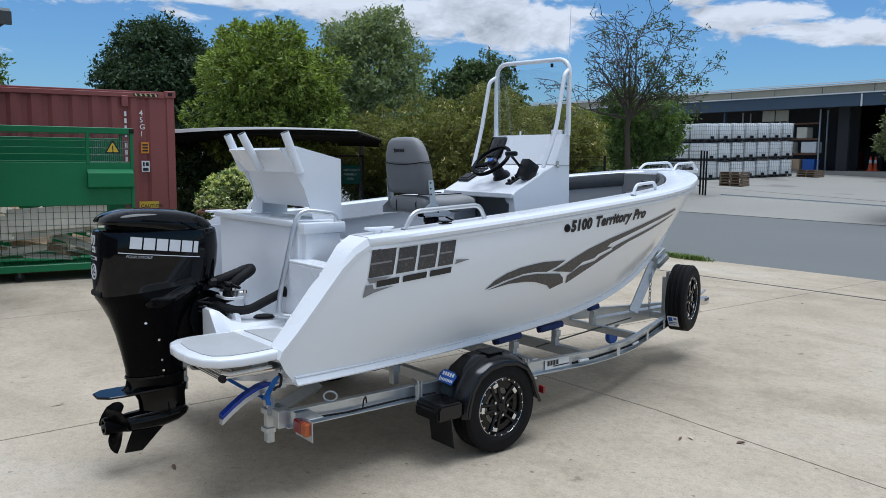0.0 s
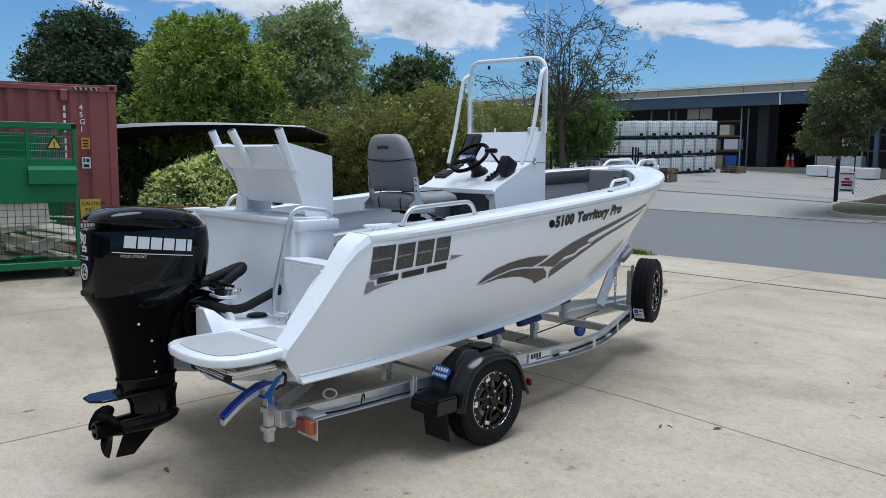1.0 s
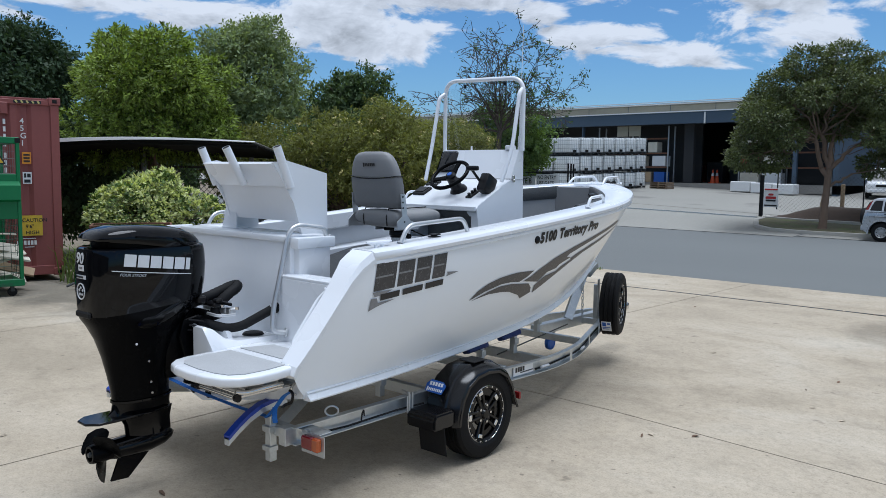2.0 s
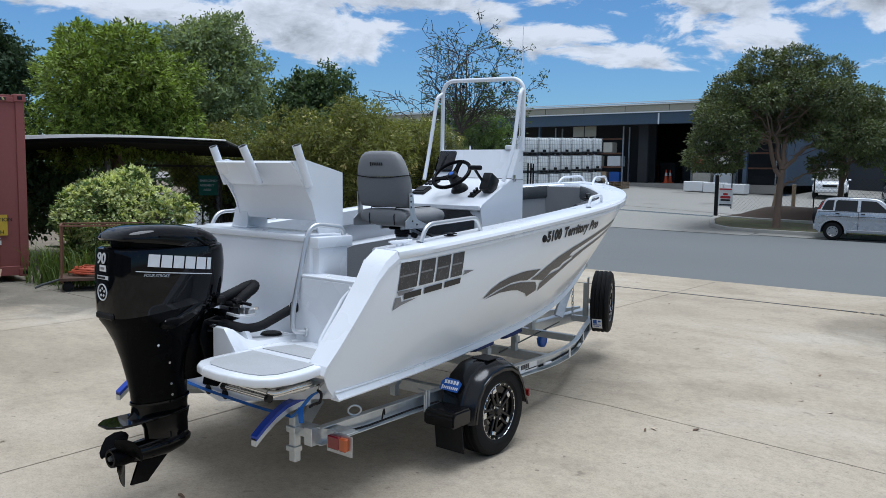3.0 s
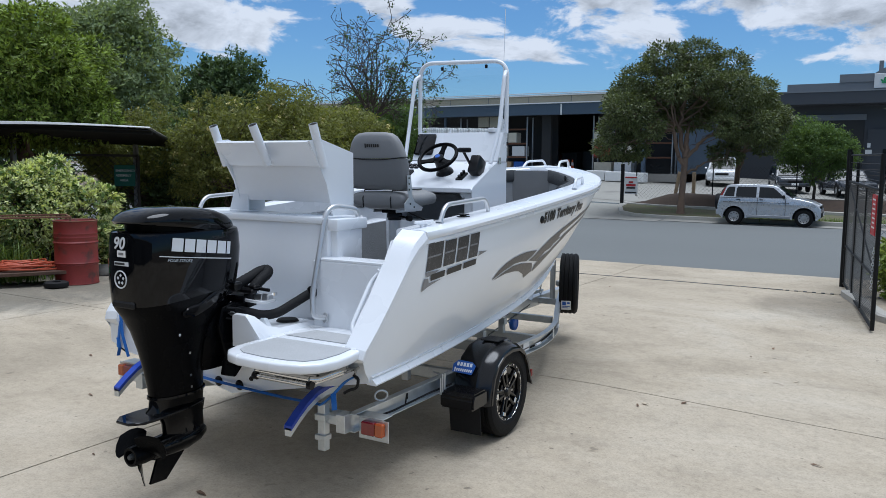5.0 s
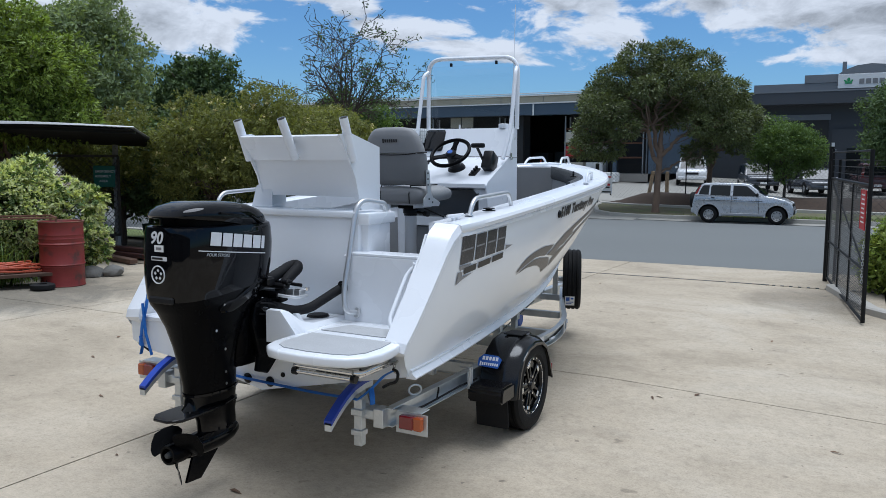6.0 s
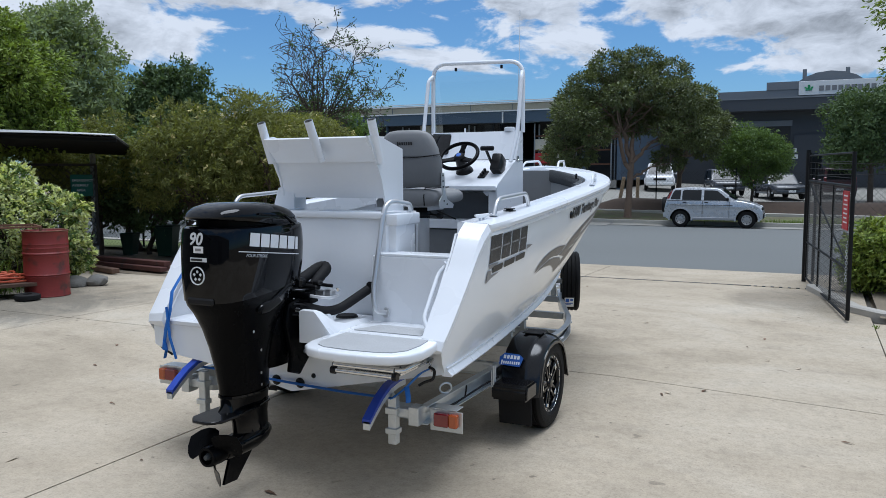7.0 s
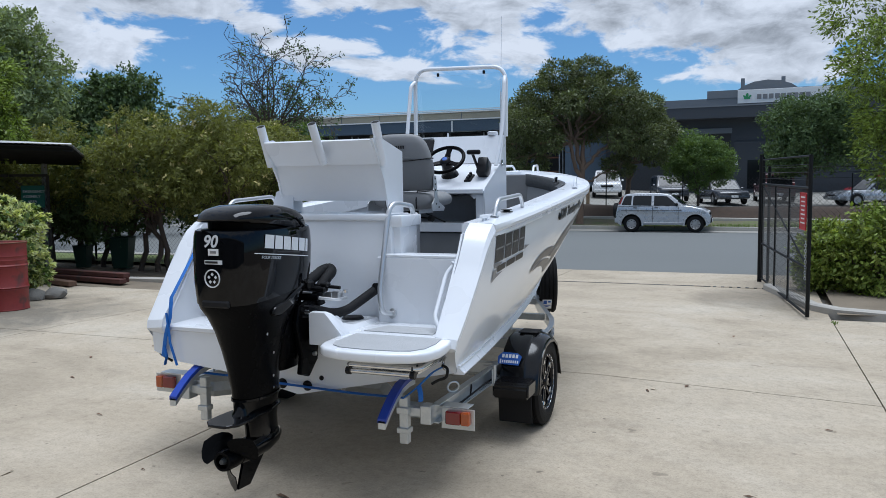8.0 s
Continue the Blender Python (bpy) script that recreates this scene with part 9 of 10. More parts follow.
part("lettering", put(letters("GATE B", 0.36, 0, 0.003), FG @ Matrix.Translation((0.66, 1.42, 0.045))), M["decal_black"], board, smooth=0)
board = part("notice", put(boxes(((2.98, 1.60, 0.03), (1.56, 0.56, 0.012), 0.004)), FG), M["sign_white"], fg, "white notice with black lettering")
part("lettering", put(letters("NO ENTRY", 0.26, 0, 0.003), FG @ Matrix.Translation((2.29, 1.64, 0.045))), M["decal_black"], board, smooth=0)
part("lettering", put(letters("USE GATE", 0.26, 0, 0.003), FG @ Matrix.Translation((2.29, 1.37, 0.045))), M["decal_black"], board, smooth=0)


# ---- far buildings ----
def wall_box(bm, x0, x1, y0, y1, z0, z1):
    box(bm, ((x0 + x1) / 2, (y0 + y1) / 2, (z0 + z1) / 2), (x1 - x0, y1 - y0, z1 - z0))


W0, W1, WF, WD = -52.0, -9.0, 48.0, 66.0
ware = thing("warehouse", "long low warehouse with cream fascia and blue beam over open bays", "warehouse")
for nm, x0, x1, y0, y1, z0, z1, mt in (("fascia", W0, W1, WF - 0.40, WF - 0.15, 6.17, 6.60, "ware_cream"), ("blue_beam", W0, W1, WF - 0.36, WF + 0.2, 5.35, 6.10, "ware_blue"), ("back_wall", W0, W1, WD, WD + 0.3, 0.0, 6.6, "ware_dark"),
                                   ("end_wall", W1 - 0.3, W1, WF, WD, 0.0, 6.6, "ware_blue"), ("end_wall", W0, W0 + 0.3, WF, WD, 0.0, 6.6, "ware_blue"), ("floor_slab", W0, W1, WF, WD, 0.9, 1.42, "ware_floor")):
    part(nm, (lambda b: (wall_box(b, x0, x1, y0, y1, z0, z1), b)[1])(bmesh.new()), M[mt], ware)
bm = bmesh.new()
loft(bm, [[(W0 - 0.3, WF - 0.5, 6.72), (W1 + 0.3, WF - 0.5, 6.72)], [(W0 - 0.3, (WF + WD) / 2, 7.1), (W1 + 0.3, (WF + WD) / 2, 7.1)], [(W0 - 0.3, WD + 0.5, 6.72), (W1 + 0.3, WD + 0.5, 6.72)]])
part("roof", solid(bm, 0.08), M["ware_roof"], ware)
part("gutter", boxes(((0.5 * (W0 + W1), WF - 0.45, 6.645), (W1 - W0 + 0.6, 0.16, 0.07), 0.01)), M["sign_white"], ware)
for x, w in ((-44.0, 0.25), (-37.5, 0.25), (-31.5, 0.25), (-26.4, 0.12), (-18.75, 0.7), (-11.5, 0.25)):
    part("column", boxes(((x, WF + (0.1 if w < 0.5 else 1.2), 3.3), (w, 0.3, 4.6), 0.02)), M["ware_blue" if w < 0.5 else "ware_dark"], ware)
for k in range(14):
    x = W0 + 1.5 + 3.1 * k
    part("fascia_joint", boxes(((x, WF - 0.406, 6.385), (0.03, 0.02, 0.42))), M["ware_blue"], ware)
part("beam_cap", boxes(((0.5 * (W0 + W1), WF - 0.42, 6.13), (W1 - W0, 0.14, 0.07))), M["sign_white"], ware, "pale capping strip on the beam")
part("roof_edge", boxes(((0.5 * (W0 + W1), WF - 0.53, 6.79), (W1 - W0 + 0.6, 0.03, 0.06))), M["sign_white"], ware, "pale metal roof edge")
part("downpipe", boxes(((-17.1, WF - 0.41, 5.68), (0.10, 0.09, 0.75), 0.02)), M["sign_white"], ware)
# near-black sheets behind the racks, painting in the unlit depth of the bays
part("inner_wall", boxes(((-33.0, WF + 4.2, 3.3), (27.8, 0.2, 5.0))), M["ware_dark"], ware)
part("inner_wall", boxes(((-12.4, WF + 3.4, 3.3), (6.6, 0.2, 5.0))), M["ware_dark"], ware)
part("wall_panel", boxes(((-23.45, WF + 0.5, 4.98), (0.85, 0.05, 0.72), 0.01), ((-22.5, WF + 0.5, 4.98), (0.9, 0.05, 0.72), 0.01)), M["ware_cream"], ware, "cream panels under the beam")


def pallet_rack(x, y, n, h, group="racks"):
    r = thing("pallet_rack", "steel pallet rack with wrapped goods in the warehouse", "rack", group)
    z0 = 1.42
    for k in range(n + 1):
        part("upright", boxes(((x + 2.7 * k, y, z0 + h / 2), (0.09, 0.09, h), 0.01), ((x + 2.7 * k, y + 1.0, z0 + h / 2), (0.09, 0.09, h), 0.01)), M["ibc_cage"], r)
    for z in (1.06, 2.02, 3.03):
        part("beam", boxes(((x + 1.35 * n, y, z0 + z), (2.7 * n, 0.06, 0.11), 0.01)), M["rust"], r)
    return r


pallet_rack(-25.6, WF + 1.0, 2, 3.9)
pallet_rack(-15.4, WF + 1.4, 2, 3.9)
for i, (x, z, mt, w) in enumerate(((-21.85, 1.42, "wood", 0.8), (-20.85, 1.42, "blue_label", 0.8), (-23.9, 1.42, "card", 1.1), (-22.3, 2.53, "card", 0.6), (-20.9, 2.53, "sign_white", 1.0), (-24.4, 3.49, "card", 1.2), (-21.4, 3.49, "card", 0.7), (-14.6, 1.42, "card", 1.2), (-13.2, 1.42, "sign_white", 1.2), (-14.7, 2.53, "sign_red", 1.1), (-13.2, 2.53, "card", 1.2), (-14.6, 3.49, "card", 1.3))):
    ob = mesh_object("pallet_load", boxes(((x, WF + 1.45, z + 0.38), (w, 0.8, 0.72), 0.03)), M[mt])
    tagged(ob, "wrapped pallet load standing on the rack", "pallet load", "pallet loads")
for x, y, h, mt in ((-20.6, 55.5, 1.3, "drum_red"), (-18.9, 54.5, 1.5, "ware_dark"), (-17.6, 55.5, 1.6, "dark_steel"), (-22.0, 58, 1.8, "wood_dark")):
    tagged(mesh_object("crate", boxes(((x, y, 1.42 + h / 2), (1.2, 1.0, h), 0.03)), M[mt]), "dark crate standing inside the open bay", "crate", "stored crates")
for x in (-14.05, -12.8, -11.5):
    tagged(mesh_object("pallet_load", boxes(((x, 46.6, ground_z(x, 46.6) + 0.35), (1.2, 1.1, 0.62), 0.04)), M["sign_white"]), "white wrapped load on the forecourt", "pallet load", "pallet loads")

agri = thing("dark_warehouse", "charcoal warehouse with stepped parapet and a white sign", "warehouse")
A0, A1, AF = -4.9, 26.0, 57.5
for nm, x0, x1, y0, y1, z0, z1, mt in (("front_wall", A0 + 1.0, A1, AF + 1.5, AF + 1.8, 0.5, 7.2, "navy"), ("side_wall", A0 + 1.0, A0 + 1.3, AF + 1.8, 78, 0.5, 7.0, "navy"), ("canopy", A0, A1, AF - 0.6, AF + 1.5, 6.25, 7.15, "navy"), ("parapet", A0 + 0.6, A1, AF + 0.6, AF + 1.0, 7.15, 7.75, "navy_light"), ("parapet", -1.0, A1, AF + 0.55, AF + 0.9, 7.75, 8.30, "navy_light"),
                                   ("base_block", 0.9, 9.0, AF + 1.3, AF + 1.5, 0.5, 4.6, "navy"), ("roof", A0 + 1.0, A1, AF + 1.8, 78, 6.9, 7.1, "ware_roof")):
    part(nm, (lambda b: (wall_box(b, x0, x1, y0, y1, z0, z1), b)[1])(bmesh.new()), M[mt], agri)
part("canopy_edge", boxes((((A0 + A1) / 2, AF - 0.62, 7.10), (A1 - A0, 0.05, 0.10))), M["navy_light"], agri)
# flat panel on the wall, its near-black standing for the shade inside
part("bay_opening", boxes(((-1.2, AF + 1.48, 3.4), (3.7, 0.06, 4.2), 0.01)), M["ware_dark"], agri, "flat near-black panel painted as a shaded door opening")
part("bay_opening", boxes(((-1.2, AF + 1.46, 5.45), (3.9, 0.06, 0.4), 0.01)), M["navy_light"], agri)
part("glass_door", boxes(((2.3, AF + 1.27, 2.2), (0.9, 0.05, 2.1), 0.01)), M["car_glass"], agri)
bm = bmesh.new()
prism(bm, [(1.0, 8.28), (1.5, 8.62), (2.2, 8.88), (3.1, 8.98), (4.0, 8.88), (4.7, 8.62), (5.2, 8.28)], 3.0, axes((0, AF + 4.0, 0), (1, 0, 0), (0, 0, 1)))
part("barrel_roof", bm, M["navy_light"], agri, "low barrel roof above the parapet")
for x in (1.4, 4.2):
    part("roof_vent", boxes(((x, AF + 3, 9.05), (0.28, 0.28, 0.7), 0.03)), M["navy_light"], agri)
sb = part("sign_panel", boxes(((4.6, AF + 0.48, 7.78), (7.0, 0.08, 0.95), 0.01)), M["sign_white"], agri, "white sign panel")
part("sign_logo", boxes(((1.75, AF + 0.42, 7.68), (0.42, 0.04, 0.16), 0.02), ((1.75, AF + 0.42, 7.88), (0.16, 0.04, 0.26), 0.05), ((1.56, AF + 0.42, 7.80), (0.20, 0.04, 0.10), 0.03, rot(0, 35, 0)), ((1.94, AF + 0.42, 7.80), (0.20, 0.04, 0.10), 0.03, rot(0, -35, 0))), M["leaf_green_logo"], sb, "green leaf-shaped mark")
part("sign_bars", boxes(*[((2.55 + 0.40 * k, AF + 0.42, 7.74), (0.30, 0.03, 0.34), 0.0) for k in range(9)]), M["decal_grey"], sb, "dark name shown as plain shapes")
part("wall_notice", boxes(((1.0, AF + 1.25, 3.05), (0.4, 0.03, 0.3)), ((1.0, AF + 1.25, 3.5), (0.2, 0.03, 0.3))), M["sign_white"], agri)
low = thing("link_building", "low dark blue building between the warehouses", "warehouse")
part("wall", boxes(((-8.0, 62.0, 4.0), (9.0, 0.3, 6.0))), M["navy"], low)
part("roof", boxes(((-8.0, 65.0, 7.1), (9.4, 7.0, 0.2))), M["ware_roof"], low)

# ---- plastic tanks in steel cages ----
def tank():
    t = thing("caged_tank", "white plastic tank in a steel cage on a pallet", "tank", "stacked tanks")
    bm = bmesh.new()
    box(bm, (0, 0, 0.64), (0.94, 1.12, 0.98), 0.05, None, 2)
    part("bottle", bm, M["ibc_white"], t)
    bm = bmesh.new()
    for z in (0.16, 0.42, 0.68, 0.94, 1.14):
        tube(bm, [(sx * 0.49, sy * 0.59, z) for sx, sy in ((-1, -1), (1, -1), (1, 1), (-1, 1))], 0.011, 4, closed=True)
    for k in range(7):
        x = -0.49 + 0.98 * k / 6
        for y in (-0.59, 0.59):
            tube(bm, [(x, y, 0.14), (x, y, 1.15)], 0.009, 4, caps=False)
    for k in range(8):
        y = -0.59 + 1.18 * k / 7
        for x in (-0.49, 0.49):
            tube(bm, [(x, y, 0.14), (x, y, 1.15)], 0.009, 4, caps=False)
    part("cage", bm, M["ibc_cage"], t, smooth=0)
    part("pallet", boxes(((0, 0, 0.115), (1.0, 1.2, 0.03)), *[((x, y, 0.055), (0.14, 0.14, 0.10)) for x in (-0.42, 0, 0.42) for y in (-0.5, 0, 0.5)], ((-0.42, 0, 0.012), (0.1, 1.2, 0.02)), ((0.42, 0, 0.012), (0.1, 1.2, 0.02))), M["dark_steel"], t)
    part("valve", boxes(((0, -0.60, 0.24), (0.24, 0.06, 0.17), 0.015)), M["rubber"], t)
    return t


IA, IB = Vector((-20.6, 36.9, 0)), Vector((-19.35, 44.6, 0))
IU = (IB - IA).normalized()
turn = math.degrees(math.atan2(IU.y, IU.x))
first = tank()
for lvl in range(3):
    for i in range(7):
        for j in range(2):
            p = IA + IU * (0.52 + 1.075 * i) + Vector((-IU.y, IU.x, 0)) * (0.6 + 1.24 * j)
            base = ground_z(-20, 38) + 0.09 * i * 1.2 * 0.35
            m = Matrix.Translation((p.x, p.y, base + 1.075 * lvl)) @ pose(0, 0, 0, 0, 0, turn) @ Matrix.Diagonal((1, 1, 0.923, 1))
            if lvl == 0 and i == 0 and j == 0:
                first.matrix_basis = m
            else:
                copy_thing(first, m)


def pallet_stack(x, y, n, turn):
    for k in range(n):
        t = thing("timber_pallet", "weathered timber pallet in a stack", "pallet", "stacked pallets", at=Matrix.Translation((x, y, ground_z(x, y) + 0.145 * k)) @ pose(0, 0, 0, 0, 0, turn + 2 * (k % 3)))
        for i in range(6):
            part("board", boxes(((0, -0.5 + 0.2 * i, 0.125), (1.16, 0.12, 0.02), 0.002)), M["pallet_wood"], t)
        for i in range(3):
            part("bearer", boxes(((-0.52 + 0.52 * i, 0, 0.065), (0.08, 1.16, 0.09), 0.002)), M["pallet_wood"], t)
        for y_ in (-0.5, 0.5):
            part("base_board", boxes(((0, y_, 0.012), (1.16, 0.12, 0.02))), M["pallet_wood"], t)


pallet_stack(-17.6, 35.0, 5, 10)
pallet_stack(-18.6, 44.9, 3, 0)
for x, y in ((-17.55, 50.4), (-17.42, 50.8)):
    t = thing("traffic_cone", "orange traffic cone with a white band", "cone", "traffic cones", at=Matrix.Translation((x, y, 1.42)))
    part("cone", lathe(bmesh.new(), [(0, 0.92), (0.035, 0.92), (0.10, 0.45), (0.16, 0.05), (0.0, 0.05)], 18, "Z"), M["cone"], t)
    part("band", lathe(bmesh.new(), [(0.068, 0.72), (0.098, 0.50), (0.094, 0.50), (0.064, 0.72)], 18, "Z"), M["sign_white"], t)
    part("base", boxes(((0, 0, 0.025), (0.42, 0.42, 0.05), 0.01)), M["cone"], t)
# notice on a post, timber stakes by the mulch bank
sp = thing("notice_post", "dark post with a white and red notice", "sign")
bm = bmesh.new()
z = ground_z(-7.55, 31.2) - 0.22
box(bm, (-7.55, 31.2, z + 1.05), (0.14, 0.12, 1.80), 0.01)
part("post", bm, M["gate_black"], sp)
nb = part("board", boxes(((-7.13, 31.1, z + 1.02), (0.60, 0.02, 0.78), 0.006)), M["sign_white"], sp, "white notice board")
part("board_mark", boxes(((-7.13, 31.085, z + 1.02), (0.42, 0.012, 0.10), 0.02), ((-7.13, 31.085, z + 1.15), (0.20, 0.012, 0.08), 0.02), ((-7.13, 31.085, z + 1.36), (0.52, 0.012, 0.06))), M["sign_red"], nb, "red mark shown as plain shapes")
part("board_print", boxes(((-7.13, 31.085, z + 0.90), (0.40, 0.012, 0.07), 0.02), ((-7.13, 31.085, z + 0.70), (0.50, 0.012, 0.06))), M["decal_black"], nb)
for x, y, a in ((-5.4, 32.2, 9), (-4.7, 32.3, 0)):
    zz = ground_z(x, y) + 0.3
    tagged(mesh_object("timber_stake", boxes(((x, y, zz + 0.55), (0.14, 0.12, 1.3), 0.01, rot(0, a, 0))), M["wood"]), "stout timber stake in the mulch bank", "stake", "timber stakes")


# ---- cars ----
def car(name, label, m, paint, L=3.9, W=1.55, H=1.68, wb=2.42, wr=0.33, kind="wagon", plate_bar=True):
    """A small car facing +x in its own frame, its wheels on z = 0."""
    c = thing(name, label, "car", at=m)
    h = W / 2
    fx, rx = wb / 2 + 0.02, -wb / 2 + 0.02
    x0, x1 = -L / 2, L / 2
    sill, belt = 0.30, H * 0.575
    hood = belt + 0.02
    stations = [(x0, 0.42, belt - 0.10, 0.86), (x0 + 0.05, 0.33, belt - 0.01, 0.95), (x0 + 0.4, sill, belt, 1.0), (rx, sill, belt, 1.0), (0, sill, belt, 1.0), (fx - 0.5, sill, belt, 1.0), (fx, sill, hood - 0.02, 0.99), (x1 - 0.35, sill, hood - 0.07, 0.97), (x1 - 0.10, 0.34, hood - 0.13, 0.93), (x1, 0.42, hood - 0.24, 0.84)]
    bm = bmesh.new()
    secs = []
    for x, lo, hi, k in stations:
        w = h * k
        secs.append([(x, -w * 0.90, lo), (x, -w, lo + 0.10), (x, -w * 1.005, (lo + hi) / 2), (x, -w * 0.97, hi - 0.04), (x, -w * 0.90, hi), (x, w * 0.90, hi), (x, w * 0.97, hi - 0.04), (x, w * 1.005, (lo + hi) / 2), (x, w, lo + 0.10), (x, w * 0.90, lo)])
    loft(bm, secs, closed=True, cap0=True, cap1=True)
    bmesh.ops.recalc_face_normals(bm, faces=bm.faces)
    part("body", bm, paint, c, smooth=50)
    r0, r1, s0, s1 = (x0 + 0.12, x0 + 0.02, fx - 1.05, fx - 0.50) if kind == "wagon" else (x0 + 0.85, x0 + 0.35, fx - 1.05, fx - 0.45)
    bm = bmesh.new()
    secs = []
    for x, zt, k in ((r1, belt, 0.90), (r0, H - 0.07, 0.80), (r0 + 0.2, H - 0.01, 0.78), ((r0 + s0) / 2, H, 0.78), (s0 - 0.15, H - 0.02, 0.78), (s0, H - 0.07, 0.79), (s1, belt - 0.02, 0.90)):
        secs.append([(x, -h * 0.92, belt - 0.04), (x, -h * (0.92 if zt <= belt else k + 0.02), max(zt - 0.05, belt - 0.03)), (x, -h * (k - 0.05), zt), (x, h * (k - 0.05), zt), (x, h * (0.92 if zt <= belt else k + 0.02), max(zt - 0.05, belt - 0.03)), (x, h * 0.92, belt - 0.04)])
    loft(bm, secs, closed=True, cap0=True, cap1=True)
    bmesh.ops.recalc_face_normals(bm, faces=bm.faces)
    part("cabin", bm, paint, c, smooth=40)
    zb, zt = belt + 0.03, H - 0.13
    mid = (r0 + s0) / 2
    for s in (1, -1):
        for a0, a1, b0, b1 in ((r1 + 0.17, mid - 0.46, r0 + 0.16, mid - 0.46), (mid - 0.40, mid + 0.16, mid - 0.40, mid + 0.16), (mid + 0.22, s1 - 0.18, mid + 0.22, s0 - 0.06)):
            bm = bmesh.new()
            loft(bm, [[(a0, s * h * 0.925, zb), (a1, s * h * 0.925, zb)], [(b0, s * h * 0.82, zt), (b1, s * h * 0.82, zt)]])
            part("side_window", solid(bm, 0.02), M["car_glass"], c)
        part("mirror", boxes(((s1 - 0.30, s * (h + 0.07), belt + 0.06), (0.10, 0.16, 0.11), 0.03)), paint, c)
        part("door_handle", boxes(((mid - 0.30, s * (h * 0.99), belt - 0.10), (0.14, 0.02, 0.03), 0.006)), M["rubber"], c)
        part("door_handle", boxes(((mid + 0.40, s * (h * 0.99), belt - 0.10), (0.14, 0.02, 0.03), 0.006)), M["rubber"], c)
        part("sill_trim", boxes(((0, s * h * 0.985, 0.36), (L * 0.86, 0.03, 0.10), 0.01)), M["ibc_cage"], c)
        part("tail_lamp", boxes(((x0 + 0.05, s * h * 0.80, belt + 0.02), (0.06, 0.16, 0.34), 0.02)), M["red_lens"], c)
        part("headlamp", boxes(((x1 - 0.08, s * h * 0.66, hood - 0.32), (0.12, 0.30, 0.15), 0.04)), M["headlamp"], c)
        for x in (fx, rx):
            wp = part("wheel", lathe(bmesh.new(), [(0.19, -0.10), (wr - 0.05, -0.10), (wr, -0.07), (wr, 0.07), (wr - 0.05, 0.10), (0.19, 0.10)], 24, "Y", (x, s * (h - 0.08), wr)), M["tyre_wall"], c)
            part("rim", lathe(bmesh.new(), [(0.0, s * 0.095), (0.06, s * 0.10), (0.09, s * 0.07), (0.15, s * 0.075), (0.20, s * 0.09), (0.20, -0.02)], 20, "Y", (x, s * (h - 0.08), wr)), M["hubcap"], wp)
            bm = bmesh.new()
            arc = [(x + (wr + 0.05) * math.cos(a), wr + (wr + 0.05) * math.sin(a)) for a in [math.pi * k / 12 for k in range(13)]]
            loft(bm, [[(px_, s * (h * 1.0 + 0.012), pz), (px_, s * (h * 0.80), pz)] for px_, pz in arc])
            part("wheel_arch", solid(bm, 0.03), M["rubber"] if kind != "wagon" else paint, c)
    bm = bmesh.new()
    loft(bm, [[(s1 + 0.01, -h * 0.80, belt + 0.02), (s1 + 0.01, h * 0.80, belt + 0.02)], [(s0 + 0.03, -h * 0.70, H - 0.10), (s0 + 0.03, h * 0.70, H - 0.10)]])
    part("windscreen", solid(bm, 0.02), M["car_glass"], c)
    bm = bmesh.new()
    loft(bm, [[(r1 - 0.02, -h * 0.76, belt + 0.06), (r1 - 0.02, h * 0.76, belt + 0.06)], [(r0 - 0.02, -h * 0.68, H - 0.14), (r0 - 0.02, h * 0.68, H - 0.14)]])
    part("rear_window", solid(bm, 0.02), M["car_glass"], c)
    part("front_bumper", boxes(((x1 - 0.02, 0, 0.44), (0.16, W * 0.92, 0.20), 0.05, None, 2)), paint, c)
    part("rear_bumper", boxes(((x0 + 0.0, 0, 0.44), (0.16, W * 0.92, 0.20), 0.05, None, 2)), paint, c)
    part("grille", boxes(((x1 + 0.0, 0, hood - 0.33), (0.06, W * 0.42, 0.14), 0.02)), M["rubber"], c)
    part("number_plate", boxes(((x1 + 0.065, 0, 0.46), (0.012, 0.38, 0.12), 0.003)), M["decal_white"], c, "plain number plate")
    part("number_plate", boxes(((x0 - 0.085, 0, 0.46), (0.012, 0.38, 0.12), 0.003)), M["decal_white"], c, "plain number plate")
    return c


def stand(x, y, turn, dz=0.012):
    return Matrix.Translation((x, y, ground_z(x, y) + dz)) @ pose(0, 0, 0, 0, 0, turn)


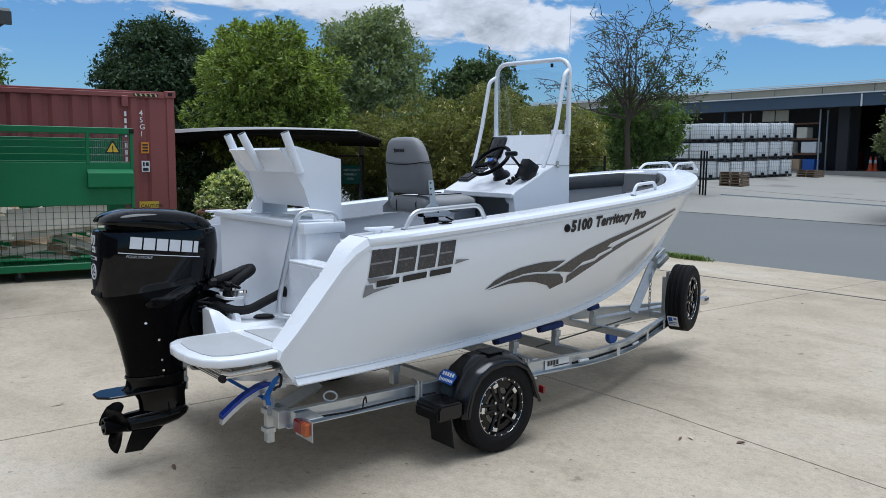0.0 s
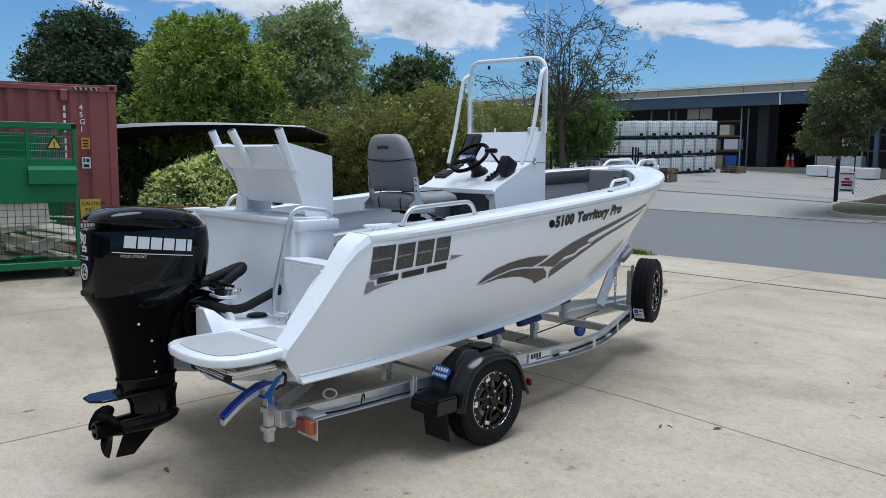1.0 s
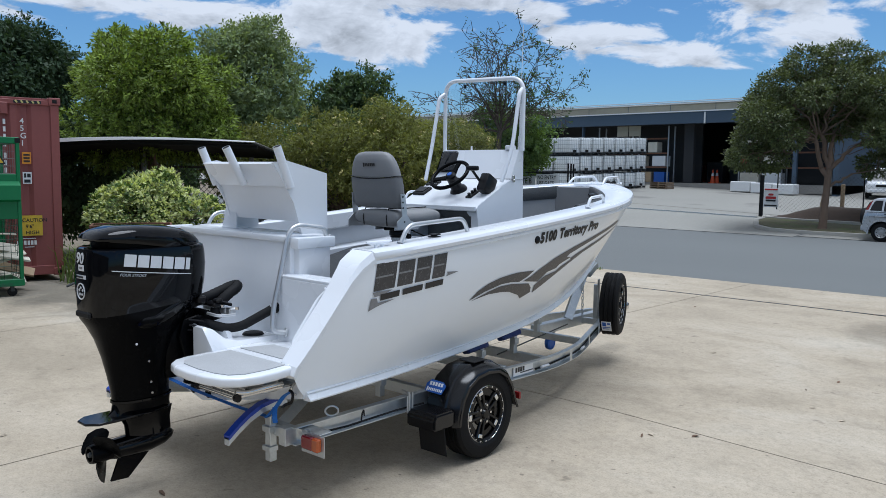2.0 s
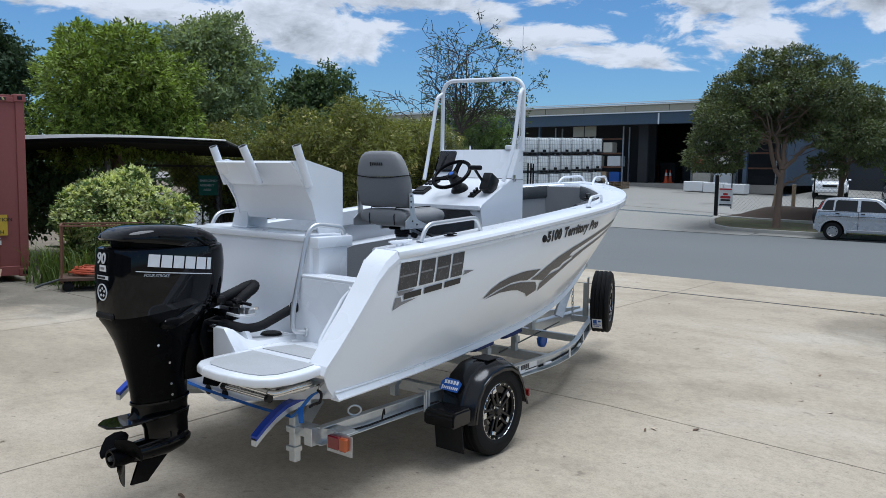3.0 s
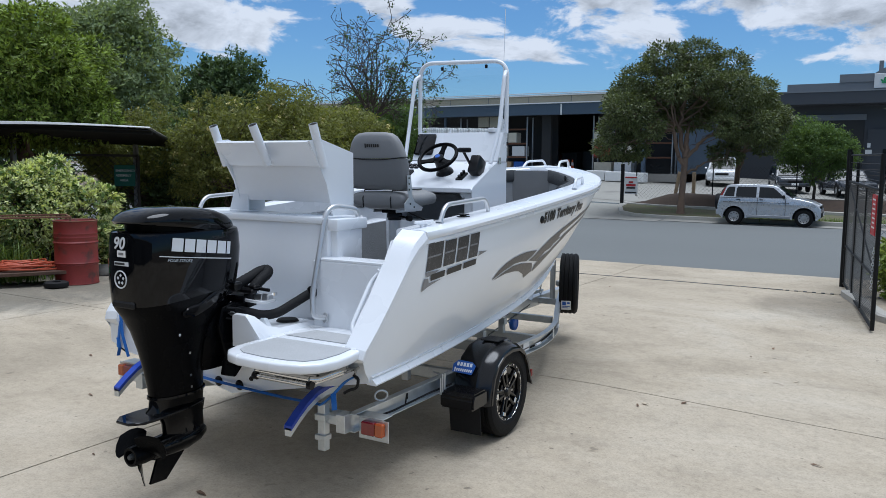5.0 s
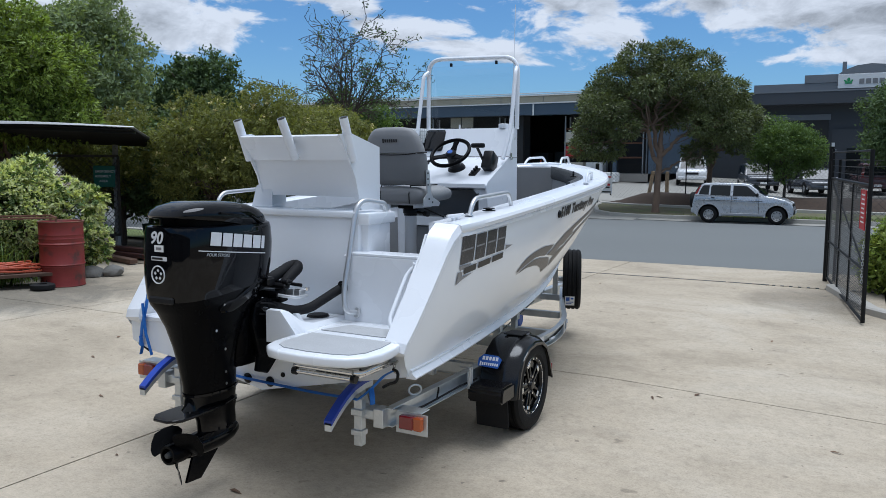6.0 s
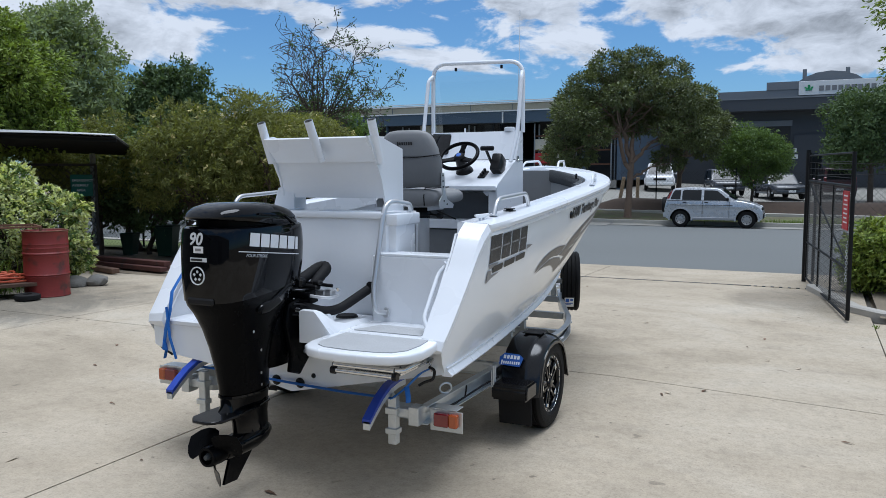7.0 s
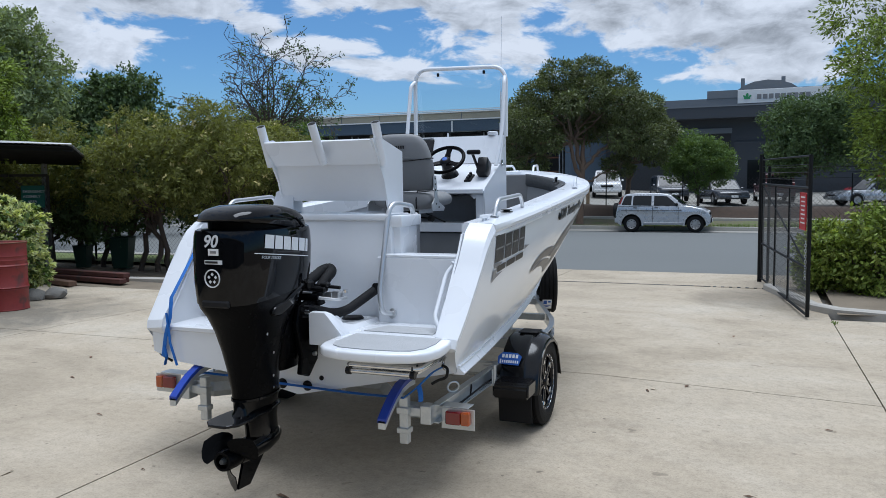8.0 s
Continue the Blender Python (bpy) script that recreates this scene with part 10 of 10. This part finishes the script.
def compact_wagon(m, paint):
    """A short, upright off-road wagon with a spare wheel on its tailgate, facing +x, its wheels on z = 0."""
    c = thing("off_road_wagon", "silver compact off-road wagon parked at the kerb", "car", at=m)
    h, wb, wr = 0.70, 2.2, 0.295
    ax = (wb / 2, -wb / 2)

    def arch(x, r, n=9):
        return [(x + r * math.cos(a), wr + r * math.sin(a)) for a in [math.radians(-8 + 196 * k / n) for k in range(n + 1)]]

    low = [(-1.60, 0.32), (-1.665, 0.42), (-1.675, 0.62), (-1.645, 0.80), (-1.60, 0.955), (0.70, 0.965), (0.98, 0.925), (1.33, 0.845), (1.50, 0.755), (1.575, 0.63), (1.61, 0.50), (1.60, 0.34), (1.52, 0.27)]
    low = low + arch(ax[0], 0.365) + [(0.60, 0.265), (-0.60, 0.265)] + arch(ax[1], 0.365)
    bm = bmesh.new()
    prism(bm, low, 2 * h, axes((0, h, 0), (1, 0, 0), (0, 0, 1)))
    es = [e for e in bm.edges if abs(e.verts[0].co.y - e.verts[1].co.y) < 1e-4 and min(e.verts[0].co.z, e.verts[1].co.z) > 0.60]
    bmesh.ops.bevel(bm, geom=es, offset=0.05, segments=3, affect="EDGES", profile=0.5)
    for v in bm.verts:
        v.co.y *= 1 - 0.10 * max(0.0, (abs(v.co.x) - 1.25) / 0.4) ** 2 + 0.02 * math.sin(math.pi * min(max((v.co.z - 0.3) / 0.65, 0), 1))
    part("body", bm, paint, c, smooth=40)
    inset = lambda z: h * (0.985 - 0.17 * (z - 0.95) / 0.44)
    top = [(-1.60, 0.945), (-1.50, 1.15), (-1.375, 1.335), (-1.28, 1.375), (-0.9, 1.395), (-0.1, 1.385), (0.12, 1.365), (0.24, 1.325), (0.50, 1.13), (0.74, 0.95)]
    bm = bmesh.new()
    prism(bm, top, 2.0, axes((0, 1.0, 0), (1, 0, 0), (0, 0, 1)))
    for v in bm.verts:
        v.co.y = math.copysign(inset(v.co.z), v.co.y)
    es = [e for e in bm.edges if abs(e.verts[0].co.y - e.verts[1].co.y) < 0.2 and min(e.verts[0].co.z, e.verts[1].co.z) > 0.96]
    bmesh.ops.bevel(bm, geom=es, offset=0.035, segments=3, affect="EDGES", profile=0.5)
    part("cabin", bm, paint, c, smooth=40)
    part("underbody", boxes(((0, 0, 0.43), (2.9, 1.08, 0.34), 0.02)), M["rubber"], c, "dark underbody and wheel wells")

    def panel(name, outline, mat, s, out=0.006, label=""):
        bm = bmesh.new()
        loop = [bm.verts.new((x, s * (inset(z) + out), z)) for x, z in outline]
        bm.faces.new(loop)
        return part(name, solid(bm, 0.008), mat, c, label, smooth=0)

    for s in (1, -1):
        panel("side_window", [(-1.46, 0.985), (-1.12, 0.975), (-1.10, 1.305), (-1.30, 1.30), (-1.36, 1.24)], M["car_glass"], s)
        panel("side_window", [(-1.06, 0.965), (-0.41, 0.955), (-0.41, 1.305), (-1.0, 1.31), (-1.05, 1.25)], M["car_glass"], s)
        panel("side_window", [(-0.32, 0.955), (0.50, 0.95), (0.30, 1.14), (0.12, 1.285), (-0.02, 1.30), (-0.32, 1.305)], M["car_glass"], s)
        panel("tail_lamp", [(-1.575, 1.00), (-1.50, 1.00), (-1.39, 1.30), (-1.42, 1.285), (-1.50, 1.16)], M["red_lens"], s, 0.008, "tall red tail lamp on the rear pillar")
        part("mirror", boxes(((0.46, s * (h + 0.06), 1.00), (0.09, 0.15, 0.11), 0.03)), M["rubber"], c, "dark door mirror")
        for x in (-0.98, -0.24):
            part("door_handle", boxes(((x, s * (h + 0.012), 0.88), (0.12, 0.02, 0.03), 0.006)), M["rubber"], c)
        part("side_stripe", boxes(((-0.42, s * (h + 0.015), 0.79), (2.1, 0.012, 0.022), 0.003)), M["car_dark"], c, "thin dark stripe along the doors")
        part("door_gap", boxes(*[((x, s * (h + 0.0135), 0.62), (0.012, 0.006, 0.62)) for x in (-0.365, 0.52)]), M["rubber"], c)
        part("sill_trim", boxes(((0.0, s * (h + 0.008), 0.315), (1.42, 0.03, 0.09), 0.012)), M["car_silver_dull"], c, "duller silver sill moulding")
        part("headlamp", boxes(((1.49, s * 0.50, 0.70), (0.14, 0.24, 0.13), 0.04, rot(0, 24, 0), 2)), M["headlamp"], c)
        for x in ax:
            bm = bmesh.new()
            loft(bm, [[(px_, s * (h + 0.028), pz), (px_, s * (h - 0.09), pz), (px2, s * (h - 0.09), pz2), (px2, s * (h + 0.028), pz2)] for (px_, pz), (px2, pz2) in zip(arch(x, 0.358, 12), arch(x, 0.415, 12))], closed=True, cap0=True, cap1=True)
            bmesh.ops.recalc_face_normals(bm, faces=bm.faces)
            part("wheel_arch", bm, paint, c, "flared silver wheel arch")
            y = s * (h - 0.085)
            wp = part("wheel", lathe(bmesh.new(), [(0.175, -0.09), (wr - 0.05, -0.095), (wr - 0.012, -0.08), (wr, -0.05), (wr, 0.05), (wr - 0.012, 0.08), (wr - 0.05, 0.095), (0.175, 0.09)], 28, "Y", (x, y, wr)), M["tyre_wall"], c, "black tyre")
            part("rim", lathe(bmesh.new(), [(0.0, s * 0.085), (0.045, s * 0.085), (0.055, s * 0.06), (0.10, s * 0.055), (0.125, s * 0.075), (0.155, s * 0.07), (0.172, s * 0.088), (0.18, s * 0.085), (0.178, 0.0)], 24, "Y", (x, y, wr)), M["hubcap"], wp, "pale pressed steel wheel")
            for k in range(8):
                a = math.pi * k / 4
                # black block on the rim, painted in for the shade through a slot
                part("rim_slot", boxes(((x + 0.128 * math.cos(a), y + s * 0.078, wr + 0.128 * math.sin(a)), (0.030, 0.012, 0.030), 0.006)), M["rubber"], wp)
    bm = bmesh.new()
    bm.faces.new([bm.verts.new(p) for p in ((0.705, -0.60, 0.99), (0.705, 0.60, 0.99), (0.275, 0.53, 1.315), (0.275, -0.53, 1.315))])
    put(bm, Matrix.Translation((0.012, 0, 0.012)))
    part("windscreen", solid(bm, 0.01), M["car_glass"], c)
    part("rear_window", boxes(((-1.545, 0, 1.14), (0.02, 1.04, 0.26), 0.004, rot(0, 28, 0))), M["car_glass"], c)
    part("front_bumper", boxes(((1.585, 0, 0.42), (0.12, 1.26, 0.17), 0.05, None, 2)), M["rubber"], c, "dark lower bumper")
    part("rear_bumper", boxes(((-1.66, 0, 0.42), (0.12, 1.28, 0.18), 0.05, None, 2)), paint, c)
    part("grille", boxes(((1.565, 0, 0.66), (0.07, 0.66, 0.11), 0.02, rot(0, 18, 0))), M["rubber"], c)
    for x in (1.652, -1.725):
        part("number_plate", boxes(((x, 0.0, 0.43), (0.012, 0.36, 0.11), 0.003)), M["decal_white"], c, "plain number plate")
    part("spare_wheel", lathe(bmesh.new(), [(0, -0.09), (0.20, -0.09), (0.265, -0.075), (0.28, -0.03), (0.28, 0.05), (0.22, 0.08), (0, 0.08)], 28, "X", (-1.755, 0.06, 0.76)), M["rubber"], c, "black spare wheel on the tailgate")
    return c


compact_wagon(Matrix.Translation((-0.65, 25.98, ground_z(-1.0, 25.6) - 0.012)) @ pose(0, 0, 0, 0, 0, 1), M["car_silver"])
car("parked_utility", "white four-wheel drive parked nose-on behind the bank", stand(-6.8, 49.5, -80), M["car_white"], L=4.7, W=1.85, H=1.78, wb=2.8, wr=0.38)
car("parked_car", "maroon wagon parked behind the street fence", stand(3.4, 46.6, 97), M["car_maroon"], L=4.5, W=1.8, H=1.65, wb=2.65)
car("parked_car", "dark sedan parked beside the small tree", stand(0.6, 44.4, -70), M["car_dark"], L=4.5, W=1.8, H=1.45, wb=2.65, kind="sedan")
car("parked_car", "red car parked behind the gate", stand(9.3, 46.0, -150), M["car_red"], L=4.6, W=1.8, H=1.5, wb=2.65, kind="sedan")
car("parked_car", "silver sedan parked behind the gate", stand(8.2, 42.6, -160), M["car_silver"], L=4.5, W=1.8, H=1.45, wb=2.65, kind="sedan")
car("parked_car", "dark wagon parked under the street tree", stand(-2.6, 47.2, -75), M["car_dark"], L=4.5, W=1.8, H=1.6, wb=2.65)
car("parked_car", "white van parked near the warehouse", stand(13.5, 49.0, -100), M["car_white"], L=4.8, W=1.85, H=1.95, wb=2.8)

# ---- own workshop beside the yard, and an unseen shed added behind the camera to close it ----
office = thing("side_workshop", "grey metal-clad workshop along the side of the yard", "workshop")
part("wall", boxes(((-10.5, -7.0, 1.62), (8.4, 12.4, 3.3))), M["shed_wall"], office)
part("roof", boxes(((-10.0, -6.9, 3.46), (9.0, 13.7, 0.05))), M["roof_sheet"], office)
part("soffit", boxes(((-5.95, -6.9, 3.33), (0.86, 13.6, 0.03))), M["ware_dark"], office)
part("fascia", boxes(((-5.50, -6.9, 3.38), (0.04, 13.72, 0.15), 0.005)), M["dark_steel"], office, "dark metal fascia and gutter")
part("roller_door", boxes(((-6.27, -8.0, 1.4), (0.06, 3.4, 2.8), 0.01)), M["dark_steel"], office)


# added out of view: closes the yard and reflects dark in the motor
unseen_shed = thing("workshop", "unseen dark grey wall, roof and door added behind the camera", "workshop")
part("wall", boxes(((-2.0, -16.5, 2.4), (40.0, 0.3, 5.0))), M["shed_wall"], unseen_shed)
part("roof", boxes(((-2.0, -19.0, 5.0), (41.0, 6.0, 0.2))), M["roof_sheet"], unseen_shed)
part("roller_door", boxes(((3.0, -16.32, 1.9), (5.0, 0.06, 3.8), 0.01)), M["dark_steel"], unseen_shed)
